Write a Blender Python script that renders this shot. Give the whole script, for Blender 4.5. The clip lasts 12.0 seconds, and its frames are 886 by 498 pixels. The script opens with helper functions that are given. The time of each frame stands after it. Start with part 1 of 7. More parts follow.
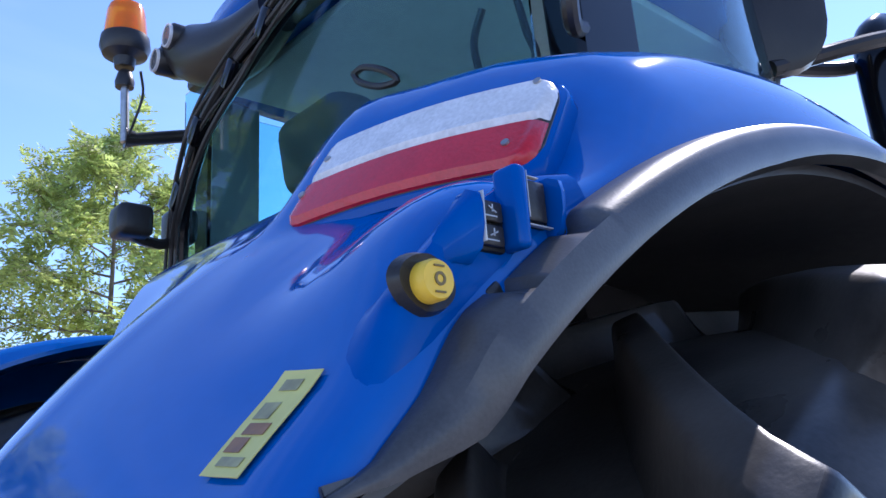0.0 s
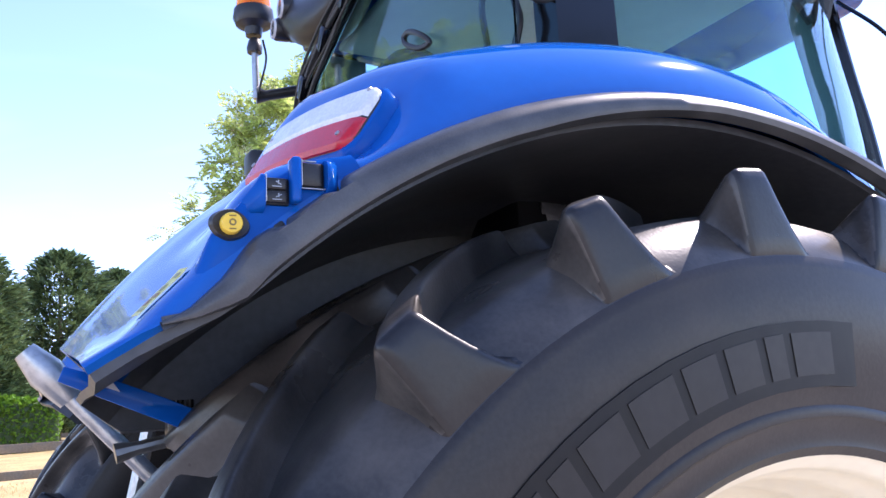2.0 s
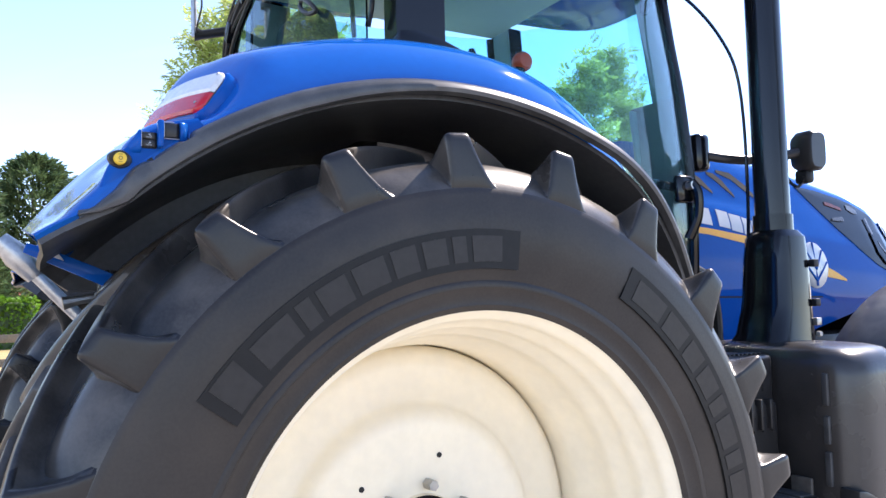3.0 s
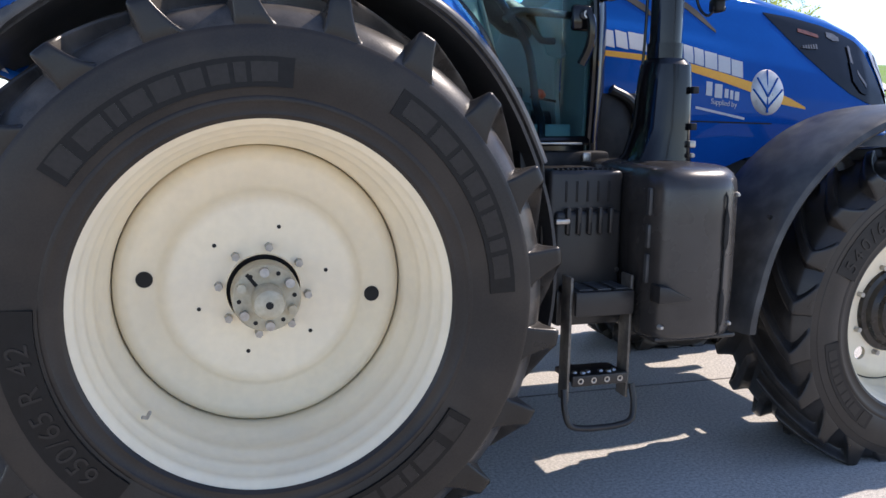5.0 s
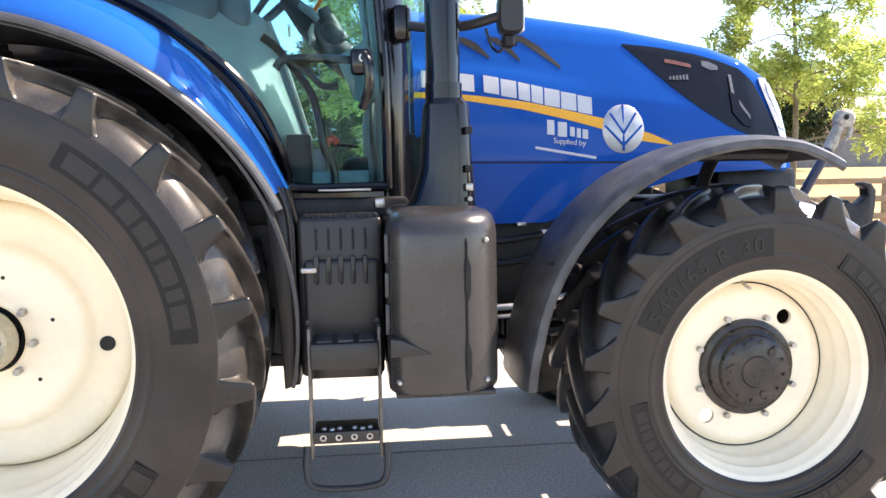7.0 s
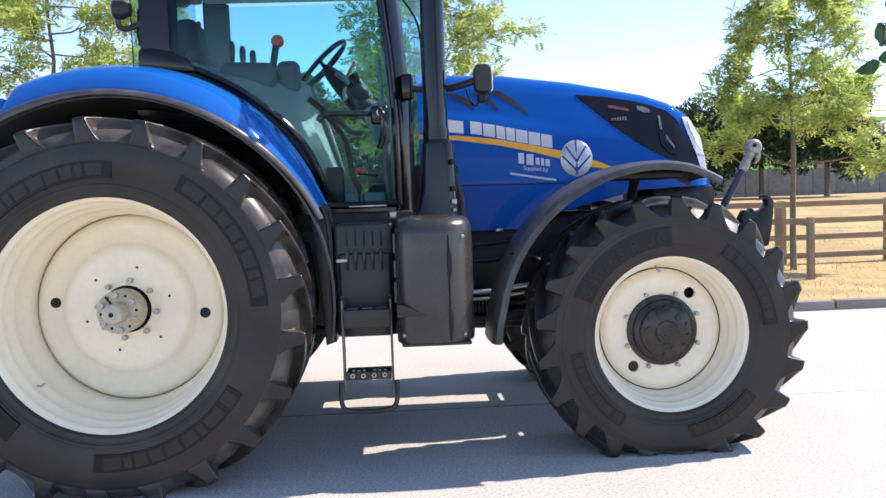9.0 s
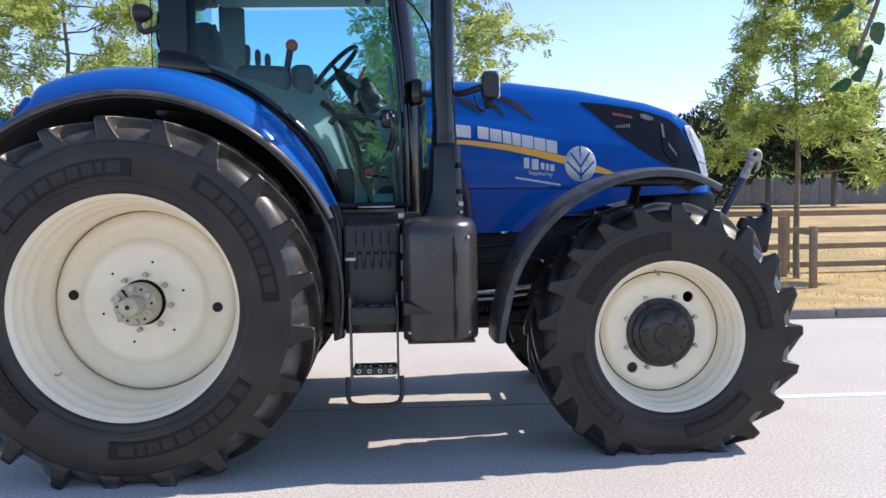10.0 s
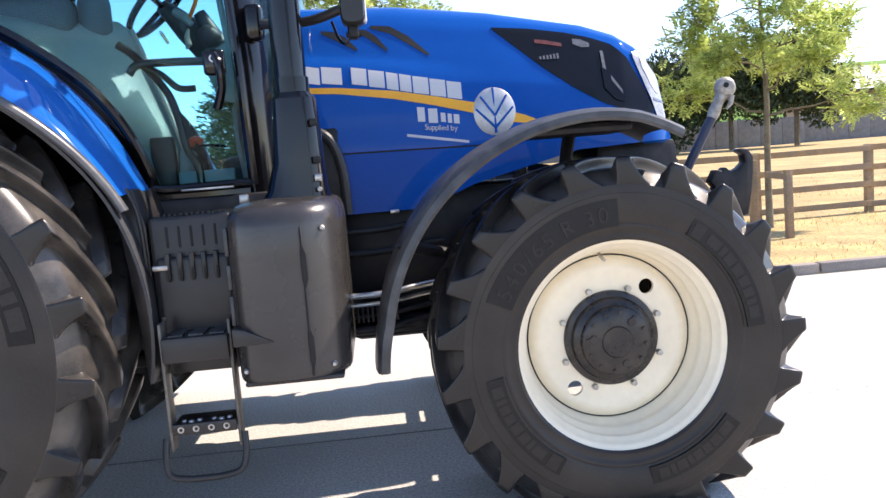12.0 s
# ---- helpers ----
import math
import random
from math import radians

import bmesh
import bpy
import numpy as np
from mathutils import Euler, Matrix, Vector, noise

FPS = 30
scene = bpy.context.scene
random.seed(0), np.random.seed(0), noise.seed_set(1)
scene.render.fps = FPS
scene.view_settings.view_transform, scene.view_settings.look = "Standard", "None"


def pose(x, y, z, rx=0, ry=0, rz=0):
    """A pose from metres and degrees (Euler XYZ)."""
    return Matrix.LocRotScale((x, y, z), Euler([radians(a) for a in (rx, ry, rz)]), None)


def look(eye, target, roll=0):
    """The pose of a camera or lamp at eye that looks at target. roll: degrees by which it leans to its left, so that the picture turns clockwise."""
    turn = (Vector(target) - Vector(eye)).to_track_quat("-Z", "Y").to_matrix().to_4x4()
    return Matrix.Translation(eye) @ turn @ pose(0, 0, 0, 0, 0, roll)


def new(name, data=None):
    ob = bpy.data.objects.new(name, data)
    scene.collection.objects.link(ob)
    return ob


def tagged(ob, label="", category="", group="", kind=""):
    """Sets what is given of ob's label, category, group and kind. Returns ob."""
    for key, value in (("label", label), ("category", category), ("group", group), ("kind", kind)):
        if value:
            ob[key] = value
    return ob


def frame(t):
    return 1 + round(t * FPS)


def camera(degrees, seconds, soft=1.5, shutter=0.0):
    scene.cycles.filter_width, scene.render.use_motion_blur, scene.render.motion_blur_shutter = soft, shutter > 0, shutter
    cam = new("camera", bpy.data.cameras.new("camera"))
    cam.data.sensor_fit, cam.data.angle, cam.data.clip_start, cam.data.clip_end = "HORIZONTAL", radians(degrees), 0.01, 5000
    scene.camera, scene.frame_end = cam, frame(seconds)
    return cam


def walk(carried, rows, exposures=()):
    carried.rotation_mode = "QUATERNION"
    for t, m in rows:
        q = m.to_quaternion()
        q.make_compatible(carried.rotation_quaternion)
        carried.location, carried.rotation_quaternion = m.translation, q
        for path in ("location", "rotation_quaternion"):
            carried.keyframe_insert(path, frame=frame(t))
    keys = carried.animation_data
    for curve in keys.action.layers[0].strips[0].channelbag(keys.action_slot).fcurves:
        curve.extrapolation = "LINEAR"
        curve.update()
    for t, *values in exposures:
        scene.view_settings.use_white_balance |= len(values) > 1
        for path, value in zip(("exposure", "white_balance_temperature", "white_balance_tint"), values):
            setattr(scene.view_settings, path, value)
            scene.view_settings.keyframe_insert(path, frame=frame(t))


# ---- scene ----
cam = camera(58.5, 12.0)
PATH = [
    (0, (-0.988, -1.677, 1.664), (0.321, -0.259, 2.189), -4.2),
    (0.5, (-0.872, -1.697, 1.664), (0.274, -0.145, 2.192), -4.1),
    (1, (-0.845, -1.757, 1.672), (0.133, -0.093, 2.195), -3.3),
    (1.5, (-0.864, -1.914, 1.624), (0.033, -0.188, 2.089), -2.8),
    (2, (-0.908, -2.202, 1.572), (0.019, -0.464, 1.921), -3.1),
    (2.5, (-0.9, -2.528, 1.492), (0.1, -0.811, 1.717), -2.7),
    (2.7, (-0.913, -2.691, 1.475), (0.087, -0.97, 1.666), -2.0),
    (4.3, (-0.723, -3.741, 1.486), (-0.046, -1.865, 1.338), 0.4),
    (4.5, (-0.576, -3.829, 1.492), (0.033, -1.935, 1.283), 0.5),
    (5, (-0.191, -3.848, 1.458), (0.389, -1.96, 1.141), 0.9),
    (5.5, (0.254, -3.859, 1.488), (0.813, -1.967, 1.157), 0.2),
    (6, (0.699, -3.855, 1.454), (1.127, -1.928, 1.131), -0.3),
    (6.5, (1.057, -3.838, 1.425), (1.333, -1.876, 1.152), -0.9),
    (7, (1.279, -4.048, 1.449), (1.497, -2.07, 1.252), -0.9),
    (7.2, (1.319, -4.199, 1.464), (1.528, -2.217, 1.305), -0.9),
    (8.8, (1.418, -5.25, 1.376), (1.527, -3.256, 1.261), -2.6),
    (9, (1.413, -5.317, 1.364), (1.521, -3.323, 1.255), -2.0),
    (9.5, (1.411, -5.397, 1.359), (1.504, -3.402, 1.257), -1.2),
    (10, (1.402, -5.444, 1.356), (1.497, -3.449, 1.256), -1.0),
    (10.5, (1.391, -5.314, 1.367), (1.477, -3.32, 1.246), -0.9),
    (11, (1.395, -5.019, 1.391), (1.455, -3.025, 1.256), -1.6),
    (11.5, (1.583, -4.598, 1.344), (1.667, -2.608, 1.165), -2.9),
    (12, (1.92, -4.177, 1.377), (2.083, -2.194, 1.178), -4.6),
]
walk(cam, [(t, look(eye, target, roll)) for t, eye, target, roll in PATH],
     [(0, 1.16, 5850, 21), (1.0, 1.43, 5500, 27), (1.5, 1.60, 5600, 30), (2.0, 1.84, 6450, 27), (2.5, 1.97, 6950, 22), (4.5, 0.95, 6450, 17), (5.5, 1.33, 7450, 19), (6.5, 1.85, 7550, 18), (7.0, 2.08, 8050, 18), (9.0, 1.35, 7000, 18), (10.5, 0.97, 6800, 18), (11.5, 1.38, 6950, 18), (12.0, 1.63, 7250, 19)])

# ---- world, sun, exposure ----
SUN_BACK, SUN_SIDE = 0.92, 0.20          # run of a shadow towards -x and -y for each metre of height
world = bpy.data.worlds.new("sky")
world.use_nodes = True
scene.world = world
wn = world.node_tree.nodes
sky = wn.new("ShaderNodeTexSky")
sky.sky_type = "NISHITA"
sky.sun_disc = False
sky.sun_elevation = math.atan(1 / math.hypot(SUN_BACK, SUN_SIDE))
sky.sun_rotation = math.atan2(SUN_BACK, SUN_SIDE)
sky.air_density, sky.dust_density, sky.ozone_density = 0.74, 0.02, 3.2
# thin high cloud over the whole sky
where = wn.new("ShaderNodeTexCoord")
stretch = wn.new("ShaderNodeMapping")
stretch.inputs["Scale"].default_value = (1.0, 1.8, 4.5)
cirrus = wn.new("ShaderNodeTexNoise")
cirrus.inputs["Scale"].default_value, cirrus.inputs["Detail"].default_value, cirrus.inputs["Distortion"].default_value = 2.2, 9, 0.6
veil = wn.new("ShaderNodeMapRange")
veil.inputs[1].default_value, veil.inputs[2].default_value, veil.inputs[4].default_value = 0.48, 0.82, 0.09
haze = wn.new("ShaderNodeMix")
haze.data_type = "RGBA"
haze.inputs[7].default_value = (4.2, 4.6, 5.2, 1)
for a, c in ((where.outputs["Generated"], stretch.inputs[0]), (stretch.outputs[0], cirrus.inputs["Vector"]), (cirrus.outputs["Fac"], veil.inputs[0]), (veil.outputs[0], haze.inputs[0]), (sky.outputs[0], haze.inputs[6]), (haze.outputs[2], wn["Background"].inputs[0])):
    world.node_tree.links.new(a, c)
wn["Background"].inputs[1].default_value = 0.15
sun = new("sun", bpy.data.lights.new("sun", "SUN"))
sun.data.energy, sun.data.angle, sun.data.color = 3.1, radians(0.55), (1.0, 0.95, 0.87)
sun.matrix_basis = look((SUN_BACK * 20, SUN_SIDE * 20, 20), (0, 0, 0))


# ---- materials ----
def material(name, base, rough=0.5, metal=0.0, vary=0.12, scale=8.0, bump=0.0, fine=60.0, coat=0.0, trans=0.0, ior=1.45,
             tint=None, tint_amount=0.0, tint_scale=2.0, island=0.0, rough_vary=0.08, glow=0.0):
    """Base colour with grain and a larger stain pattern, uneven gloss and fine relief, all at world size."""
    m = bpy.data.materials.new(name)
    m.use_nodes = True
    n, l = m.node_tree.nodes, m.node_tree.links
    p = n["Principled BSDF"]
    p.inputs["Metallic"].default_value = metal
    p.inputs["Coat Weight"].default_value = coat
    p.inputs["Coat Roughness"].default_value = 0.06
    p.inputs["Transmission Weight"].default_value = trans
    p.inputs["IOR"].default_value = ior
    geo = n.new("ShaderNodeNewGeometry")
    big = n.new("ShaderNodeTexNoise")
    big.inputs["Scale"].default_value, big.inputs["Detail"].default_value = scale, 5
    small = n.new("ShaderNodeTexNoise")
    small.inputs["Scale"].default_value, small.inputs["Detail"].default_value = fine, 3
    for t in (big, small):
        l.new(geo.outputs["Position"], t.inputs["Vector"])
    add = n.new("ShaderNodeMath")
    add.operation = "ADD"
    l.new(big.outputs["Fac"], add.inputs[0])
    l.new(small.outputs["Fac"], add.inputs[1])
    value = n.new("ShaderNodeMapRange")
    value.inputs[1].default_value, value.inputs[2].default_value = 0.74, 1.26
    value.inputs[3].default_value, value.inputs[4].default_value = 1 - vary, 1 + vary
    l.new(add.outputs[0], value.inputs[0])
    factor = value.outputs[0]
    if island:
        piece = n.new("ShaderNodeMapRange")
        piece.inputs[3].default_value, piece.inputs[4].default_value = 1 - island, 1 + island
        l.new(geo.outputs["Random Per Island"], piece.inputs[0])
        mul = n.new("ShaderNodeMath")
        mul.operation = "MULTIPLY"
        l.new(piece.outputs[0], mul.inputs[0])
        l.new(factor, mul.inputs[1])
        factor = mul.outputs[0]
    colour = n.new("ShaderNodeVectorMath")
    colour.operation = "SCALE"
    colour.inputs[0].default_value = base
    l.new(factor, colour.inputs["Scale"])
    out = colour.outputs[0]
    if tint:
        patch = n.new("ShaderNodeTexNoise")
        patch.inputs["Scale"].default_value, patch.inputs["Detail"].default_value = tint_scale, 6
        l.new(geo.outputs["Position"], patch.inputs["Vector"])
        where = n.new("ShaderNodeMapRange")
        where.inputs[1].default_value, where.inputs[2].default_value = 0.42, 0.68
        where.inputs[4].default_value = tint_amount
        l.new(patch.outputs["Fac"], where.inputs[0])
        mix = n.new("ShaderNodeMix")
        mix.data_type = "RGBA"
        l.new(where.outputs[0], mix.inputs[0])
        l.new(out, mix.inputs[6])
        mix.inputs[7].default_value = (*tint, 1)
        out = mix.outputs[2]
    l.new(out, p.inputs["Base Color"])
    gloss = n.new("ShaderNodeMapRange")
    gloss.inputs[1].default_value, gloss.inputs[2].default_value = 0.3, 0.7
    gloss.inputs[3].default_value = max(0.0, rough * (1 - rough_vary * 2))
    gloss.inputs[4].default_value = min(1.0, rough * (1 + rough_vary * 2))
    l.new(big.outputs["Fac"], gloss.inputs[0])
    l.new(gloss.outputs[0], p.inputs["Roughness"])
    if bump:
        b = n.new("ShaderNodeBump")
        b.inputs["Strength"].default_value, b.inputs["Distance"].default_value = 0.6, bump
        l.new(small.outputs["Fac"], b.inputs["Height"])
        l.new(b.outputs[0], p.inputs["Normal"])
    if glow:
        # thin leaves let light through
        thin = n.new("ShaderNodeBsdfTranslucent")
        l.new(out, thin.inputs[0])
        mixed = n.new("ShaderNodeMixShader")
        mixed.inputs[0].default_value = glow
        l.new(p.outputs[0], mixed.inputs[1])
        l.new(thin.outputs[0], mixed.inputs[2])
        l.new(mixed.outputs[0], n["Material Output"].inputs[0])
    return m


BLUE = material("blue_paint", (0.0005, 0.070, 0.310), 0.045, vary=0.04, scale=3, coat=0.0, ior=1.20, tint=(0.003, 0.11, 0.45), tint_amount=0.08, tint_scale=5)
# BLUE's own paint again, lightened and glossier for the sky sheen on the fenders.
FENDER_BLUE = material("blue_paint_sky_sheen", (0.0008, 0.094, 0.370), 0.05, vary=0.04, scale=3, ior=1.47, tint=(0.02, 0.12, 0.45), tint_amount=0.10, tint_scale=5)
BLACK = material("black_plastic", (0.023, 0.0218, 0.0214), 0.33, vary=0.2, scale=6, bump=0.0004, fine=350, ior=1.40, tint=(0.045, 0.042, 0.038), tint_amount=0.22, tint_scale=7)
COVER_BLACK = material("satin_black_cover", (0.029, 0.0268, 0.0255), 0.26, vary=0.2, scale=6, bump=0.0003, fine=350, ior=1.50, tint=(0.055, 0.050, 0.045), tint_amount=0.3, tint_scale=7)
LIP = material("grained_black_plastic", (0.038, 0.039, 0.041), 0.40, vary=0.2, scale=9, bump=0.0002, fine=420, tint=(0.13, 0.13, 0.125), tint_amount=0.38, tint_scale=12)
# Lighter copy of LIP: sunlight on the rear fender lip, put into the colour.
REAR_LIP = material("sunlit_grey_plastic", (0.046, 0.047, 0.049), 0.33, vary=0.2, scale=9, bump=0.0002, fine=420, tint=(0.18, 0.18, 0.175), tint_amount=0.26, tint_scale=12)
HEADLINER = material("cab_headliner", (0.42, 0.44, 0.43), 0.7, vary=0.06, scale=10)
LINER = material("arch_liner", (0.043, 0.044, 0.047), 0.42, vary=0.3, scale=4, tint=(0.10, 0.095, 0.085), tint_amount=0.35, tint_scale=5)
GLOSS_BLACK = material("gloss_black", (0.005, 0.005, 0.006), 0.10, vary=0.1, ior=1.36)
FRAME = material("cab_frame_black", (0.004, 0.004, 0.005), 0.13, vary=0.15, ior=1.42)
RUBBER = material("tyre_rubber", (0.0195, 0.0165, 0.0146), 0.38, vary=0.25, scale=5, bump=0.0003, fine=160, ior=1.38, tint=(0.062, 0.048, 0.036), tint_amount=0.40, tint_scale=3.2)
# Dusty tint, paled further for sun glints on the tread.
LUG = material("dusty_lit_tread_rubber", (0.032, 0.0292, 0.0268), 0.31, vary=0.3, scale=9, bump=0.0004, fine=160, ior=1.42, tint=(0.175, 0.152, 0.128), tint_amount=0.48, tint_scale=6)
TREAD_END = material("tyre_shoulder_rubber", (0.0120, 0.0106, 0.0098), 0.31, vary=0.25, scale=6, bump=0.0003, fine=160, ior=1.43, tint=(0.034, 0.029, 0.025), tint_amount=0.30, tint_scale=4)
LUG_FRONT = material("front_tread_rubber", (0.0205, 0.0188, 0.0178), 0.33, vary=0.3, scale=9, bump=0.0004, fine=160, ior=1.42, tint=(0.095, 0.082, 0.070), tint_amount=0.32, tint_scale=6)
TREAD_MARK = material("tyre_relief", (0.0085, 0.0078, 0.0074), 0.44, vary=0.2, scale=20, ior=1.31)
RELIEF_LIGHT = material("tyre_letter_relief", (0.0200, 0.0174, 0.0156), 0.42, vary=0.2, scale=20, ior=1.36)
RELIEF_FAINT = material("tyre_panel_relief", (0.0115, 0.0105, 0.0100), 0.46, vary=0.2, scale=20, ior=1.34)
CREAM = material("cream_rim_paint", (0.87, 0.765, 0.57), 0.34, vary=0.04, scale=5, fine=30, coat=0.15, tint=(0.72, 0.66, 0.54), tint_amount=0.3, tint_scale=4)
BOLT = material("bolt_steel", (0.42, 0.41, 0.38), 0.45, metal=0.5, vary=0.25, scale=40, tint=(0.25, 0.17, 0.10), tint_amount=0.4, tint_scale=30)
STEEL = material("worn_steel", (0.45, 0.44, 0.42), 0.35, metal=0.9, vary=0.2, scale=20, tint=(0.2, 0.15, 0.1), tint_amount=0.3, tint_scale=15)
LINK_STEEL = material("dull_link_steel", (0.34, 0.315, 0.27), 0.48, metal=0.35, vary=0.25, scale=30, tint=(0.12, 0.095, 0.07), tint_amount=0.6, tint_scale=22)
HUB_PAINT = material("hub_face_paint", (0.46, 0.42, 0.31), 0.5, vary=0.15, scale=20, tint=(0.35, 0.27, 0.16), tint_amount=0.5, tint_scale=18)
HUB_BLACK = material("axle_hub_black", (0.016, 0.0145, 0.014), 0.28, vary=0.25, scale=15, tint=(0.07, 0.055, 0.04), tint_amount=0.5, tint_scale=14)
# Near-black for joints and for pieces whose colour is the shade inside openings.
DARK = material("dark_joint_hole_shade", (0.006, 0.006, 0.006), 0.7, vary=0.1)
CHASSIS = material("chassis_black", (0.010, 0.010, 0.012), 0.45, vary=0.3, scale=10, ior=1.33, tint=(0.05, 0.045, 0.04), tint_amount=0.5, tint_scale=9)
GLASS = material("cab_glass", (0.51, 0.82, 0.87), 0.0, vary=0.0, trans=1.0, ior=1.20, rough_vary=0)
TEAL = material("cab_trim_grey", (0.125, 0.190, 0.195), 0.55, vary=0.08, scale=10, bump=0.0004, fine=300)
TRIM_SLATE = material("cab_trim_slate", (0.030, 0.045, 0.055), 0.5, vary=0.1, scale=12)
PALE_TRIM = material("cab_trim_pale", (0.13, 0.15, 0.15), 0.5, vary=0.08, scale=10)
TRIM_DARK = material("cab_trim_dark", (0.009, 0.010, 0.011), 0.5, vary=0.15, scale=12, ior=1.35)
SEAT = material("seat_cloth", (0.028, 0.036, 0.040), 0.85, vary=0.2, scale=14, bump=0.001, fine=260)
RED = material("red_plastic", (0.66, 0.055, 0.02), 0.35, vary=0.08)
DULL_RED = material("dull_red_print", (0.12, 0.025, 0.022), 0.4, vary=0.2, scale=60)
ORANGE = material("orange_plastic", (0.75, 0.14, 0.02), 0.35, vary=0.08)
AMBER = material("amber_lens", (1.0, 0.27, 0.01), 0.12, vary=0.05, trans=0.55)
LENS_RED = material("red_lens", (0.50, 0.010, 0.02), 0.22, vary=0.10, scale=30, coat=0.15, bump=0.001, fine=240)
LENS_WHITE = material("white_lens", (0.62, 0.62, 0.62), 0.22, vary=0.12, scale=30, coat=0.35, bump=0.001, fine=240)
YELLOW = material("yellow_button", (0.72, 0.46, 0.04), 0.4, vary=0.08)
BUTTON_PRINT = material("button_print", (0.16, 0.11, 0.03), 0.5, vary=0.1)
STICKER = material("yellow_sticker", (0.62, 0.56, 0.16), 0.45, vary=0.08)
STRIPE = material("golden_stripe", (0.80, 0.36, 0.02), 0.35, vary=0.05)
WHITE = material("white_print", (0.50, 0.50, 0.51), 0.4, vary=0.03)
HUB_RAIL = material("worn_step_metal", (0.15, 0.135, 0.115), 0.45, metal=0.2, vary=0.3, scale=25, tint=(0.05, 0.045, 0.04), tint_amount=0.6, tint_scale=14)
LENS_SMOKE = material("smoked_lens", (0.12, 0.12, 0.125), 0.15, vary=0.2, scale=30, coat=0.3)
LENS_HEAD = material("headlamp_lens", (0.30, 0.31, 0.33), 0.14, vary=0.30, scale=18, coat=0.4, bump=0.0006, fine=120)
SILVER = material("silver_badge", (0.42, 0.43, 0.44), 0.32, metal=0.35, vary=0.10, scale=20)
CHROME = material("chrome", (0.75, 0.75, 0.75), 0.12, metal=1.0, vary=0.03)
ASPHALT = material("pale_asphalt", (0.46, 0.437, 0.400), 0.80, vary=0.46, scale=70, bump=0.0026, fine=210, tint=(0.34, 0.325, 0.30), tint_amount=0.3, tint_scale=1.1)
PAINT_LINE = material("road_paint", (0.72, 0.71, 0.68), 0.7, vary=0.15, scale=9, bump=0.002, fine=90)
KERB = material("kerb_concrete", (0.23, 0.20, 0.175), 0.85, vary=0.2, scale=6, bump=0.003, fine=60)
GROUND = material("dry_ground", (0.43, 0.305, 0.135), 0.95, vary=0.42, scale=1.4, bump=0.03, fine=22, tint=(0.27, 0.215, 0.085), tint_amount=0.65, tint_scale=0.5)
GRASS_DRY = material("dry_grass", (0.54, 0.42, 0.19), 0.85, vary=0.2, island=0.4, glow=0.5)
WOOD = material("weathered_wood", (0.30, 0.205, 0.125), 0.85, vary=0.25, scale=5, bump=0.002, fine=45, tint=(0.20, 0.17, 0.14), tint_amount=0.6, tint_scale=4)
BARK = material("bark", (0.16, 0.125, 0.085), 0.9, vary=0.3, scale=14, bump=0.006, fine=50, tint=(0.22, 0.22, 0.17), tint_amount=0.5, tint_scale=6)
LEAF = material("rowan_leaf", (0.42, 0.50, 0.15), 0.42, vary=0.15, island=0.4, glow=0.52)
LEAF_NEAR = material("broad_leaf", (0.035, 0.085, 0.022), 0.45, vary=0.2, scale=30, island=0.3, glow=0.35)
BLOSSOM = material("cream_blossom", (0.74, 0.69, 0.48), 0.8, vary=0.15, island=0.2, glow=0.3)
CONIFER = material("conifer_needles", (0.095, 0.15, 0.062), 0.7, vary=0.25, island=0.5, glow=0.2)
DARK_LEAF = material("dark_broad_leaf", (0.040, 0.064, 0.026), 0.6, vary=0.25, island=0.5, glow=0.12)
HEDGE = material("hedge_leaf", (0.11, 0.24, 0.025), 0.6, vary=0.2, island=0.4, glow=0.35)
BANK = material("green_bank", (0.12, 0.23, 0.03), 0.9, vary=0.25, scale=0.3, bump=0.03, fine=6)
WALL_GREY = material("grey_boards", (0.185, 0.19, 0.195), 0.85, vary=0.25, scale=3, bump=0.003, fine=25, island=0.15)
BRICK = material("buff_render", (0.36, 0.26, 0.17), 0.85, vary=0.15, scale=2, bump=0.003, fine=30)
ROOF_GREY = material("grey_sheet_roof", (0.42, 0.41, 0.40), 0.6, vary=0.15, scale=2)
ROOF_RED = material("red_tile_roof", (0.36, 0.13, 0.08), 0.8, vary=0.2, scale=3, island=0.2)


# ---- mesh helpers ----
def part(name, bm, mat, parent=None, label="", smooth=35):
    me = bpy.data.meshes.new(name)
    bm.to_mesh(me)
    bm.free()
    me.materials.append(mat)
    if smooth:
        me.shade_smooth()
        me.set_sharp_from_angle(angle=radians(smooth))
    ob = new(name, me)
    ob.parent = parent
    return tagged(ob, label)


def raw(name, verts, faces, mat, parent=None, label=""):
    me = bpy.data.meshes.new(name)
    me.from_pydata(verts, [], faces)
    me.update()
    me.materials.append(mat)
    ob = new(name, me)
    ob.parent = parent
    return tagged(ob, label)


def box(x0, x1, y0, y1, z0, z1, bev=0.008, seg=2, bm=None, turn=None):
    """A bevelled box; turn: a matrix about its own middle."""
    out = bm or bmesh.new()
    b = bmesh.new()
    bmesh.ops.create_cube(b, size=1)
    bmesh.ops.scale(b, vec=(x1 - x0, y1 - y0, z1 - z0), verts=b.verts)
    if bev:
        bmesh.ops.bevel(b, geom=b.edges[:], offset=min(bev, 0.45 * min(x1 - x0, y1 - y0, z1 - z0)), segments=seg, affect="EDGES", profile=0.5)
    m = Matrix.Translation(((x0 + x1) / 2, (y0 + y1) / 2, (z0 + z1) / 2)) @ (turn.to_4x4() if turn else Matrix.Identity(4))
    bmesh.ops.transform(b, matrix=m, verts=b.verts)
    join(out, b)
    return out


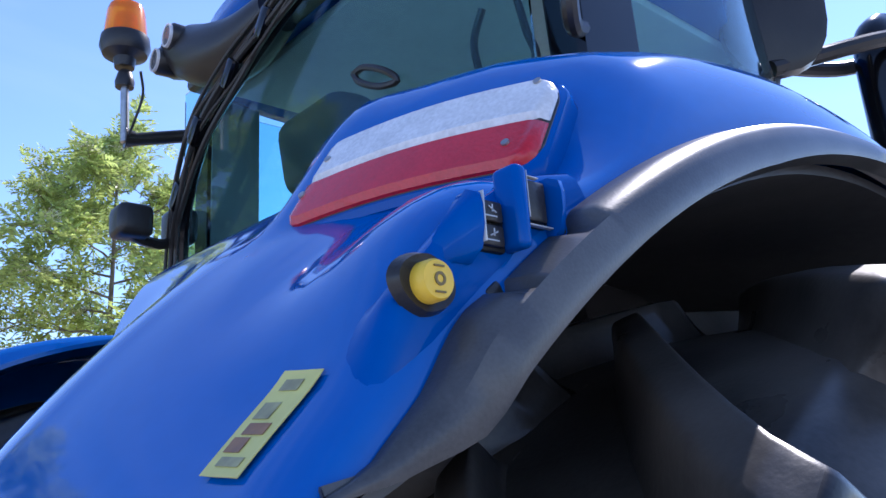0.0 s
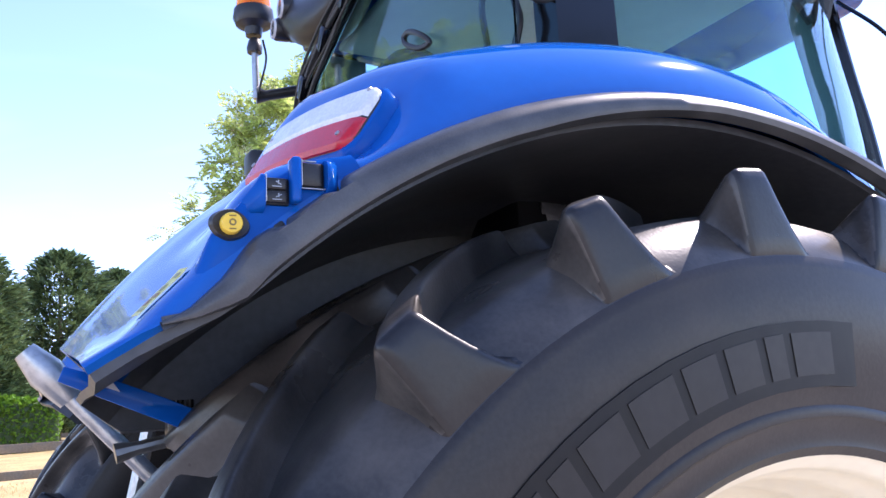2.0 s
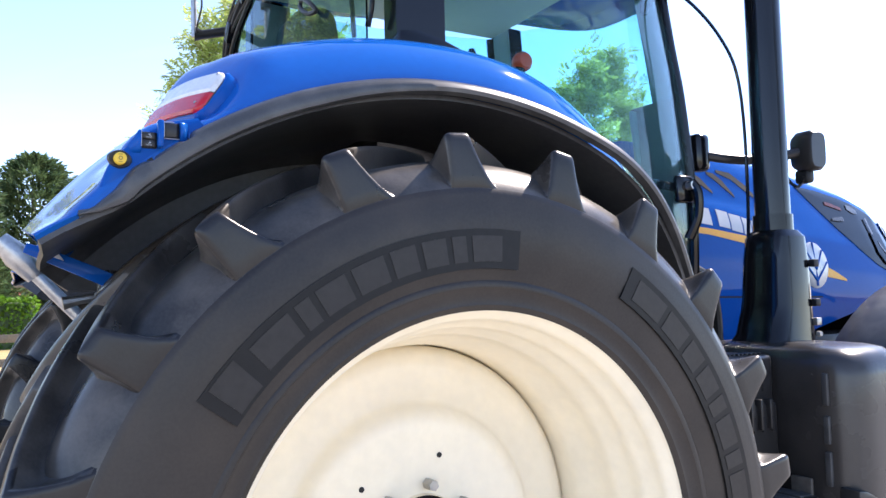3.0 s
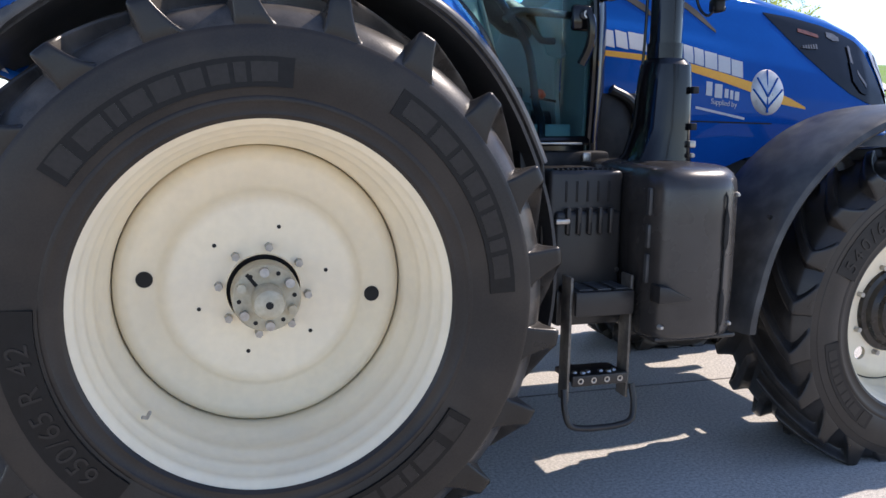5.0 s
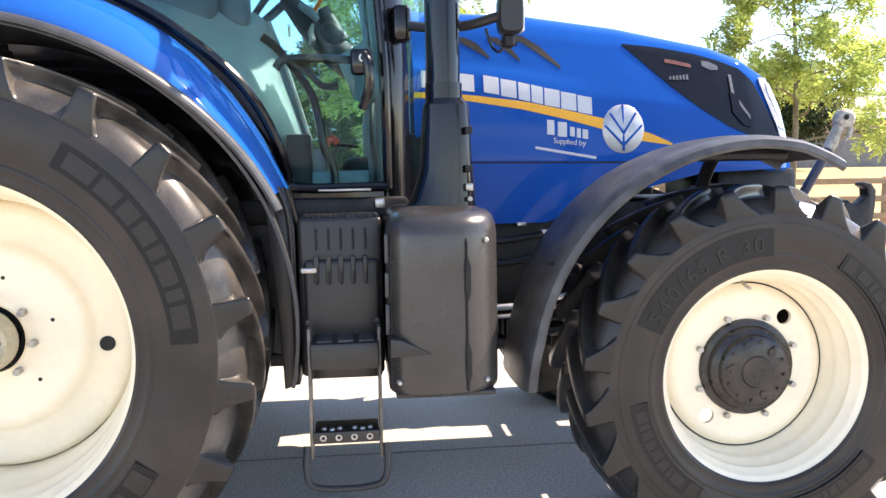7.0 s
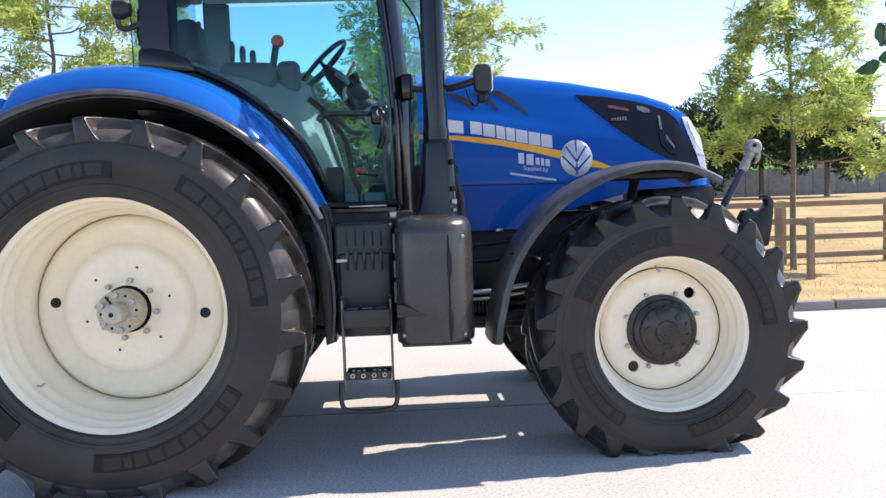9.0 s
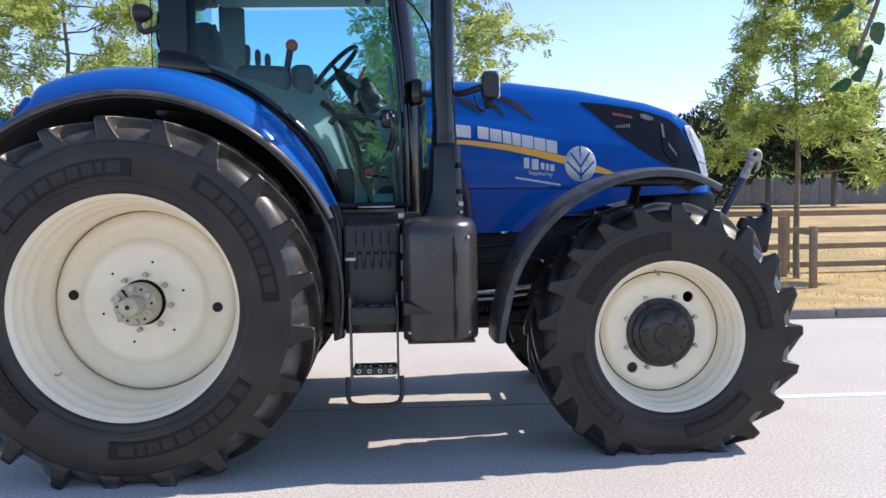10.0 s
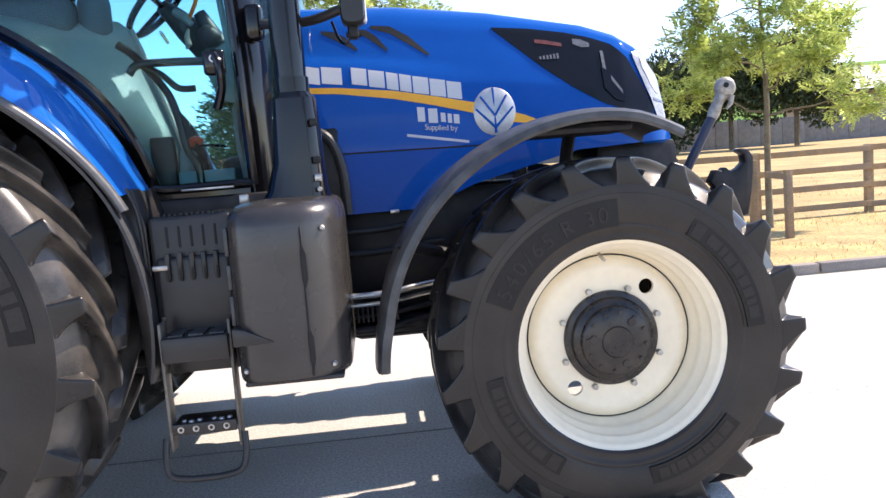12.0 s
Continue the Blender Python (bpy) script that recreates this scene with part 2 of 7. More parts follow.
def join(out, b):
    ids = {}
    for v in b.verts:
        ids[v] = out.verts.new(v.co)
    for f in b.faces:
        try:
            out.faces.new([ids[v] for v in f.verts])
        except ValueError:
            pass
    b.free()
    return out


def sheet(rows, closed=False, caps=False, bm=None):
    """Quads between rows of points of equal length."""
    out = bm or bmesh.new()
    vs = [[out.verts.new(p) for p in row] for row in rows]
    n = len(rows[0])
    for a, b in zip(vs, vs[1:]):
        for i in range(n if closed else n - 1):
            j = (i + 1) % n
            out.faces.new((a[i], a[j], b[j], b[i]))
    if caps:
        out.faces.new(vs[0][::-1])
        out.faces.new(vs[-1])
    return out


def thick(bm, depth):
    bmesh.ops.recalc_face_normals(bm, faces=bm.faces[:])
    bmesh.ops.solidify(bm, geom=bm.faces[:], thickness=depth)
    bmesh.ops.recalc_face_normals(bm, faces=bm.faces[:])
    return bm


def tidy(bm):
    bmesh.ops.recalc_face_normals(bm, faces=bm.faces[:])
    return bm


def revolve(profile, x=0.0, z=0.0, n=64, closed=False, bm=None, a0=0.0, a1=360.0):
    """Turns rows of (radius, y) about the line through (x, z) along y. Angles from the top, forwards."""
    full = a1 - a0 >= 360
    rows = []
    for i in range(n + (0 if full else 1)):
        a = radians(a0 + (a1 - a0) * i / n)
        rows.append([(x + r * math.sin(a), y, z + r * math.cos(a)) for r, y in profile])
    if full:
        rows.append(rows[0])
    out = sheet(rows, closed=closed, bm=bm)
    if full:
        bmesh.ops.remove_doubles(out, verts=out.verts[:], dist=1e-5)
    return tidy(out)


def rod(a, b, r0, r1=None, n=16, bm=None):
    return tube([a, b], [r0, r0 if r1 is None else r1], n, bm)


def tube(points, radius, n=12, bm=None, caps=True):
    pts = [Vector(p) for p in points]
    radii = radius if isinstance(radius, (list, tuple)) else [radius] * len(pts)
    rows, side = [], None
    for i, p in enumerate(pts):
        d = (pts[min(i + 1, len(pts) - 1)] - pts[max(i - 1, 0)]).normalized()
        if side is None:
            side = d.orthogonal().normalized()
        side = (side - d * side.dot(d)).normalized()
        up = d.cross(side)
        rows.append([p + (side * math.cos(2 * math.pi * k / n) + up * math.sin(2 * math.pi * k / n)) * radii[i] for k in range(n)])
    return tidy(sheet(rows, closed=True, caps=caps, bm=bm)) if bm is None else sheet(rows, closed=True, caps=caps, bm=bm)


def bend(points, steps=8):
    """A smooth line through the points."""
    pts = [Vector(p) for p in points]
    ext = [2 * pts[0] - pts[1], *pts, 2 * pts[-1] - pts[-2]]
    out = []
    for a, b, c, d in zip(ext, ext[1:], ext[2:], ext[3:]):
        for i in range(steps):
            t = i / steps
            out.append(0.5 * ((2 * b) + (c - a) * t + (2 * a - 5 * b + 4 * c - d) * t * t + (3 * b - a - 3 * c + d) * t ** 3))
    return out + [pts[-1]]


def prism(outline, y0, y1, bev=0.004, bm=None):
    """An outline of (x, z) drawn out from y0 to y1."""
    b = bmesh.new()
    vs = [b.verts.new((x, y0, z)) for x, z in outline]
    f = b.faces.new(vs)
    ext = bmesh.ops.extrude_face_region(b, geom=[f])
    bmesh.ops.translate(b, vec=(0, y1 - y0, 0), verts=[v for v in ext["geom"] if isinstance(v, bmesh.types.BMVert)])
    tidy(b)
    if bev:
        bmesh.ops.bevel(b, geom=b.edges[:], offset=bev, segments=2, affect="EDGES", profile=0.5)
    return join(bm, b) if bm else b


def smoothstep(a, b, x):
    t = min(1, max(0, (x - a) / (b - a)))
    return t * t * (3 - 2 * t)


def lerp(table, x):
    """Straight lines between rows of (x, value)."""
    return float(np.interp(x, [t[0] for t in table], [t[1] for t in table]))


def glyphs(text, size, depth):
    """One mesh a character of the built-in font, with its advance."""
    made = []
    for ch in text:
        if ch == " ":
            made.append((None, size * 0.3))
            continue
        cu = bpy.data.curves.new("letter", "FONT")
        cu.body, cu.size, cu.extrude = ch, size, depth
        ob = bpy.data.objects.new("letter", cu)
        scene.collection.objects.link(ob)
        bpy.context.view_layer.update()
        me = bpy.data.meshes.new_from_object(ob.evaluated_get(bpy.context.evaluated_depsgraph_get()))
        b = bmesh.new()
        b.from_mesh(me)
        width = max(v.co.x for v in b.verts) - min(v.co.x for v in b.verts)
        left = min(v.co.x for v in b.verts)
        bmesh.ops.translate(b, vec=(-left, 0, 0), verts=b.verts)
        bpy.data.objects.remove(ob)
        bpy.data.curves.remove(cu)
        bpy.data.meshes.remove(me)
        made.append((b, width + size * 0.1))
    return made


# ---- ground, road, kerb ----
def ground_height(x, y):
    if y < 3.6:
        return -0.06
    rise = min(0.10 + 0.012 * (y - 3.7), 0.35) + 0.86 * smoothstep(5, 15, x) * min(1.0, max(0.0, (y - 9) / 47))
    return rise + 0.02 * noise.noise(Vector((x * 0.4, y * 0.4, 0)))


ys = [-600, -200, -60, -20, -9, -4, 0, 3.5, 3.62, 3.72, 4.2] + [4.7 + 0.6 * i for i in range(24)] + [20, 24, 30, 38, 50, 56, 62, 80, 150, 300, 900]
xs = [-900, -300, -120, -60, -40] + [-26 + 1.6 * i for i in range(34)] + [34, 45, 60, 120, 300, 900]
rows = [[(x, y, ground_height(x, y)) for x in xs] for y in ys]
tagged(part("ground", sheet(rows), GROUND, smooth=60), "dry trampled paddock ground with straw-coloured grass", "ground", kind="structure")

road = part("road", box(-300, 300, -30, 3.55, -0.3, 0, 0), ASPHALT, smooth=0)
tagged(road, "pale sunlit asphalt road", "road", kind="structure")
line = bmesh.new()
for a in (-26.0, -20.0, -14.0, 3.9, 9.9, 15.9):
    box(a, a + 3.4, -0.12, -0.03, 0.0, 0.004, 0, bm=line)
part("road_marking", line, PAINT_LINE, road, "worn white lane line", smooth=0)
seam = bmesh.new()
box(-30, 30, -0.078, -0.066, 0.0, 0.003, 0, bm=seam)
part("road_seam", seam, material("seam", (0.19, 0.18, 0.17), 0.9, vary=0.2), road, smooth=0)

kerb = new("kerb")
tagged(kerb, "row of grey concrete kerb stones along the road", "kerb", kind="structure")
stone = None
for i in range(50):
    if stone is None:
        stone = part("kerb_stone", box(-0.455, 0.455, 0, 0.14, -0.25, 0.11, 0.018), KERB, kerb)
        stone.location = (-19.0, 3.55, 0)
    else:
        s = new("kerb_stone", stone.data)
        s.parent, s.location = kerb, (-19.0 + 0.925 * i, 3.55, random.uniform(-0.006, 0.006))

# ---- tractor: wheels ----
YC = -0.08
tractor = new("tractor")
tagged(tractor, "blue four-wheel farm tractor with cream wheel rims, parked on the road", "tractor")


def tyre_mesh(base, bead, width, edge):
    """A tyre carcass about the y axis through its own middle: bulging side, a chamfered shoulder, a flat tread floor."""
    h = width / 2
    side = [(bead, 0.90 * h), (bead + 0.012, 0.93 * h), (bead + 0.022, 0.925 * h), (bead + 0.046, 0.945 * h), (bead + 0.050, 0.957 * h), (bead + 0.060, 0.960 * h), (bead + 0.065, 0.953 * h), (bead + 0.33 * (base - bead), 0.985 * h), (bead + 0.5 * (base - bead), h), (bead + 0.66 * (base - bead), 0.994 * h),
            (edge - 0.030, 0.988 * h), (edge - 0.015, 0.984 * h), (edge, 0.978 * h), (base - 0.030, 0.862 * h), (base - 0.012, 0.80 * h), (base - 0.003, 0.74 * h), (base, 0.60 * h), (base + 0.004, 0.0)]
    profile = [(r, -w) for r, w in side] + [(r, w) for r, w in side[-2::-1]]
    bm = revolve(profile, n=120)
    return bm


def lug_mesh(half, radius, base, width, sweep, lug_in, lug_out, edge, flare):
    """One chevron lug at the top of a tyre, from the middle of the tread out to the shoulder, its end flush with the sidewall, hollowed where it leaves the carcass."""
    h = width / 2
    drop = radius - edge + 0.004
    # across the tyre: how far out, the carcass there, the lug's own path, its width
    path = [(0.0, 0.02, base + 0.004, 0.02, base, lug_in, 0.0, 0.0)]
    for i in range(9):
        s = 0.04 + 0.96 * i / 8
        path.append((s, 0.78 * s, base - 0.008 * s ** 5, 0.02 + 0.94 * s, radius - 0.006 * s ** 3, lug_in + (lug_out - lug_in) * s, 0.0, 0.0))
    for t, wq in ((0.05, 0.973), (0.15, 0.979), (0.32, 0.9805), (0.52, 0.9805), (0.72, 0.9805), (0.90, 0.9805), (1.0, 0.972)):
        wide = lug_out + flare * t ** 1.35
        path.append((1.0, 0.80 + 0.172 * t, base - 0.012 + (edge - base + 0.012) * t, wq, radius - 0.006 - (drop - 0.006) * t, wide, min(1.0, t / 0.45), 0.5 * (wide - lug_out)))
    across = [(-1.10, -0.14), (-0.90, 0.04), (-0.75, 0.20), (-0.63, 0.52), (-0.575, 0.78), (-0.50, 0.93), (-0.42, 0.985), (-0.32, 1.0), (-0.15, 1.0)]
    across += [(-c, b) for c, b in reversed(across)]
    rows = []
    for s, wc, rc, wq, rq, wide, side, shift in path:
        row = []
        for c, b in across:
            if abs(c) > 0.5:
                c = math.copysign(0.5 + (abs(c) - 0.5) * (0.55 - 0.35 * side if c < 0 else 1 - 0.45 * side), c)
            ang = radians(sweep * (1 - s) ** 1.2) + (c * wide + shift) / radius
            r, w = rc + b * (rq - rc), wc + b * (wq - wc)
            row.append((r * math.sin(ang), half * h * w, r * math.cos(ang)))
        rows.append(row)
    return tidy(sheet(rows))


def dusty_lit_tread(ob, dust_light, wide):
    """Tread floor, lug tops and flanks get a road-dusty tint plus painted sunlight; the sidewall and the lugs' outer
    ends stay black.
    """
    ob.data.materials.append(dust_light)
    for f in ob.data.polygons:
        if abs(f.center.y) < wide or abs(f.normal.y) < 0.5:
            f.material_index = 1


def dusty_lit_shoulder(ob, dust_light, radius):
    """The carcass between the lugs is road-dusty, with painted sunlight, from its shoulder inwards."""
    ob.data.materials.append(dust_light)
    for f in ob.data.polygons:
        if math.hypot(f.center.x, f.center.z) > radius:
            f.material_index = 1


def add_lugs(wheel, place, dust_light, count, first, *shape):
    """Lugs round a tyre; those that touch the road are pressed flat."""
    wide = 0.5 * shape[2] * 0.86
    step = 360 / count
    for half in (-1, 1):
        shared = None
        for k in range(count):
            a = (first + step * (k + (0.5 if half > 0 else 0))) % 360
            if 140 < a < 220:
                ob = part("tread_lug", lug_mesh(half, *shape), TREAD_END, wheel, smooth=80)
                dusty_lit_tread(ob, dust_light, wide)
                ob.data.transform(Matrix.Rotation(radians(a), 4, "Y"))
                settle(ob, place)
            else:
                if shared is None:
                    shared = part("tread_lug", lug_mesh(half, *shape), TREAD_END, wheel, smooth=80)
                    dusty_lit_tread(shared, dust_light, wide)
                    ob = shared
                else:
                    ob = new("tread_lug", shared.data)
                    ob.parent = wheel
                ob.rotation_euler = (0, radians(a), 0)


def arc_patch(r0, r1, a0, a1, y, depth, n=10):
    """A raised patch on a sidewall, between two radii and two angles from the top, forwards."""
    rows = []
    for i in range(n + 1):
        a = radians(a0 + (a1 - a0) * i / n)
        s, c = math.sin(a), math.cos(a)
        rows.append([(r0 * s, y + 0.012, r0 * c), (r0 * s, y - depth, r0 * c), (r1 * s, y - depth, r1 * c), (r1 * s, y + 0.012, r1 * c)])
    return tidy(sheet(rows, closed=True, caps=True))


def size_letters(text, size, r, mid, y, depth=0.002, spread=1.0):
    """Characters round a sidewall, read from the outside (from -y), feet towards the hub."""
    made = glyphs(text, size, depth)
    made = [(b, w * spread) for b, w in made]
    total = sum(w for _, w in made)
    out, run = [], -total / 2
    for b, w in made:
        if b is not None:
            a = radians(mid) + (run + w / 2) / r
            m = Matrix.Rotation(a, 4, "Y") @ Matrix.Translation((-w / spread / 2, y, r)) @ Matrix.Rotation(radians(90), 4, "X")
            bmesh.ops.transform(b, matrix=m, verts=b.verts)
            out.append(b)
        run += w
    return out


def settle(ob, place):
    """Flattens a tyre where it stands on the road."""
    floor = 0.003 - place[2]
    for v in ob.data.vertices:
        if v.co.z < floor + 0.12:
            squeeze = max(0.0, floor + 0.12 - v.co.z)
            v.co.y *= 1 + 0.12 * squeeze
        if v.co.z < floor:
            v.co.z = floor


def flange_bolt(x, y, z, r, length, n=6, bm=None):
    return rod((x, y, z), (x, y - length, z), r, r * 0.92, n, bm)


def rear_wheel(x, y, z, out, first):
    """out: -1 with the dished side towards -y, 1 towards +y."""
    place = (x, y, z)
    w = part("rear_wheel", bmesh.new(), CREAM, tractor, "large rear wheel with cream steel disc")
    disc = [(0.122, 0.004), (0.125, 0.016), (0.16, 0.020), (0.29, 0.020), (0.318, 0.026), (0.336, 0.045), (0.352, 0.058), (0.43, 0.062), (0.458, 0.066), (0.479, 0.080), (0.4855, 0.100), (0.4855, 0.115), (0.470, 0.115), (0.122, 0.10)]
    b = revolve(disc, n=96, closed=True)
    b.to_mesh(w.data)
    b.free()
    w.data.shade_smooth()
    w.data.set_sharp_from_angle(angle=radians(40))
    w.matrix_basis = pose(*place, 0, 0, 0 if out < 0 else 180)
    barrel = [(0.487, 0.11), (0.487, 0.03), (0.492, 0.005), (0.503, -0.02), (0.513, -0.05), (0.517, -0.085), (0.515, -0.105), (0.520, -0.125), (0.530, -0.145), (0.534, -0.175), (0.532, -0.190), (0.538, -0.205),
              (0.548, -0.222), (0.551, -0.245), (0.550, -0.256), (0.556, -0.268), (0.566, -0.280), (0.571, -0.288), (0.573, -0.292), (0.5745, -0.290), (0.575, -0.27), (0.565, -0.22), (0.55, 0.0), (0.55, 0.2), (0.56, 0.29), (0.548, 0.28), (0.51, 0.2)]
    b = revolve(barrel, n=96, closed=True)
    part("rim", b, CREAM, w, "cream painted stepped rim")
    t = part("tyre", tyre_mesh(0.905, 0.571, 0.65, 0.832), RUBBER, w, "black tractor tyre with deep chevron lugs")
    dusty_lit_shoulder(t, LUG, 0.836)
    settle(t, place)
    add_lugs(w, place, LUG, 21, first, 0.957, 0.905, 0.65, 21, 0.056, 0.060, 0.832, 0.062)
    hub = part("hub", revolve([(0.0, -0.125), (0.105, -0.125), (0.110, -0.119), (0.110, -0.02), (0.0, -0.02)], n=48), HUB_PAINT, w, "dusty cream axle hub face")
    # Black disc closing the gap; its colour does the gap's shade.
    part("hub_gap_shade", revolve([(0.0, 0.05), (0.123, 0.05), (0.123, 0.09), (0.0, 0.09)], n=40), CHASSIS, w, "black disc painted as the shade in the gap round the hub")
    part("hub_neck", rod((0, -0.03, 0), (0, 0.06, 0), 0.088, 0.092, 28), HUB_BLACK, w)
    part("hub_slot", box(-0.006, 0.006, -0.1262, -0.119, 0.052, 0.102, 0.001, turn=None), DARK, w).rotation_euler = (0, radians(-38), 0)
    part("axle_stub", revolve([(0.0, -0.232), (0.034, -0.232), (0.046, -0.224), (0.050, -0.205), (0.052, -0.07), (0.0, -0.07)], n=32), HUB_PAINT, w, "protruding axle shaft end")
    part("axle_centre", revolve([(0.0, -0.2335), (0.012, -0.2335), (0.012, -0.22), (0.0, -0.22)], n=16), DARK, w)
    for k in range(8):
        a = radians(7.5 + 45 * k)
        part("wheel_nut", flange_bolt(0.148 * math.sin(a), 0.018, 0.148 * math.cos(a), 0.0145, 0.035, 6), BOLT, w)
    for k in range(6):
        a = radians(-5 + 60 * k)
        part("hub_bolt", flange_bolt(0.088 * math.sin(a), -0.122, 0.088 * math.cos(a), 0.0165, 0.028, 10), HUB_PAINT if k % 3 == 2 else BOLT, w)
        a = radians(25 + 60 * k)
        part("hub_hole_cap", flange_bolt(0.088 * math.sin(a), -0.120, 0.088 * math.cos(a), 0.0080, 0.0065, 10), DARK, w)
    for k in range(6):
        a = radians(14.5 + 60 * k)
        part("bolt_hole_cap", flange_bolt(0.219 * math.sin(a), 0.024, 0.219 * math.cos(a), 0.0075, 0.006, 10), DARK, w)
    # Holes on this wheel are solid caps; the shade inside is the caps' colour.
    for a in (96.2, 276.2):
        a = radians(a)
        part("lifting_hole_cap", flange_bolt(0.382 * math.sin(a), 0.070, 0.382 * math.cos(a), 0.029, 0.0155, 24), DARK, w, "dark round cap on the disc, painted for the shade of a hole")
    if out < 0:
        part("valve", tube([(-0.365, -0.16, -0.335), (-0.372, -0.19, -0.342), (-0.385, -0.20, -0.335)], 0.006, 8), BOLT, w, "tyre valve")
    return w


WIDTHS = (1.0, 0.36, 0.72, 0.78, 0.62, 0.60, 0.36, 0.80)
WIDTHS_TREAD = (1.0, 0.78, 0.60, 0.66, 0.36, 0.74, 0.36, 0.74)


def sidewall_marks(w, y, marks, size_text, size, size_r, size_angles, plates=True):
    """marks: angle from, angle to, inner and outer radius, widths of the letter blocks, and an emblem's angle or None."""
    dark = TREAD_MARK if plates else RELIEF_FAINT
    for a0, a1, r0, r1, widths, emblem in marks:
        part("name_plate", arc_patch(r0, r1, a0, a1, y, 0.002, 14), dark, w, "raised dark name panel")
        if emblem is not None:
            part("emblem", arc_patch(r0 + 0.006, r1 - 0.006, emblem - 2.6, emblem + 2.6, y - 0.001, 0.0022, 4), RELIEF_LIGHT, w, "raised emblem as a plain shape")
            a0 = max(a0, emblem + 2.6)
        gap = 0.16
        step = (a1 - a0 - 5.0) / (sum(widths) + gap * len(widths))
        run = a0 + 2.5
        for k, wide in enumerate(widths):
            part("name_block", arc_patch(r0 + 0.015, r1 - 0.015, run, run + step * wide, y - 0.001, 0.0022, 3), RELIEF_LIGHT, w)
            run += step * (wide + gap)
    for mid in size_angles:
        width = len(size_text) * size * (0.66 if plates else 0.61)
        half = math.degrees(width / size_r / 2)
        part("size_plate", arc_patch(size_r - 0.02, size_r + size, mid - half, mid + half, y, 0.002, 12), dark, w)
        for letter in size_letters(size_text, size, size_r, mid, y - 0.003, spread=1.0 if plates else 1.18):
            part("size_letter", letter, RELIEF_LIGHT, w, smooth=0)


REAR_Y, REAR_Z = -1.185, 0.89
FRONT_X, FRONT_Y, FRONT_Z = 2.836, -0.985, 0.640
GUARD_X, GUARD_Z = 2.789, 0.665
near_rear = rear_wheel(0, REAR_Y, REAR_Z, -1, -4.1)
sidewall_marks(near_rear, -0.3252, [(-55, 6, 0.660, 0.745, WIDTHS, -50.5), (31, 88, 0.690, 0.775, WIDTHS_TREAD, None), (122, 187, 0.660, 0.745, WIDTHS, 126.5)], "650/65 R 42", 0.085, 0.665, [247])
rear_wheel(0, 2 * YC - REAR_Y, REAR_Z, 1, 5.0)


HOLES = (39, 219)


def punch(bm, x, z, r):
    """Opens a round hole through a disc about the y axis."""
    gone = [f for f in bm.faces if math.hypot(f.calc_center_median().x - x, f.calc_center_median().z - z) < r]
    bmesh.ops.delete(bm, geom=gone, context="FACES")
    for e in [e for e in bm.edges if e.is_boundary]:
        for v in e.verts:
            d = math.hypot(v.co.x - x, v.co.z - z)
            if d < r * 1.6:
                v.co.x, v.co.z = x + (v.co.x - x) * r / d, z + (v.co.z - z) * r / d


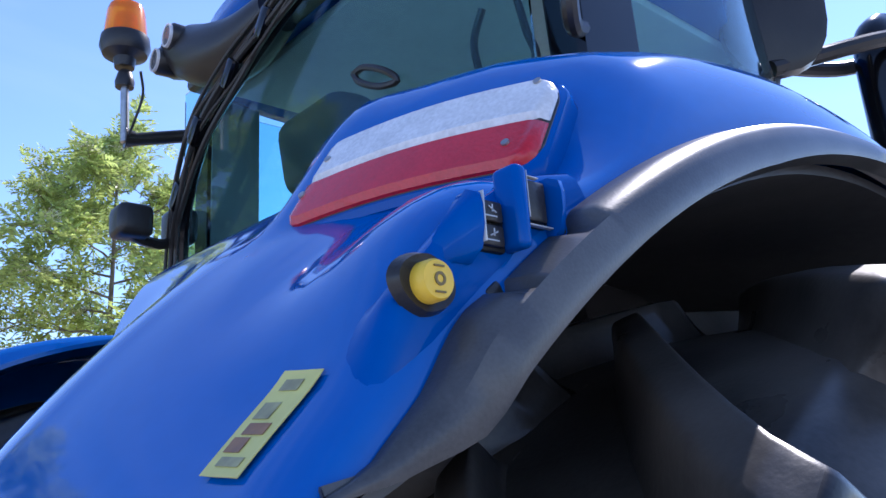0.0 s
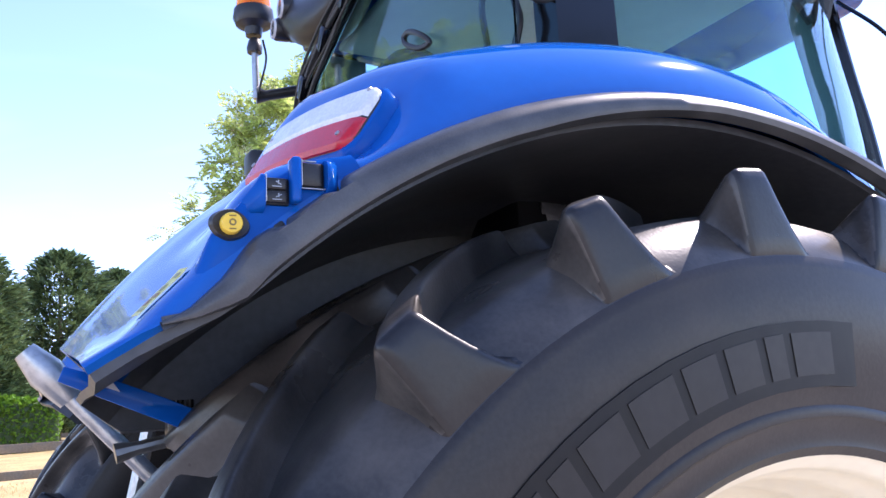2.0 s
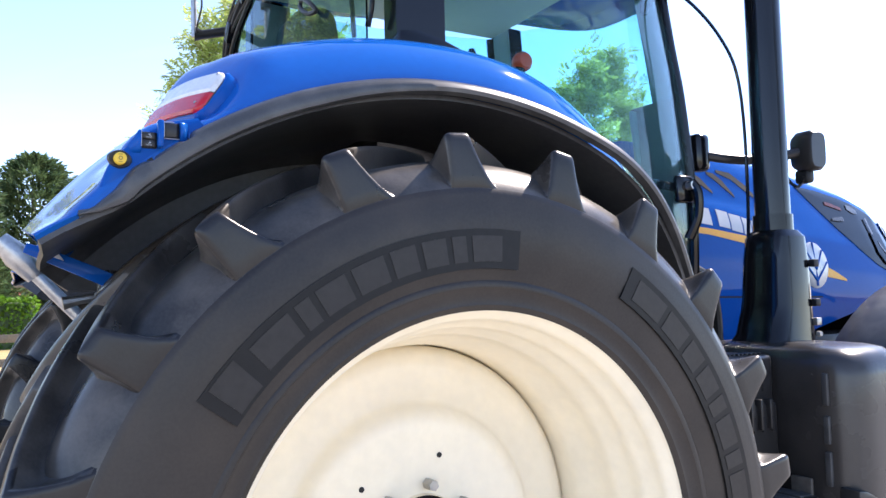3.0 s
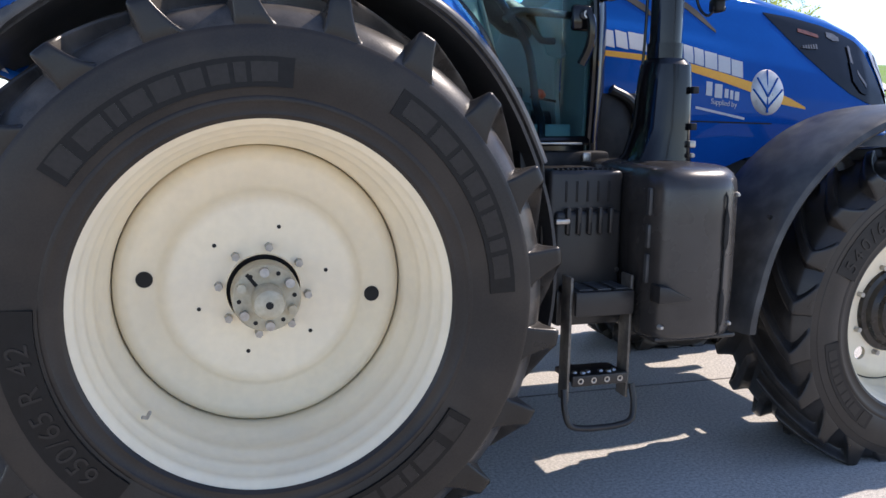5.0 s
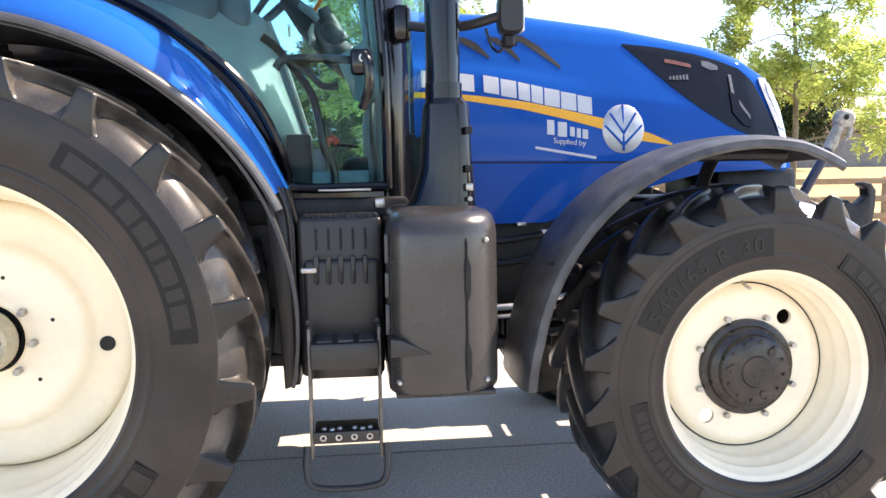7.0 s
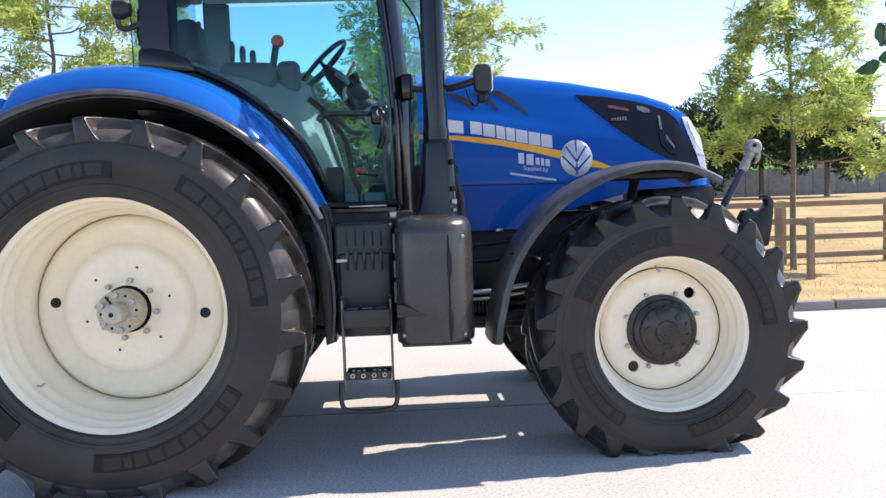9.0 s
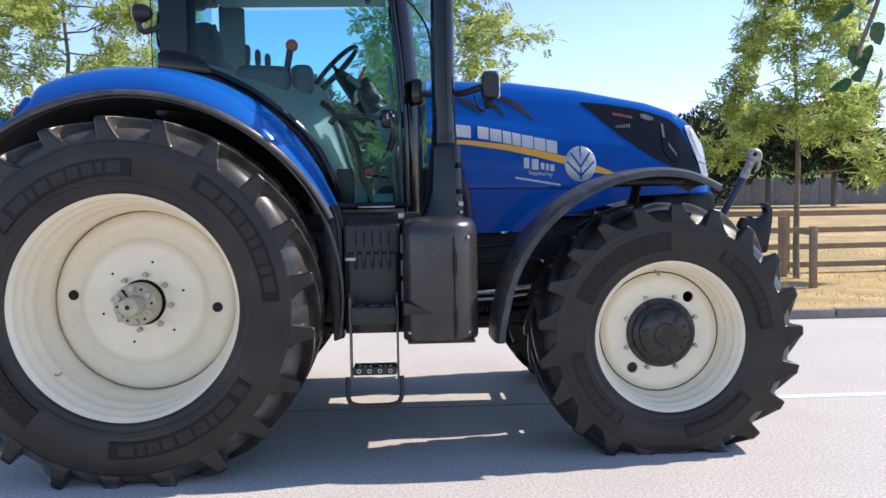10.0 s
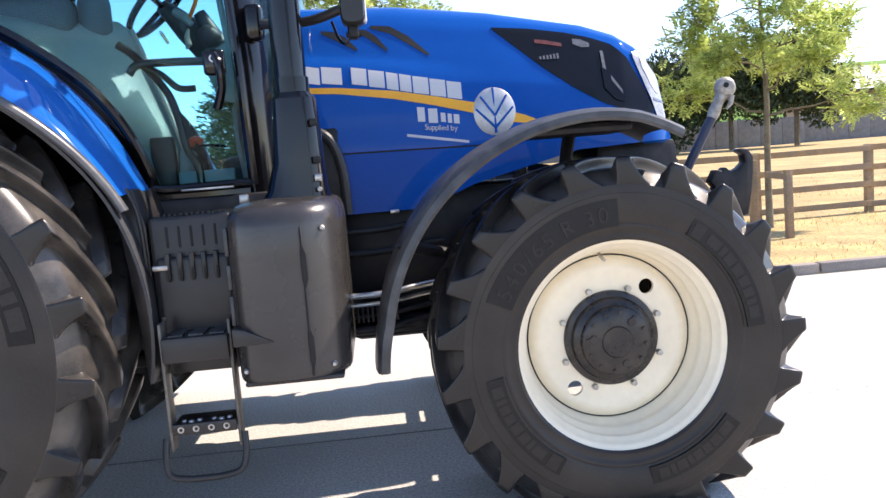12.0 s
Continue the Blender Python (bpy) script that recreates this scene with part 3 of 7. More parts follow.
def front_wheel(x, y, z, out, first):
    place = (x, y, z)
    w = part("front_wheel", bmesh.new(), CREAM, tractor, "smaller front wheel with cream steel disc")
    disc = [(0.15, -0.072), (0.16, -0.066)] + [(0.215 + 0.010 * k, -0.066) for k in range(9)] + [(0.312, -0.058), (0.324, -0.050), (0.343, -0.030), (0.343, -0.016)] + [(0.305 - 0.010 * k, -0.050) for k in range(10)] + [(0.15, -0.05)]
    b = revolve(disc, n=200, closed=True)
    for a in HOLES:
        punch(b, 0.255 * math.sin(radians(a)), 0.255 * math.cos(radians(a)), 0.031)
    b.to_mesh(w.data)
    b.free()
    w.data.shade_smooth()
    w.data.set_sharp_from_angle(angle=radians(40))
    w.matrix_basis = pose(*place, 0, 0, 0 if out < 0 else 180)
    barrel = [(0.348, 0.06), (0.340, -0.02), (0.346, -0.05), (0.358, -0.075), (0.364, -0.10), (0.362, -0.115), (0.368, -0.130), (0.378, -0.148), (0.381, -0.172), (0.379, -0.185), (0.386, -0.198), (0.396, -0.212),
              (0.398, -0.220), (0.405, -0.229), (0.413, -0.235), (0.417, -0.240), (0.4185, -0.238), (0.419, -0.22), (0.41, -0.18), (0.40, 0.0), (0.40, 0.2), (0.415, 0.23), (0.40, 0.23), (0.37, 0.15)]
    part("rim", revolve(barrel, n=80, closed=True), CREAM, w, "cream painted stepped rim")
    part("disc_joint", revolve([(0.337, -0.0375), (0.3405, -0.0385), (0.3425, -0.0355), (0.3405, -0.0325)], n=96, closed=True), CHASSIS, w, "dark joint between disc and rim")
    t = part("tyre", tyre_mesh(0.690, 0.416, 0.54, 0.628), RUBBER, w, "black front tractor tyre with chevron lugs")
    dusty_lit_shoulder(t, LUG_FRONT, 0.632)
    settle(t, place)
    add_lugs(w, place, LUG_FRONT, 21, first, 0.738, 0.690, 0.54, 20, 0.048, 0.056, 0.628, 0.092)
    hub = [(0.0, -0.162), (0.070, -0.162), (0.085, -0.158), (0.128, -0.157), (0.139, -0.150), (0.143, -0.128), (0.156, -0.122), (0.166, -0.115), (0.172, -0.092), (0.192, -0.086), (0.196, -0.078), (0.196, -0.04), (0.0, -0.04)]
    part("axle_hub", revolve(hub, n=56), HUB_BLACK, w, "dark planetary axle hub")
    part("hub_cover", revolve([(0.0, -0.169), (0.060, -0.169), (0.066, -0.160), (0.0, -0.160)], n=28), HUB_BLACK, w)
    for k in range(3):
        a = radians(40 + 120 * k)
        part("hub_boss", revolve([(0.0, -0.163), (0.016, -0.163), (0.018, -0.155), (0.0, -0.155)], 0.098 * math.sin(a), 0.098 * math.cos(a), n=16), HUB_BLACK, w)
    for k in range(12):
        a = radians(30 * k + 8)
        part("hub_bolt", flange_bolt(0.120 * math.sin(a), -0.155, 0.120 * math.cos(a), 0.008, 0.009, 8), HUB_BLACK, w)
    for k in range(8):
        a = radians(22 + 45 * k)
        part("wheel_nut", flange_bolt(0.213 * math.sin(a), -0.064, 0.213 * math.cos(a), 0.013, 0.028, 6), BOLT, w)
    for a in HOLES:
        a = radians(a)
        part("hole_edge", revolve([(0.031, -0.067), (0.033, -0.066), (0.033, -0.049), (0.031, -0.049)], 0.255 * math.sin(a), 0.255 * math.cos(a), n=28, closed=True), CREAM, w, "edge of the round hole through the disc")
    if out < 0:
        part("valve", tube([(-0.035, -0.09, 0.352), (-0.035, -0.125, 0.338), (-0.032, -0.155, 0.332)], 0.007, 8), BOLT, w, "tyre valve")
    return w


near_front = front_wheel(FRONT_X, FRONT_Y, FRONT_Z, -1, 2.6)
sidewall_marks(near_front, -0.2695, [(32, 86, 0.490, 0.560, WIDTHS, 36), (212, 262, 0.490, 0.560, WIDTHS, 216.5), (128, 172, 0.490, 0.560, WIDTHS_TREAD, None)], "540/65 R 30", 0.085, 0.492, [-33.5], False)
front_wheel(FRONT_X, 2 * YC - FRONT_Y, FRONT_Z, 1, 9.0)

# ---- tractor: rear fender ----
# profile from the cab outwards: y, radius over the hump, radius behind it, and the front end's y and radius
PROFILE = [(-0.74, 1.262, 1.180, -0.88, 1.140), (-0.90, 1.260, 1.178, -0.89, 1.140), (-0.98, 1.258, 1.172, -0.90, 1.140), (-1.035, 1.257, 1.166, -0.92, 1.140), (-1.070, 1.255, 1.161, -0.94, 1.140),
           (-1.13, 1.250, 1.152, -0.97, 1.139), (-1.21, 1.238, 1.137, -1.00, 1.137), (-1.295, 1.208, 1.119, -1.05, 1.131), (-1.342, 1.160, 1.113, -1.11, 1.121), (-1.364, 1.115, 1.103, -1.17, 1.106), (-1.370, 1.085, 1.085, -1.20, 1.090)]


EDGE = [(-52, 1.130), (-50, 1.120), (-47, 1.103), (-44, 1.080), (-41, 1.062), (-38, 0.9)]


def fender_row(a):
    fore = smoothstep(5, 66, a)
    row = []
    for y0, r0, r1, y2, r2 in PROFILE:
        # the hump ends earlier on its outer side, and stands over a lower inner part at the back
        out = 4.5 * smoothstep(-1.05, -1.33, y0)
        lean = smoothstep(-24.5 + out, -34.5 + out, a)
        if y0 > -1.06:
            r0 = 1.196 + (r0 - 1.196) * smoothstep(-8, 16, a)
        r = r0 + (r1 + 0.0014 * max(-8, min(8, a + 42)) * smoothstep(-1.36, -1.15, y0) - r0) * lean
        r += 0.034 * smoothstep(-43.5, -36, a) * lean * smoothstep(1.10, 1.112, r1) * smoothstep(-1.20, -1.30, y0) * smoothstep(-30, -35, a)
        r -= 0.11 * smoothstep(-1.03, -0.78, y0) * smoothstep(-30, -42, a)
        if y0 < -1.05:
            r = max(r, lerp(EDGE, a) + 0.25 * max(0.0, r - 1.085) * smoothstep(-43, -49, a))
        row.append((y0 + (y2 - y0) * fore, r + (r2 - r) * fore ** 1.6))
    return row


def fender_r(a, y):
    row = sorted(fender_row(a))
    return float(np.interp(y, [p[0] for p in row], [p[1] for p in row]))


def polar(a, r, y):
    return (r * math.sin(radians(a)), y, REAR_Z + r * math.cos(radians(a)))


def mirrored(bm):
    bmesh.ops.transform(bm, matrix=Matrix.Translation((0, 2 * YC, 0)) @ Matrix.Diagonal((1, -1, 1, 1)), verts=bm.verts)
    bmesh.ops.reverse_faces(bm, faces=bm.faces[:])
    return bm


def finer(row, n=3):
    pts = bend([(0, y, r) for y, r in row], n)
    return [(p.y, p.z) for p in pts]


def slant(a, y):
    """The rear end is cut off slantwise: shorter towards the cab."""
    return 2.0 * max(0.0, min(1.0, (y + 1.37) / 0.63)) ** 0.7 * smoothstep(-38, -50, a)


def fender_shell():
    angles = [-50 + 1.0 * i for i in range(115)]
    return thick(sheet([[polar(a + slant(a, y), r, y) for y, r in finer(fender_row(a))] for a in angles]), 0.012)


def lip_drop(a):
    return lerp([(-50, 0.0), (-45, 0.0), (-20, 0.0), (20, -0.006), (40, 0.0), (66, 0.01)], a)


def lip_top(a):
    """The lip's upper edge steps down twice below the switches."""
    return lerp([(-60, 0.0), (-39.0, 0.0), (-37.9, -0.002), (-37.4, -0.015), (-36.9, -0.005), (-34.2, -0.004), (-33.6, -0.013), (-33.1, -0.012), (-32.6, 0.0), (80, 0.0)], a)


def lip_shell():
    """A hanging strip under the blue edge, its width growing from nothing at the tail."""
    rows = []
    angles = [-46.0 + 0.8 * i for i in range(7)] + [-40.5 + 0.3 * i for i in range(33)] + [-30 + 1.0 * i for i in range(98)]
    for a in angles:
        dy, d = 0.20 * smoothstep(25, 68, a), lip_drop(a)
        taper = 0.05 + 0.95 * smoothstep(-47.0, -40.0, a)
        sag = lerp([(-40, 0.009), (-30, 0.010), (-18, 0.012), (-6, 0.004), (0, 0.0)], a)
        tail = max(1.085, lerp(EDGE, a)) + 0.003
        body = 1.100 + d + lip_top(a)
        top = tail + (body - tail) * smoothstep(-42.5, -39.0, a)
        section = [(0.019, -0.010), (0.0, 0.0), (-0.017, -0.003), (-0.027, -0.011), (-0.032, -0.021 - 0.85 * sag), (-0.029, -0.030 - sag), (-0.009, -0.034 - sag)]
        low = 1.100 + d - top
        rows.append([polar(a, top + (r + (low * smoothstep(-42.5, -39.0, a) if k > 2 else 0.0)) * taper, -1.3715 + y * taper + dy) for k, (y, r) in enumerate(section)])
    return thick(sheet(rows), 0.009)


def liner_shell():
    rows = []
    for i in range(70):
        a = -50 + 2.2 * i
        rise = lerp([(-50, 0.030), (-46, 0.012), (-41, -0.004), (-20, -0.004), (0, 0.0)], a)
        rows.append([polar(a, r, y) for y, r in [(-0.72, lerp([(-50, 0.99), (-40, 0.80), (-28, 0.55)], a)), (-0.70, 1.02), (-0.74, 1.055 + rise), (-1.0, 1.066 + rise), (-1.2, max(1.068 + rise, lerp(EDGE, a) - 0.020)), (-1.36 + 0.16 * smoothstep(25, 68, a), max(1.068 + rise, lerp(EDGE, a) - 0.006))]])
    return thick(sheet(rows), 0.012)


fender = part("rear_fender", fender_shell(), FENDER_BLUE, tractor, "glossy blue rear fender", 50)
part("fender_lip", lip_shell(), REAR_LIP, fender, "grey-black grained plastic fender extension", 40)
part("wheel_arch", liner_shell(), LINER, fender, "black inner wheel arch", 40)
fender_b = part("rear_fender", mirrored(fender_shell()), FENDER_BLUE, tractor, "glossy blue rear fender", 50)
part("fender_lip", mirrored(lip_shell()), REAR_LIP, fender_b, "grey-black grained plastic fender extension", 40)
part("wheel_arch", mirrored(liner_shell()), LINER, fender_b, "black inner wheel arch", 40)

# tail lamp on the fender's hump
BL, BR, TL, TR = (Vector(p) for p in ((-0.640, -1.092, 1.872), (-0.569, -1.325, 1.871), (-0.580, -1.092, 1.966), (-0.507, -1.315, 1.964)))
LAMP_N = (BR - BL).cross(TL - BL).normalized()
if LAMP_N.x > 0:
    LAMP_N = -LAMP_N


def lamp_slab(s0, s1, proud, deep, inset, mat, name, parent, label, corner=0.022):
    """A slab with rounded ends on the lamp's plane, between two heights of it."""
    def at(u, v):
        return BL.lerp(BR, u).lerp(TL.lerp(TR, u), v)
    wide, high = (BR - BL).length, (TL - BL).length
    us = sorted({0.0, 1.0} | {k / 12 for k in range(1, 12)} | {corner / wide * f for f in (0.08, 0.3, 0.6, 1.0)} | {1 - corner / wide * f for f in (0.08, 0.3, 0.6, 1.0)})
    rows = []
    for q in us:
        u = inset + (1 - 2 * inset) * q
        e = min(q, 1 - q) * wide
        cut = (corner - math.sqrt(max(0.0, corner ** 2 - max(0.0, corner - e) ** 2))) / high
        v0, v1 = s0 + cut * (s0 < 0.2), s1 - cut * (s1 > 0.8)
        bow = 0.008 * math.sin(math.pi * min(1, max(0, u)))
        edge = 0.006 * max(0.0, 1 - e / 0.008)
        rows.append([at(u, v0) - LAMP_N * deep, at(u, v0) + LAMP_N * (proud + bow - 0.005 - edge), at(u, v0 + 0.05) + LAMP_N * (proud + bow - edge),
                     at(u, v1 - 0.05) + LAMP_N * (proud + bow - edge), at(u, v1) + LAMP_N * (proud + bow - 0.005 - edge), at(u, v1) - LAMP_N * deep])
    return part(name, tidy(sheet(rows, closed=True, caps=True)), mat, parent, label, 40)


lamp = lamp_slab(-0.08, 1.06, -0.003, 0.09, -0.022, BLUE, "tail_lamp_housing", tractor, "blue moulded housing of the tail lamp")
lamp_slab(-0.018, 1.028, 0.001, 0.03, -0.006, BLACK, "lamp_gasket", lamp, "thin black gasket", 0.026)
lamp_slab(0.0, 0.495, 0.006, 0.03, 0.0, LENS_RED, "red_lens", lamp, "ribbed red brake lamp lens")
lamp_slab(0.5, 1.0, 0.006, 0.03, 0.0, LENS_WHITE, "white_lens", lamp, "milky clear reversing and indicator lens")
for u, v in ((0.90, 0.22), (0.035, 0.32), (0.93, 0.92), (0.06, 0.72)):
    c = BL.lerp(BR, u).lerp(TL.lerp(TR, u), v)
    part("lamp_screw", rod(c, c + LAMP_N * (0.0075 + 0.008 * math.sin(math.pi * u)), 0.0045, 0.0035, 12), STEEL, lamp)

# outer control panel of the fender: button, rocker switches, ribs
RIDGE = [(-48.5, 1.098), (-46, 1.112), (-43.4, 1.123), (-42, 1.127), (-40.4, 1.134), (-37.2, 1.142), (-33.7, 1.138), (-31, 1.120)]
rows = []
for i in range(31):
    a = -44.5 + 0.45 * i
    ridge = max(1.094, lerp(RIDGE, a), lerp(EDGE, a) + 0.010)
    melt = smoothstep(-44.5, -40.0, a)
    row = []
    for y, r in ((-1.355, max(1.092, lerp(EDGE, a) + 0.002)), (-1.3665, max(1.094, lerp(EDGE, a) + 0.004)), (-1.3668, 0.5 * (1.094 + ridge)), (-1.366, ridge - 0.006), (-1.362, ridge - 0.001), (-1.354, ridge), (-1.338, ridge - 0.006), (-1.312, 0.5 * (ridge - 0.012 + fender_r(a, -1.30))), (-1.270, fender_r(a, -1.270) - 0.004)):
        under = fender_r(a, y) - 0.005
        row.append(polar(a, under + (r - under) * melt, y + 0.006 * (1 - melt)))
    rows.append(row)
panel = part("control_panel", tidy(sheet(rows)), BLUE, tractor, "blue fender side with outside controls", 40)
socket = revolve([(0.0, -1.371), (0.0150, -1.371), (0.0195, -1.3725), (0.0225, -1.365), (0.0, -1.365)], 0, 0, n=40)
for v in socket.verts:
    v.co.z *= 0.70 + 0.12 * (1 - min(1, abs(v.co.x) / 0.0225))
bmesh.ops.transform(socket, matrix=Matrix.Translation((-0.719, 0, 1.757)) @ Matrix.Rotation(radians(8), 4, "Y"), verts=socket.verts)
part("button_socket", socket, BLACK, panel, "black almond-shaped button socket")
part("button", revolve([(0.0, -1.382), (0.0104, -1.381), (0.0115, -1.379), (0.0117, -1.37), (0.0, -1.37)], -0.719, 1.757, n=32), YELLOW, panel, "yellow round power take-off button")
part("button_mark", revolve([(0.0022, -1.3824), (0.0038, -1.3824), (0.0038, -1.380), (0.0022, -1.380)], -0.719, 1.757, n=16, closed=True), BUTTON_PRINT, panel)
for s in (-1, 1):
    part("button_bar", box(-0.7225, -0.7155, -1.3822, -1.380, 1.757 + 0.0070 * s - 0.0005, 1.757 + 0.0070 * s + 0.0005, 0), BUTTON_PRINT, panel, smooth=0)
for x0, z0, keys in ((-0.680, 1.782, 2), (-0.639, 1.803, 1)):
    # sloping cheek on the outer side of each recess; silver strips paint the glint on its edge
    cheek = []
    for k, (dz, out) in enumerate(((-0.010, 0.2), (-0.003, 0.8), (0.010, 1.0), (0.022, 1.0), (0.029, 0.9), (0.033, 0.4))):
        near, foot = -1.366 - 0.017 * out, -1.362
        if keys == 2:
            cheek.append([(x0 - 0.003, foot, z0 + dz), (x0 - 0.003, near, z0 + dz), (x0 - 0.0065, near, z0 + dz), (x0 - 0.014, -1.366 - 0.008 * out, z0 - 0.003 + dz * 0.72), (x0 - 0.025, foot, z0 - 0.009 + dz * 0.40)])
        else:
            cheek.append([(x0 + 0.0265, foot, z0 + dz), (x0 + 0.0265, near, z0 + dz), (x0 + 0.030, near, z0 + dz), (x0 + 0.038, -1.366 - 0.008 * out, z0 + dz), (x0 + 0.048, foot, z0 + dz)][::-1])
    part("switch_cheek", tidy(sheet(cheek, closed=True, caps=True)), BLUE, panel, smooth=60)
    if keys == 2:
        part("switch_divider", box(x0 + 0.0262, x0 + 0.0378, -1.383, -1.362, z0 + 0.001, z0 + 0.054, 0.004, 3), BLUE, panel, smooth=60)
        part("edge_glint", box(x0 - 0.0034, x0 - 0.0026, -1.3835, -1.376, z0 + 0.000, z0 + 0.030, 0.0003), SILVER, panel, "silver strip painted as the glint on the switch recess edge")
    else:
        part("edge_glint", box(x0 - 0.0034, x0 - 0.0026, -1.3815, -1.372, z0 + 0.000, z0 + 0.030, 0.0003), SILVER, panel, "silver strip painted as the glint on the switch recess edge")
        part("edge_glint", box(x0 - 0.003, x0 + 0.026, -1.3745, -1.3705, z0 - 0.0018, z0 - 0.0008, 0.0003), SILVER, panel)
        part("edge_glint", box(x0 - 0.003, x0 + 0.016, -1.3745, -1.3705, z0 + 0.0298, z0 + 0.0306, 0.0003), SILVER, panel)
    part("switch_plate", box(x0 - 0.003, x0 + 0.026, -1.3702, -1.362, z0 - 0.001, z0 + 0.030, 0.002), TRIM_DARK, panel, "black switch plate")
    for k in range(keys):
        zz = z0 + 0.0015 + 0.0148 * k
        h = 0.0132 if keys == 2 else 0.027
        key = part("rocker_switch", box(x0, x0 + 0.0225, -1.3738, -1.368, zz, zz + h, 0.002), BLACK, panel, "black rocker switch")
        if keys == 2:
            mark = bmesh.new()
            box(x0 + 0.006, x0 + 0.0165, -1.3744, -1.373, zz + 0.0028, zz + 0.0036, 0, bm=mark)
            box(x0 + 0.0095, x0 + 0.0165, -1.3744, -1.373, zz + 0.0070, zz + 0.0078, 0, bm=mark, turn=Matrix.Rotation(radians(30 if k else -25), 3, "Y"))
            box(x0 + 0.0125, x0 + 0.0135, -1.3744, -1.373, zz + 0.0060, zz + 0.0105, 0, bm=mark)
            part("switch_symbol", mark, SILVER, panel, "white symbol printed on the switch", smooth=0)
# Black blocks set flush for the shade in the lip's two notches.
for a, r in ((-37.45, 1.092), (-33.3, 1.094)):
    c = polar(a, r, -1.375)
    part("lip_notch_shade", box(c[0] - 0.007, c[0] + 0.007, -1.3695, -1.36, c[2] - 0.007, c[2] + 0.006, 0.003, turn=Matrix.Rotation(radians(a), 3, "Y")), BLACK, panel, "black block painted as the shade in a notch of the lip's edge")
rows = [[polar(a, fender_r(a, y) + 0.0030, y) for y in (-1.292, -1.303, -1.314, -1.326)] for a in [-42.4 - 0.37 * i for i in range(11)]]
warn = part("warning_sticker", thick(sheet(rows), 0.0005), STICKER, tractor, "yellow warning sticker along the fender edge")
STICKER_GREY = material("sticker_grey", (0.30, 0.27, 0.13), 0.5, vary=0.3, scale=90)
STICKER_BROWN = material("sticker_brown", (0.26, 0.13, 0.06), 0.5, vary=0.3, scale=90)
for a0, a1, y0, y1, mat in ((-42.75, -43.15, -1.300, -1.316, STICKER_GREY), (-43.6, -44.2, -1.298, -1.312, STICKER_GREY), (-44.35, -44.75, -1.300, -1.319, STICKER_BROWN), (-44.85, -45.35, -1.297, -1.311, STICKER_BROWN), (-45.5, -45.8, -1.300, -1.320, STICKER_GREY)):
    rows = [[polar(a, fender_r(a, y) + 0.0036, y) for y in (y0, 0.5 * (y0 + y1), y1)] for a in (a0, 0.5 * (a0 + a1), a1)]
    part("sticker_print", thick(sheet(rows), 0.0003), mat, warn, smooth=0)

# ---- tractor: bonnet ----
HOOD_TOP = [(1.55, 2.215), (1.80, 2.205), (2.10, 2.195), (2.54, 2.140), (3.00, 2.050), (3.16, 1.995), (3.28, 1.92), (3.36, 1.80), (3.41, 1.62), (3.43, 1.48)]
HOOD_HALF = [(1.55, 0.425), (2.0, 0.42), (2.5, 0.41), (2.9, 0.41), (3.15, 0.408), (3.28, 0.392), (3.36, 0.34), (3.41, 0.22), (3.43, 0.10)]
HOOD_LOW = [(1.55, 1.205), (2.15, 1.205), (2.40, 1.30), (2.9, 1.42), (3.40, 1.44)]


def hood_y(x, z):
    """Distance of the bonnet's side from its middle at a height."""
    half, top, low = lerp(HOOD_HALF, x), lerp(HOOD_TOP, x), lerp(HOOD_LOW, x)
    u = (z - 1.21) / (top - 1.21)
    crease = lerp([(1.55, 1.905), (1.98, 1.868), (2.43, 1.795), (2.8, 1.72)], x)
    swell = 0.015 * (1 - smoothstep(1.95, 2.55, x)) * (1 - smoothstep(crease, crease + 0.055, z)) * smoothstep(crease - 0.30, crease, z)
    return swell + half * lerp([(-1.0, 0.97), (0.0, 0.985), (0.30, 1.0), (0.45, 0.985), (0.60, 0.93), (0.72, 0.835), (0.80, 0.765), (0.87, 0.71), (0.93, 0.63), (0.97, 0.50), (0.992, 0.30), (1.0, 0.0)], u)


def hood_row(x):
    top, low = lerp(HOOD_TOP, x), lerp(HOOD_LOW, x)
    zs = [low + (top - low) * t for t in [0.02 * k for k in range(49)] + [0.975, 0.985, 0.995]]
    near = [(x, YC - hood_y(x, z), z) for z in zs]
    far = [(x, YC + hood_y(x, z), z) for z in reversed(zs)]
    return near + [(x, YC, top + 0.004)] + far


xs = [1.55 + 0.05 * i for i in range(30)] + [3.04, 3.08, 3.12, 3.16, 3.2, 3.23, 3.26, 3.29, 3.32, 3.345, 3.365, 3.385, 3.405, 3.418, 3.428]
b = sheet([hood_row(x) for x in xs], caps=True)
bonnet = part("bonnet", tidy(b), BLUE, tractor, "long glossy blue bonnet", 50)


def decal(name, top, low, x0, x1, mat, parent, label="", proud=0.003, n=24, m=6):
    """A thin piece laid on the bonnet's side between two lines z(x)."""
    rows = []
    for i in range(n + 1):
        x = x0 + (x1 - x0) * i / n
        a, c = lerp(low, x), lerp(top, x)
        rows.append([(x, YC - hood_y(x, a + (c - a) * j / m) - proud, a + (c - a) * j / m) for j in range(m + 1)])
    return part(name, thick(sheet(rows), 0.002), mat, parent, label, 40)


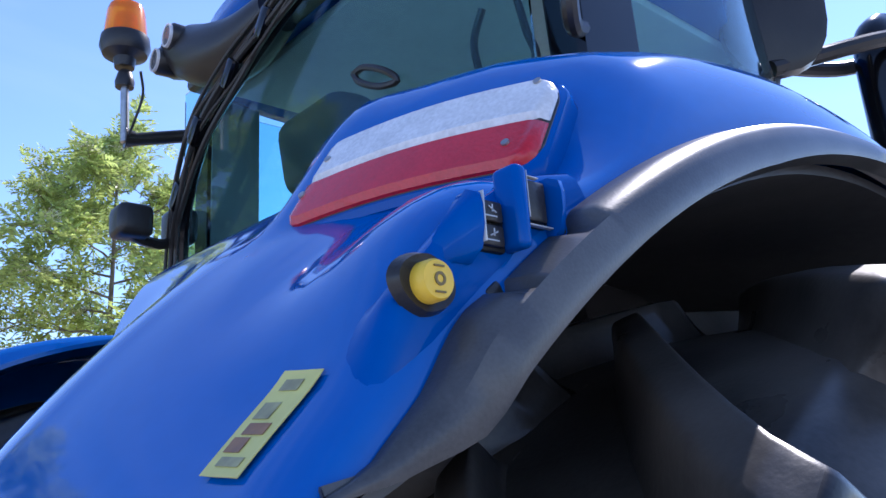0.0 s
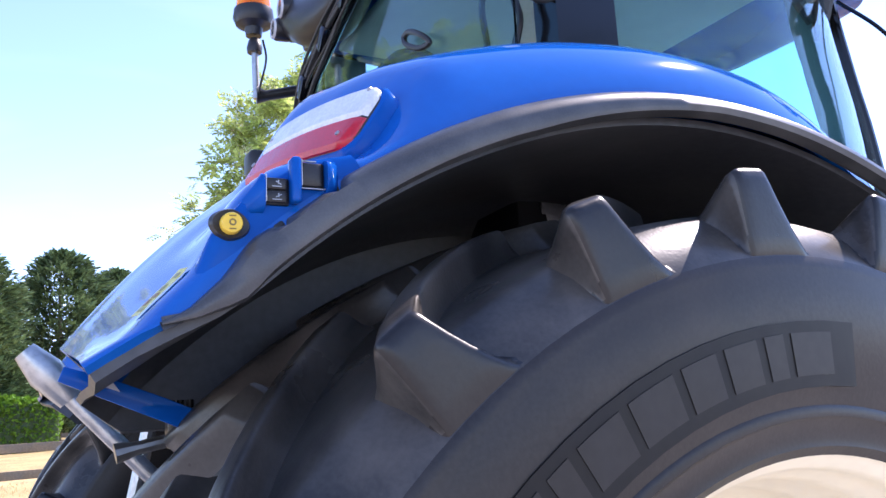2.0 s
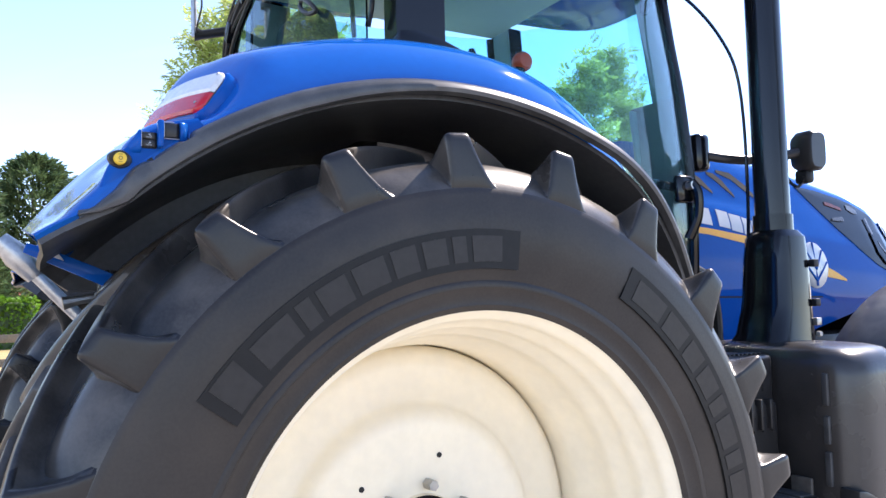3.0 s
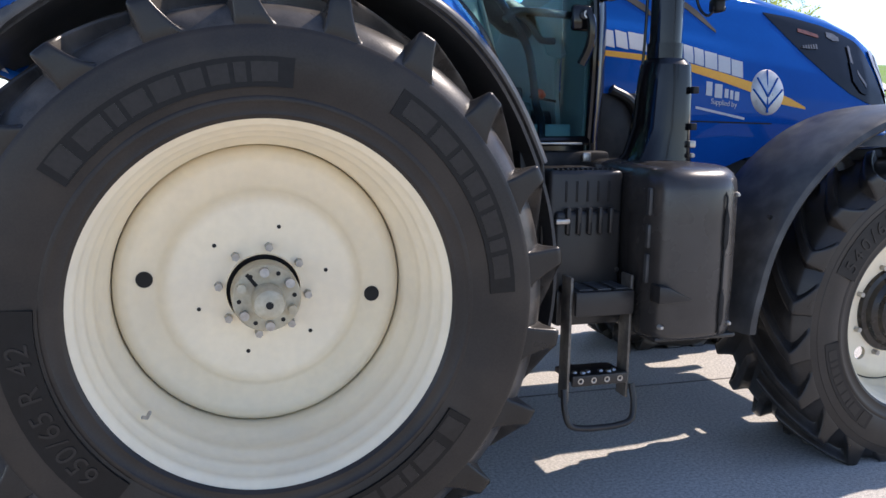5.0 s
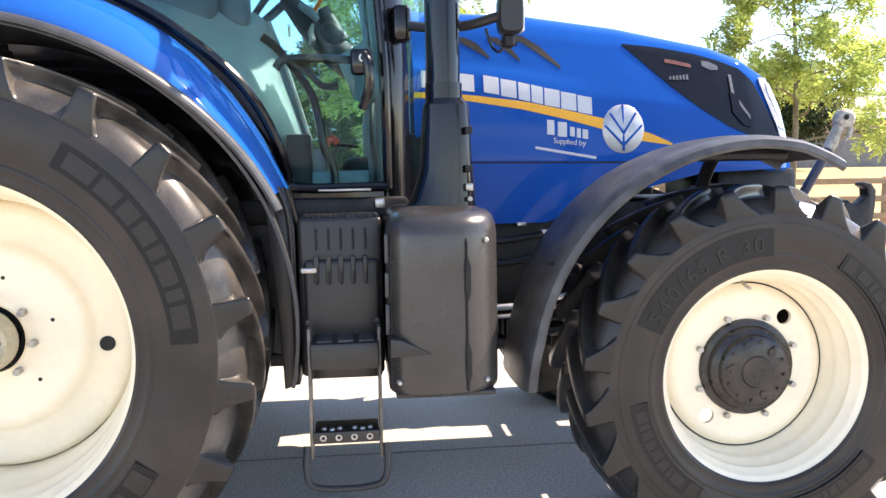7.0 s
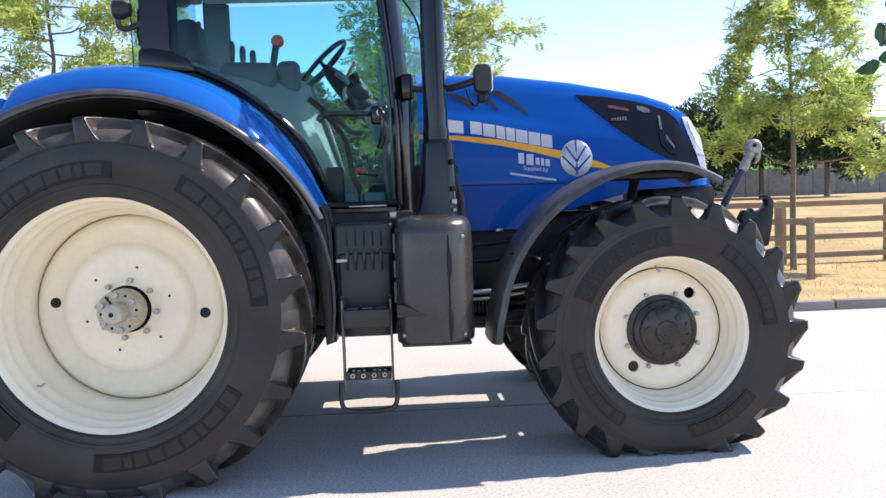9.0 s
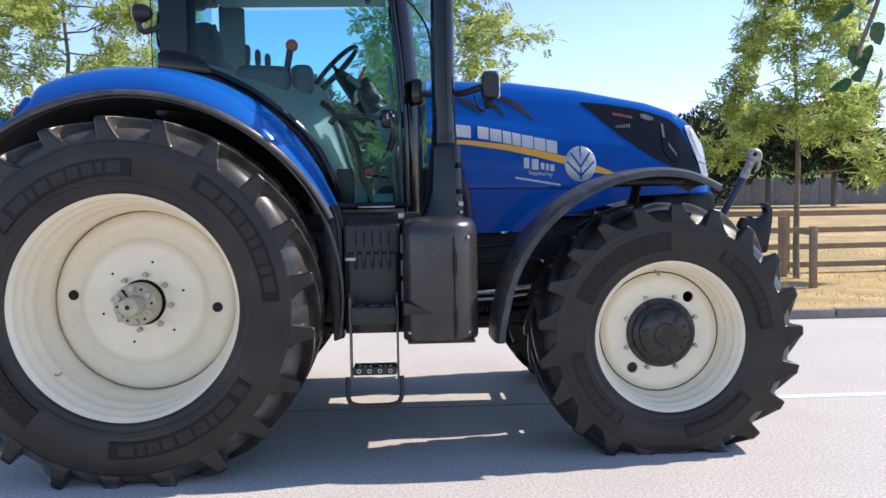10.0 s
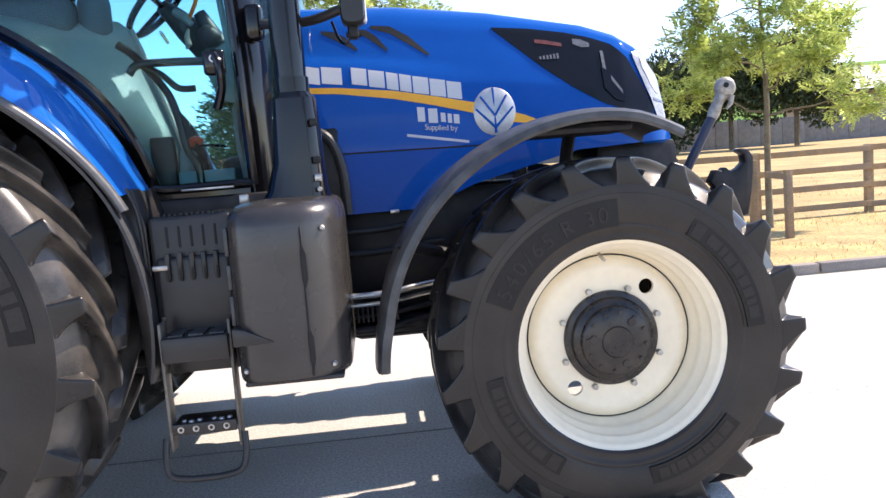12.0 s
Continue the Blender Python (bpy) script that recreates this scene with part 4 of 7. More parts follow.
decal("headlamp_panel", [(2.545, 2.030), (2.72, 2.015), (2.90, 1.985), (3.03, 1.950), (3.12, 1.915), (3.19, 1.85), (3.24, 1.73), (3.285, 1.60)],
      [(2.545, 2.022), (2.63, 1.945), (2.76, 1.825), (2.90, 1.715), (3.03, 1.635), (3.14, 1.590), (3.285, 1.562)], 2.545, 3.285, GLOSS_BLACK, bonnet, "gloss black side grille and headlamp panel", 0.004, 40, 10)
decal("panel_reflector", [(2.745, 1.958), (2.80, 1.950), (2.875, 1.932)], [(2.745, 1.940), (2.80, 1.930), (2.875, 1.915)], 2.745, 2.875, DULL_RED, bonnet, "red marking inside the panel", 0.008, 8, 2)
decal("panel_mark", [(2.745, 1.862), (2.80, 1.864), (2.85, 1.862)], [(2.745, 1.858), (2.80, 1.853), (2.85, 1.858)], 2.745, 2.85, TRIM_DARK, bonnet, "", 0.008, 8, 2)
decal("side_lamp", [(3.05, 1.80), (3.10, 1.82), (3.14, 1.80)], [(3.05, 1.70), (3.10, 1.64), (3.14, 1.63)], 3.05, 3.14, GLOSS_BLACK, bonnet, "dark side lamp pod", 0.012, 8, 4)
decal("headlamp", [(3.225, 1.872), (3.28, 1.875), (3.33, 1.83), (3.37, 1.72), (3.41, 1.58)], [(3.225, 1.845), (3.265, 1.68), (3.305, 1.545), (3.36, 1.515), (3.41, 1.51)], 3.225, 3.408, LENS_HEAD, bonnet, "clear wraparound headlamp", 0.012, 14, 6)
decal("headlamp_reflector", [(3.262, 1.850), (3.29, 1.845), (3.32, 1.79), (3.34, 1.72)], [(3.262, 1.80), (3.29, 1.71), (3.32, 1.665), (3.34, 1.66)], 3.262, 3.34, SILVER, bonnet, "bright reflector inside the headlamp", 0.0155, 8, 3)
decal("headlamp_divider", [(3.292, 1.640), (3.33, 1.632), (3.385, 1.615)], [(3.292, 1.628), (3.33, 1.620), (3.385, 1.603)], 3.292, 3.385, LENS_SMOKE, bonnet, "grey bar across the headlamp", 0.0155, 8, 2)
decal("golden_stripe", [(1.55, 1.800), (1.80, 1.785), (2.05, 1.755), (2.25, 1.715), (2.45, 1.670), (2.66, 1.600), (2.75, 1.560)], [(1.55, 1.775), (1.80, 1.757), (2.05, 1.718), (2.25, 1.672), (2.45, 1.618), (2.58, 1.575), (2.75, 1.550)],
      1.55, 2.75, STRIPE, bonnet, "golden yellow swoosh stripe", 0.0025, 40, 3)
decal("inner_lamp", [(2.93, 1.950), (2.97, 1.945), (3.01, 1.925)], [(2.93, 1.925), (2.97, 1.905), (3.01, 1.905)], 2.93, 3.01, LENS_SMOKE, bonnet, "smoked lamp inside the panel", 0.008, 8, 3)
decal("inner_lamp_rim", [(3.055, 1.885), (3.075, 1.880)], [(3.055, 1.80), (3.075, 1.785)], 3.057, 3.072, LENS_SMOKE, bonnet, "", 0.013, 3, 4)
decal("inner_lamp_rim", [(3.09, 1.76), (3.135, 1.685)], [(3.09, 1.735), (3.135, 1.665)], 3.09, 3.135, LENS_SMOKE, bonnet, "", 0.014, 6, 2)
for k in range(6):
    decal("grille_rib", [(2.757 + 0.017 * k, 1.872 + 0.002 * k), (2.767 + 0.017 * k, 1.872 + 0.002 * k)], [(2.757 + 0.017 * k, 1.856), (2.767 + 0.017 * k, 1.858)], 2.757 + 0.017 * k, 2.767 + 0.017 * k, LENS_SMOKE, bonnet, "", 0.010, 2, 2)
# white name blocks
letters = [(1.585, 0.068), (1.665, 0.058), (1.733, 0.090), (1.868, 0.068), (1.946, 0.070), (2.026, 0.052), (2.086, 0.052), (2.146, 0.070), (2.224, 0.070), (2.302, 0.066)]
for x, w in letters:
    z = lerp([(1.55, 1.862), (1.88, 1.838), (2.37, 1.735)], x + w / 2)
    decal("name_block", [(x, z + 0.042), (x + w, z + 0.042 - 0.012)], [(x, z - 0.036), (x + w, z - 0.036 - 0.012)], x, x + w * 1.02, WHITE, bonnet, "", 0.0025, 3, 2)
for x, w in ((2.155, 0.040), (2.205, 0.050), (2.262, 0.026), (2.294, 0.022), (2.322, 0.030)):
    z = lerp([(2.15, 1.640), (2.36, 1.600)], x)
    h = 0.033 if x < 2.25 else 0.021
    decal("model_block", [(x, z + h), (x + w, z + h - 0.004)], [(x, z - h), (x + w, z - h - 0.004)], x, x + w * 0.85, WHITE, bonnet, "", 0.0025, 3, 2)
decal("address_bar", [(2.10, 1.553), (2.385, 1.503)], [(2.10, 1.541), (2.385, 1.491)], 2.10, 2.385, WHITE, bonnet, "small white printed line", 0.0025, 8, 1)
run = 2.185
for gb, w in glyphs("Supplied by", 0.036, 0.0004):
    if gb is not None:
        z = 1.566 - 0.10 * (run - 2.185)
        bmesh.ops.transform(gb, matrix=Matrix.Translation((run, YC - hood_y(run, z) - 0.0035, z)) @ Matrix.Rotation(radians(90), 4, "X"), verts=gb.verts)
        part("letter", gb, WHITE, bonnet, smooth=0)
    run += w * 0.9
# oval silver badge with a split leaf
BADGE = (2.515, 1.628)
rows = []
for i in range(33):
    a = 2 * math.pi * i / 32
    rows.append([(BADGE[0] + 0.100 * r * math.cos(a), YC - hood_y(BADGE[0] + 0.10 * r * math.cos(a), BADGE[1] + 0.112 * r * math.sin(a)) - p, BADGE[1] + 0.112 * r * math.sin(a)) for r, p in ((0.02, 0.007), (0.5, 0.0065), (0.95, 0.005), (1.0, 0.001))])
badge = part("badge", tidy(sheet(rows)), SILVER, bonnet, "oval silver badge with a leaf shape", 50)
for dx0, dz0, dx1, dz1 in ((0, -0.10, 0, 0.11), (0, -0.02, 0.062, 0.072), (0, -0.02, -0.062, 0.072), (0, -0.075, 0.088, 0.015), (0, -0.075, -0.088, 0.015)):
    p0, p1 = (BADGE[0] + dx0, BADGE[1] + dz0), (BADGE[0] + dx1, BADGE[1] + dz1)
    part("badge_groove", rod(*[(x, YC - hood_y(x, z) - 0.0062, z) for x, z in (p0, p1)], 0.0068, 0.0050, 8), BLUE, bonnet)
# slanted vents
for x0, x1, z0, z1 in ((1.745, 1.905, 2.060, 1.962), (1.905, 2.045, 2.060, 1.950), (1.975, 2.235, 2.072, 1.918)):
    bent = x0 + 0.34 * (x1 - x0)
    decal("bonnet_vent", [(x0, z0), (bent, z0 - 0.008), (0.5 * (bent + x1), 0.5 * (z0 + z1) + 0.014), (x1, z1 + 0.004)], [(x0, z0 - 0.014), (bent, z0 - 0.044), (0.5 * (bent + x1), 0.5 * (z0 + z1) - 0.026), (x1, z1 - 0.010)], x0, x1, DARK, bonnet, "slanted black air vent", 0.003, 12, 2)
decal("bonnet_seam", [(1.80, 1.487), (2.6, 1.478)], [(1.80, 1.480), (2.6, 1.471)], 1.80, 2.55, DARK, bonnet, "", 0.002, 20, 1)
part("bonnet_edge", tube(bend([(1.63, YC - 0.44, 1.62), (1.74, YC - 0.442, 1.56), (1.79, YC - 0.436, 1.42), (1.80, YC - 0.430, 1.21)]), 0.022, 10), BLACK, bonnet, "black rubber edge of the bonnet")
part("bonnet_back", box(1.50, 1.80, YC - 0.425, YC + 0.425, 1.20, 1.62, 0.03), CHASSIS, tractor, "dark engine side behind the bonnet")

# ---- tractor: chassis and underside ----
body = part("transmission", box(-0.35, 1.55, YC - 0.34, YC + 0.34, 0.62, 1.22, 0.05), CHASSIS, tractor, "black transmission housing")
part("rear_axle", rod((0, YC - 0.98, REAR_Z), (0, YC + 0.98, REAR_Z), 0.15, 0.15, 24), CHASSIS, tractor, "rear axle housing")
part("engine", box(1.50, 3.15, YC - 0.33, YC + 0.33, 0.72, 1.30, 0.04), CHASSIS, tractor, "black engine block and frame")
part("oil_sump", box(1.75, 2.5, YC - 0.24, YC + 0.24, 0.57, 0.74, 0.05), CHASSIS, tractor)
part("front_axle", rod((FRONT_X, YC - 0.80, FRONT_Z), (FRONT_X, YC + 0.80, FRONT_Z), 0.11, 0.11, 20), CHASSIS, tractor, "front axle beam")
part("front_frame", box(3.0, 3.42, YC - 0.34, YC + 0.34, 0.85, 1.45, 0.05), CHASSIS, tractor, "black front support")
part("nose", box(3.2, 3.40, YC - 0.33, YC + 0.33, 1.30, 1.50, 0.05), BLUE, tractor, "blue lower nose")
part("steering_ram", rod((FRONT_X - 0.16, YC - 0.7, 0.70), (FRONT_X - 0.16, YC + 0.7, 0.70), 0.03, 0.03, 12), STEEL, tractor)
for side in (-1, 1):
    part("axle_knuckle", box(FRONT_X - 0.13, FRONT_X + 0.26, YC + side * 0.66 - 0.10, YC + side * 0.66 + 0.10, 0.56, 0.98, 0.04), CHASSIS, tractor)
    part("steering_arm", prism([(FRONT_X + 0.1, 0.70), (FRONT_X + 0.50, 0.69), (FRONT_X + 0.52, 0.86), (FRONT_X + 0.40, 0.93), (FRONT_X + 0.1, 0.96)], YC + side * 0.60 - 0.04, YC + side * 0.60 + 0.04, 0.02), CHASSIS, tractor, "black steering arm")
for z, r, y in ((0.845, 0.014, -0.66), (0.80, 0.010, -0.64), (0.68, 0.020, -0.62), (0.74, 0.012, -0.60), (1.02, 0.016, -0.52), (1.12, 0.014, -0.50)):
    part("hydraulic_pipe", tube(bend([(1.70, y, z), (1.95, y, z + 0.005), (2.10, y + 0.05, z + 0.02), (2.45, y + 0.25, z + 0.03)]), r, 10), STEEL if z in (0.845, 0.80) else CHASSIS, tractor, "pipe along the engine")
for k in range(9):
    part("cooler_fin", box(1.80 + 0.022 * k, 1.812 + 0.022 * k, -0.64, -0.48, 0.72, 0.79, 0.002), CHASSIS, tractor)
part("side_tray", box(1.78, 2.15, -0.60, -0.30, 0.655, 0.70, 0.01), CHASSIS, tractor, "black belly tray")
part("hood_latch", box(2.10, 2.17, -0.62, -0.56, 1.165, 1.18, 0.004), STEEL, tractor)
part("hood_bracket", box(1.99, 2.03, -0.62, -0.58, 1.20, 1.215, 0.003), STEEL, tractor)
part("fuel_tank", box(0.95, 1.78, 2 * YC + 0.62, 2 * YC + 1.28, 0.62, 1.30, 0.08, 4), BLACK, tractor, "black fuel tank on the far side", 40)
part("belly_guard", box(0.2, 1.4, YC - 0.5, YC + 0.5, 0.60, 0.66, 0.02), CHASSIS, tractor)

# rear linkage
for side in (-1, 1):
    y = YC + side * 0.43
    arm = part("lower_link", tube([(-0.25, y, 0.62), (-0.75, y, 0.78), (-1.12, y, 0.93)], [0.05, 0.045, 0.05], 10), CHASSIS, tractor, "black lower link arm")
    hook = [(-1.08, 0.99), (-1.13, 1.04), (-1.15, 1.10), (-1.19, 1.09), (-1.20, 1.02), (-1.17, 0.96), (-1.22, 0.935), (-1.29, 0.96), (-1.31, 1.03), (-1.35, 1.02), (-1.36, 0.93), (-1.31, 0.865), (-1.20, 0.85), (-1.06, 0.88)]
    part("link_hook", prism([(x - 0.03, z + 0.01) for x, z in hook], y - 0.03, y + 0.03, 0.008), HUB_BLACK, arm, "black quick-hitch hook end")
    part("lift_rod", tube([(-0.72, y, 0.78), (-0.60, y + side * 0.02, 1.35), (-0.55, y, 1.62)], 0.022, 10), STEEL, tractor, "steel lift rod")
    part("lift_arm", box(-0.62, -0.05, y - 0.05, y + 0.05, 1.52, 1.62, 0.02, turn=Matrix.Rotation(radians(12), 3, "Y")), CHASSIS, tractor)
top = part("top_link", tube([(-0.45, YC + 0.06, 1.22), (-0.82, YC + 0.10, 1.62)], 0.022, 12), STEEL, tractor, "worn grey steel top link")
part("link_end", tube([(-0.80, YC + 0.10, 1.60), (-0.86, YC + 0.10, 1.665), (-0.91, YC + 0.10, 1.72)], [0.035, 0.045, 0.028], 12), STEEL, top, "worn steel hook end")
part("hitch_frame", box(-0.62, -0.30, YC - 0.50, YC + 0.50, 0.55, 1.30, 0.04), CHASSIS, tractor, "dark rear hitch and valve block")
plate = part("brace_plate", prism([(-0.857, 1.635), (-0.80, 1.617), (-0.715, 1.582), (-0.60, 1.53), (-0.60, 1.49), (-0.715, 1.545), (-0.865, 1.613)], -0.91, -0.895, 0.002), BLUE, tractor, "blue sheet metal plate under the fender")
block = part("hose_coupling", box(-0.70, -0.655, -0.84, -0.80, 1.50, 1.565, 0.006), HUB_BLACK, tractor, "black hydraulic hose coupling")
for k in range(3):
    part("coupling_cap", rod((-0.692 + 0.015 * k, -0.82, 1.555), (-0.692 + 0.015 * k, -0.82, 1.578), 0.006, 0.006, 8), HUB_BLACK, block)
part("stabiliser_rod", tube([(-0.775, -0.80, 1.498), (-0.74, -0.80, 1.505), (-0.68, -0.80, 1.515)], [0.017, 0.011, 0.011], 10), STEEL, tractor, "short steel stabiliser rod")
part("warning_triangle", prism([(-0.812, 1.606), (-0.780, 1.594), (-0.793, 1.612)], -0.914, -0.909, 0.0005), WHITE, plate, "white warning triangle sticker")

# ---- tractor: steps, boxes, exhaust cover ----
toolbox = part("tool_box", box(1.065, 1.375, -1.12, -0.55, 0.69, 1.285, 0.018, 3), BLACK, tractor, "black plastic battery box")
part("box_panel", box(1.085, 1.362, -1.142, -1.10, 0.70, 1.13, 0.016, 3), BLACK, toolbox, "lower black cover panel")
for k in range(5):
    x = 1.128 + 0.045 * k
    part("vent_slot", box(x, x + 0.010, -1.1225, -1.115, 1.165, 1.245, 0.002), DARK, toolbox)
    part("panel_hook", box(x - 0.006, x + 0.012, -1.158, -1.13, 1.045, 1.145, 0.005), BLACK, toolbox, "black ribbed louvre")
    part("vent_slot", box(x + 0.001, x + 0.009, -1.159, -1.150, 1.04, 1.09, 0.002), DARK, toolbox)
part("box_latch", box(1.075, 1.135, -1.165, -1.14, 1.085, 1.105, 0.006), STEEL, toolbox, "small metal latch")
for k in range(12):
    part("box_top_rib", box(1.10 + 0.021 * k, 1.110 + 0.021 * k, -1.10, -1.06, 1.284, 1.292, 0.002), BLACK, toolbox)
for x in (1.095, 1.35):
    part("box_screw", revolve([(0.0, -1.149), (0.010, -1.147), (0.011, -1.140), (0.0, -1.14)], x, 0.90, n=14), BLACK, toolbox)
mud = part("front_mud_flap", prism([(0.945, 1.36), (1.02, 1.40), (1.055, 1.25), (1.06, 0.66), (1.00, 0.64), (0.985, 0.95)], -1.10, -0.74, 0.006), BLACK, tractor, "black plate between tyre and steps")
part("flap_edge", tube(bend([(1.0, -1.11, 1.40), (1.035, -1.11, 1.28), (1.045, -1.105, 1.00), (1.05, -1.10, 0.66)]), 0.009, 8), BLACK, mud)

cover_rows = []
OUT = [(1.385, -0.62), (1.383, -1.20), (1.388, -1.30), (1.42, -1.365), (1.48, -1.39), (1.56, -1.392), (1.62, -1.388), (1.68, -1.372), (1.735, -1.335), (1.77, -1.285), (1.787, -1.22), (1.790, -1.10), (1.790, -0.62)]
MID = Vector((1.59, -1.0, 0))
for z, k in ((0.672, 0.97), (0.680, 0.992), (0.70, 1.0), (0.90, 1.0), (1.12, 0.997), (1.225, 0.990), (1.262, 0.972), (1.285, 0.93), (1.303, 0.86), (1.312, 0.74), (1.318, 0.45), (1.320, 0.05)):
    cover_rows.append([(MID.x + (x - MID.x) * k, MID.y + (y - MID.y) * k, z) for x, y in [(p.x, p.y) for p in bend([(x, y, 0) for x, y in OUT], 3)]])
cover = part("exhaust_cover", tidy(sheet(cover_rows, closed=True, caps=True)), COVER_BLACK, tractor, "large rounded black plastic exhaust after-treatment cover", 50)
part("cover_seam", tube([(1.655, -1.385, 0.685), (1.655, -1.386, 0.80), (1.655, -1.385, 1.20), (1.65, -1.35, 1.262), (1.64, -1.25, 1.296), (1.63, -1.0, 1.318)], 0.0045, 6), DARK, cover)
# Solid dark pieces; the colour stands for shade in two latch slots.
for z0, z1 in ((0.715, 0.865), (1.005, 1.16)):
    part("latch_slot_shade", prism([(1.648, z0 + 0.02), (1.660, z0), (1.668, z0 + 0.03), (1.668, z1 - 0.04), (1.656, z1), (1.648, z1 - 0.03)], -1.391, -1.372, 0.002), DARK, cover, "dark piece painted as the shade in a latch slot")
for x, y, z in ((1.728, -1.345, 1.207), (1.728, -1.345, 0.713), (1.418, -1.368, 0.720)):
    part("cover_bolt", revolve([(0.0, y - 0.010), (0.006, y - 0.009), (0.009, y - 0.002), (0.011, y + 0.012), (0.0, y + 0.012)], x, z, n=16), BOLT, cover)
part("cover_base", box(1.405, 1.760, -1.352, -0.65, 0.657, 0.676, 0.008), BLACK, cover, "lower black base plate")
part("cover_arrow", prism([(1.386, 0.882), (1.425, 0.876), (1.535, 0.822), (1.386, 0.815)], -1.398, -1.33, 0.006), BLACK, cover)

pipe = part("exhaust_pipe", tube(bend([(1.633, -0.945, 1.62), (1.633, -0.945, 2.2), (1.633, -0.945, 2.72), (1.64, -0.945, 2.82), (1.67, -0.945, 2.90), (1.74, -0.945, 2.95)]), 0.064, 28), FRAME, tractor, "tall black exhaust stack")
sh = []
for z, x0, x1, y0, y1 in ((1.29, 1.46, 1.755, -1.06, -0.80), (1.34, 1.50, 1.745, -1.055, -0.82), (1.45, 1.535, 1.738, -1.050, -0.83), (1.62, 1.545, 1.732, -1.045, -0.84), (1.70, 1.552, 1.725, -1.04, -0.85), (1.725, 1.57, 1.705, -1.02, -0.87)):
    cx, cy, hx, hy = (x0 + x1) / 2, (y0 + y1) / 2, (x1 - x0) / 2, (y1 - y0) / 2
    sh.append([(cx + hx * math.copysign(abs(math.cos(a)) ** 0.6, math.cos(a)), cy + hy * math.copysign(abs(math.sin(a)) ** 0.6, math.sin(a)), z) for a in [2 * math.pi * k / 28 for k in range(28)]])
shroud = part("exhaust_shroud", tidy(sheet(sh, closed=True, caps=True)), FRAME, tractor, "black shroud at the foot of the exhaust")
part("pipe_collar", revolve([(0.064, -0.03), (0.072, -0.03), (0.072, 0.03), (0.064, 0.03)], n=28, closed=True), GLOSS_BLACK, shroud).matrix_basis = pose(1.633, -0.945, 1.755, 90)
for z in (1.385, 1.455, 1.60):
    part("shroud_bolt", box(1.700, 1.728, -1.062, -1.035, z - 0.014, z + 0.014, 0.004), STEEL if z < 1.4 else TRIM_DARK, shroud)
part("shroud_screw", revolve([(0.0, -1.066), (0.009, -1.064), (0.010, -1.05), (0.0, -1.05)], 1.716, 1.34, n=12), BOLT, shroud)
part("pillar_hose", tube(bend([(1.54, -0.86, 1.40), (1.572, -0.88, 1.70), (1.574, -0.885, 2.10), (1.562, -0.87, 2.345), (1.50, -0.85, 2.485), (1.40, -0.82, 2.60), (1.30, -0.76, 2.70)]), 0.0065, 8), FRAME, tractor, "thin black hose from the cab down beside the exhaust")

ladder = part("step_ladder", tube(bend([(1.085, -1.262, 0.475), (1.083, -1.285, 0.40), (1.10, -1.300, 0.345), (1.16, -1.305, 0.330), (1.225, -1.305, 0.328), (1.29, -1.305, 0.330), (1.352, -1.300, 0.345), (1.372, -1.285, 0.40), (1.370, -1.262, 0.475)], 6), 0.0125, 12), BLACK, tractor, "black folding entry step")
for x in (1.103, 1.352):
    part("step_rail", box(x - 0.006, x + 0.006, -1.262, -1.186, 0.42, 0.90, 0.004), HUB_RAIL, ladder, "worn flat step side rail")
tread = part("step_tread", box(1.112, 1.345, -1.275, -1.12, 0.498, 0.522, 0.006), BLACK, ladder, "black metal tread with holes")
part("tread_front", box(1.112, 1.345, -1.280, -1.262, 0.485, 0.528, 0.005), BLACK, ladder)
for k in range(4):
    x = 1.145 + 0.055 * k
    part("tread_hole", revolve([(0.006, -1.2805), (0.0075, -1.2825), (0.0115, -1.2825), (0.0125, -1.279), (0.006, -1.279)], x, 0.507, n=18, closed=True), STEEL, ladder, "bright punched hole edge")
for x in (1.175, 1.285):
    for dx in (-0.028, 0.0, 0.028):
        part("tread_grip", rod((x + dx, -1.235 + 0.012 * abs(dx) / 0.028, 0.520), (x + dx, -1.235 + 0.012 * abs(dx) / 0.028, 0.529), 0.013, 0.009, 12), STEEL, ladder, "worn bright grip stud")
# Grey strips added on the cover's side to draw three pale reflections.
for z0, z1 in ((0.878, 0.992), (1.01, 1.103), (1.131, 1.238)):
    part("cover_reflection_strip", box(1.376, 1.390, -1.312, -1.292, z0, z1 - 0.006, 0.003), LIP, cover)
part("upper_tread", box(1.108, 1.350, -1.285, -1.06, 0.828, 0.850, 0.006), BLACK, ladder, "upper black tread")
part("upper_tread_face", box(1.108, 1.350, -1.290, -1.268, 0.755, 0.850, 0.010), BLACK, ladder)
for k in range(3):
    part("tread_grip", box(1.13 + 0.075 * k, 1.185 + 0.075 * k, -1.27, -1.10, 0.849, 0.856, 0.003), LIP, ladder)
part("step_mount", box(1.09, 1.365, -1.16, -1.0, 0.69, 0.83, 0.012), BLACK, ladder)

# ---- tractor: front fenders ----
def front_fender_shell():
    rows = []
    for i in range(58):
        a = -92 + 2.0 * i
        r = 0.885 + lerp([(-92, 0.018), (-80, 0.0), (0, 0.002), (10, -0.002), (22, -0.028)], a)
        s, c = math.sin(radians(a)), math.cos(radians(a))
        rows.append([(GUARD_X + (r + d) * s, y, GUARD_Z + (r + d) * c) for y, d in ((-0.800, -0.035), (-0.803, -0.008), (-0.815, 0.004), (-0.90, 0.014), (-1.04, 0.018), (-1.18, 0.014), (-1.245, 0.006), (-1.266, -0.006), (-1.272, -0.028), (-1.262, -0.040))])
    return thick(sheet(rows), 0.008)


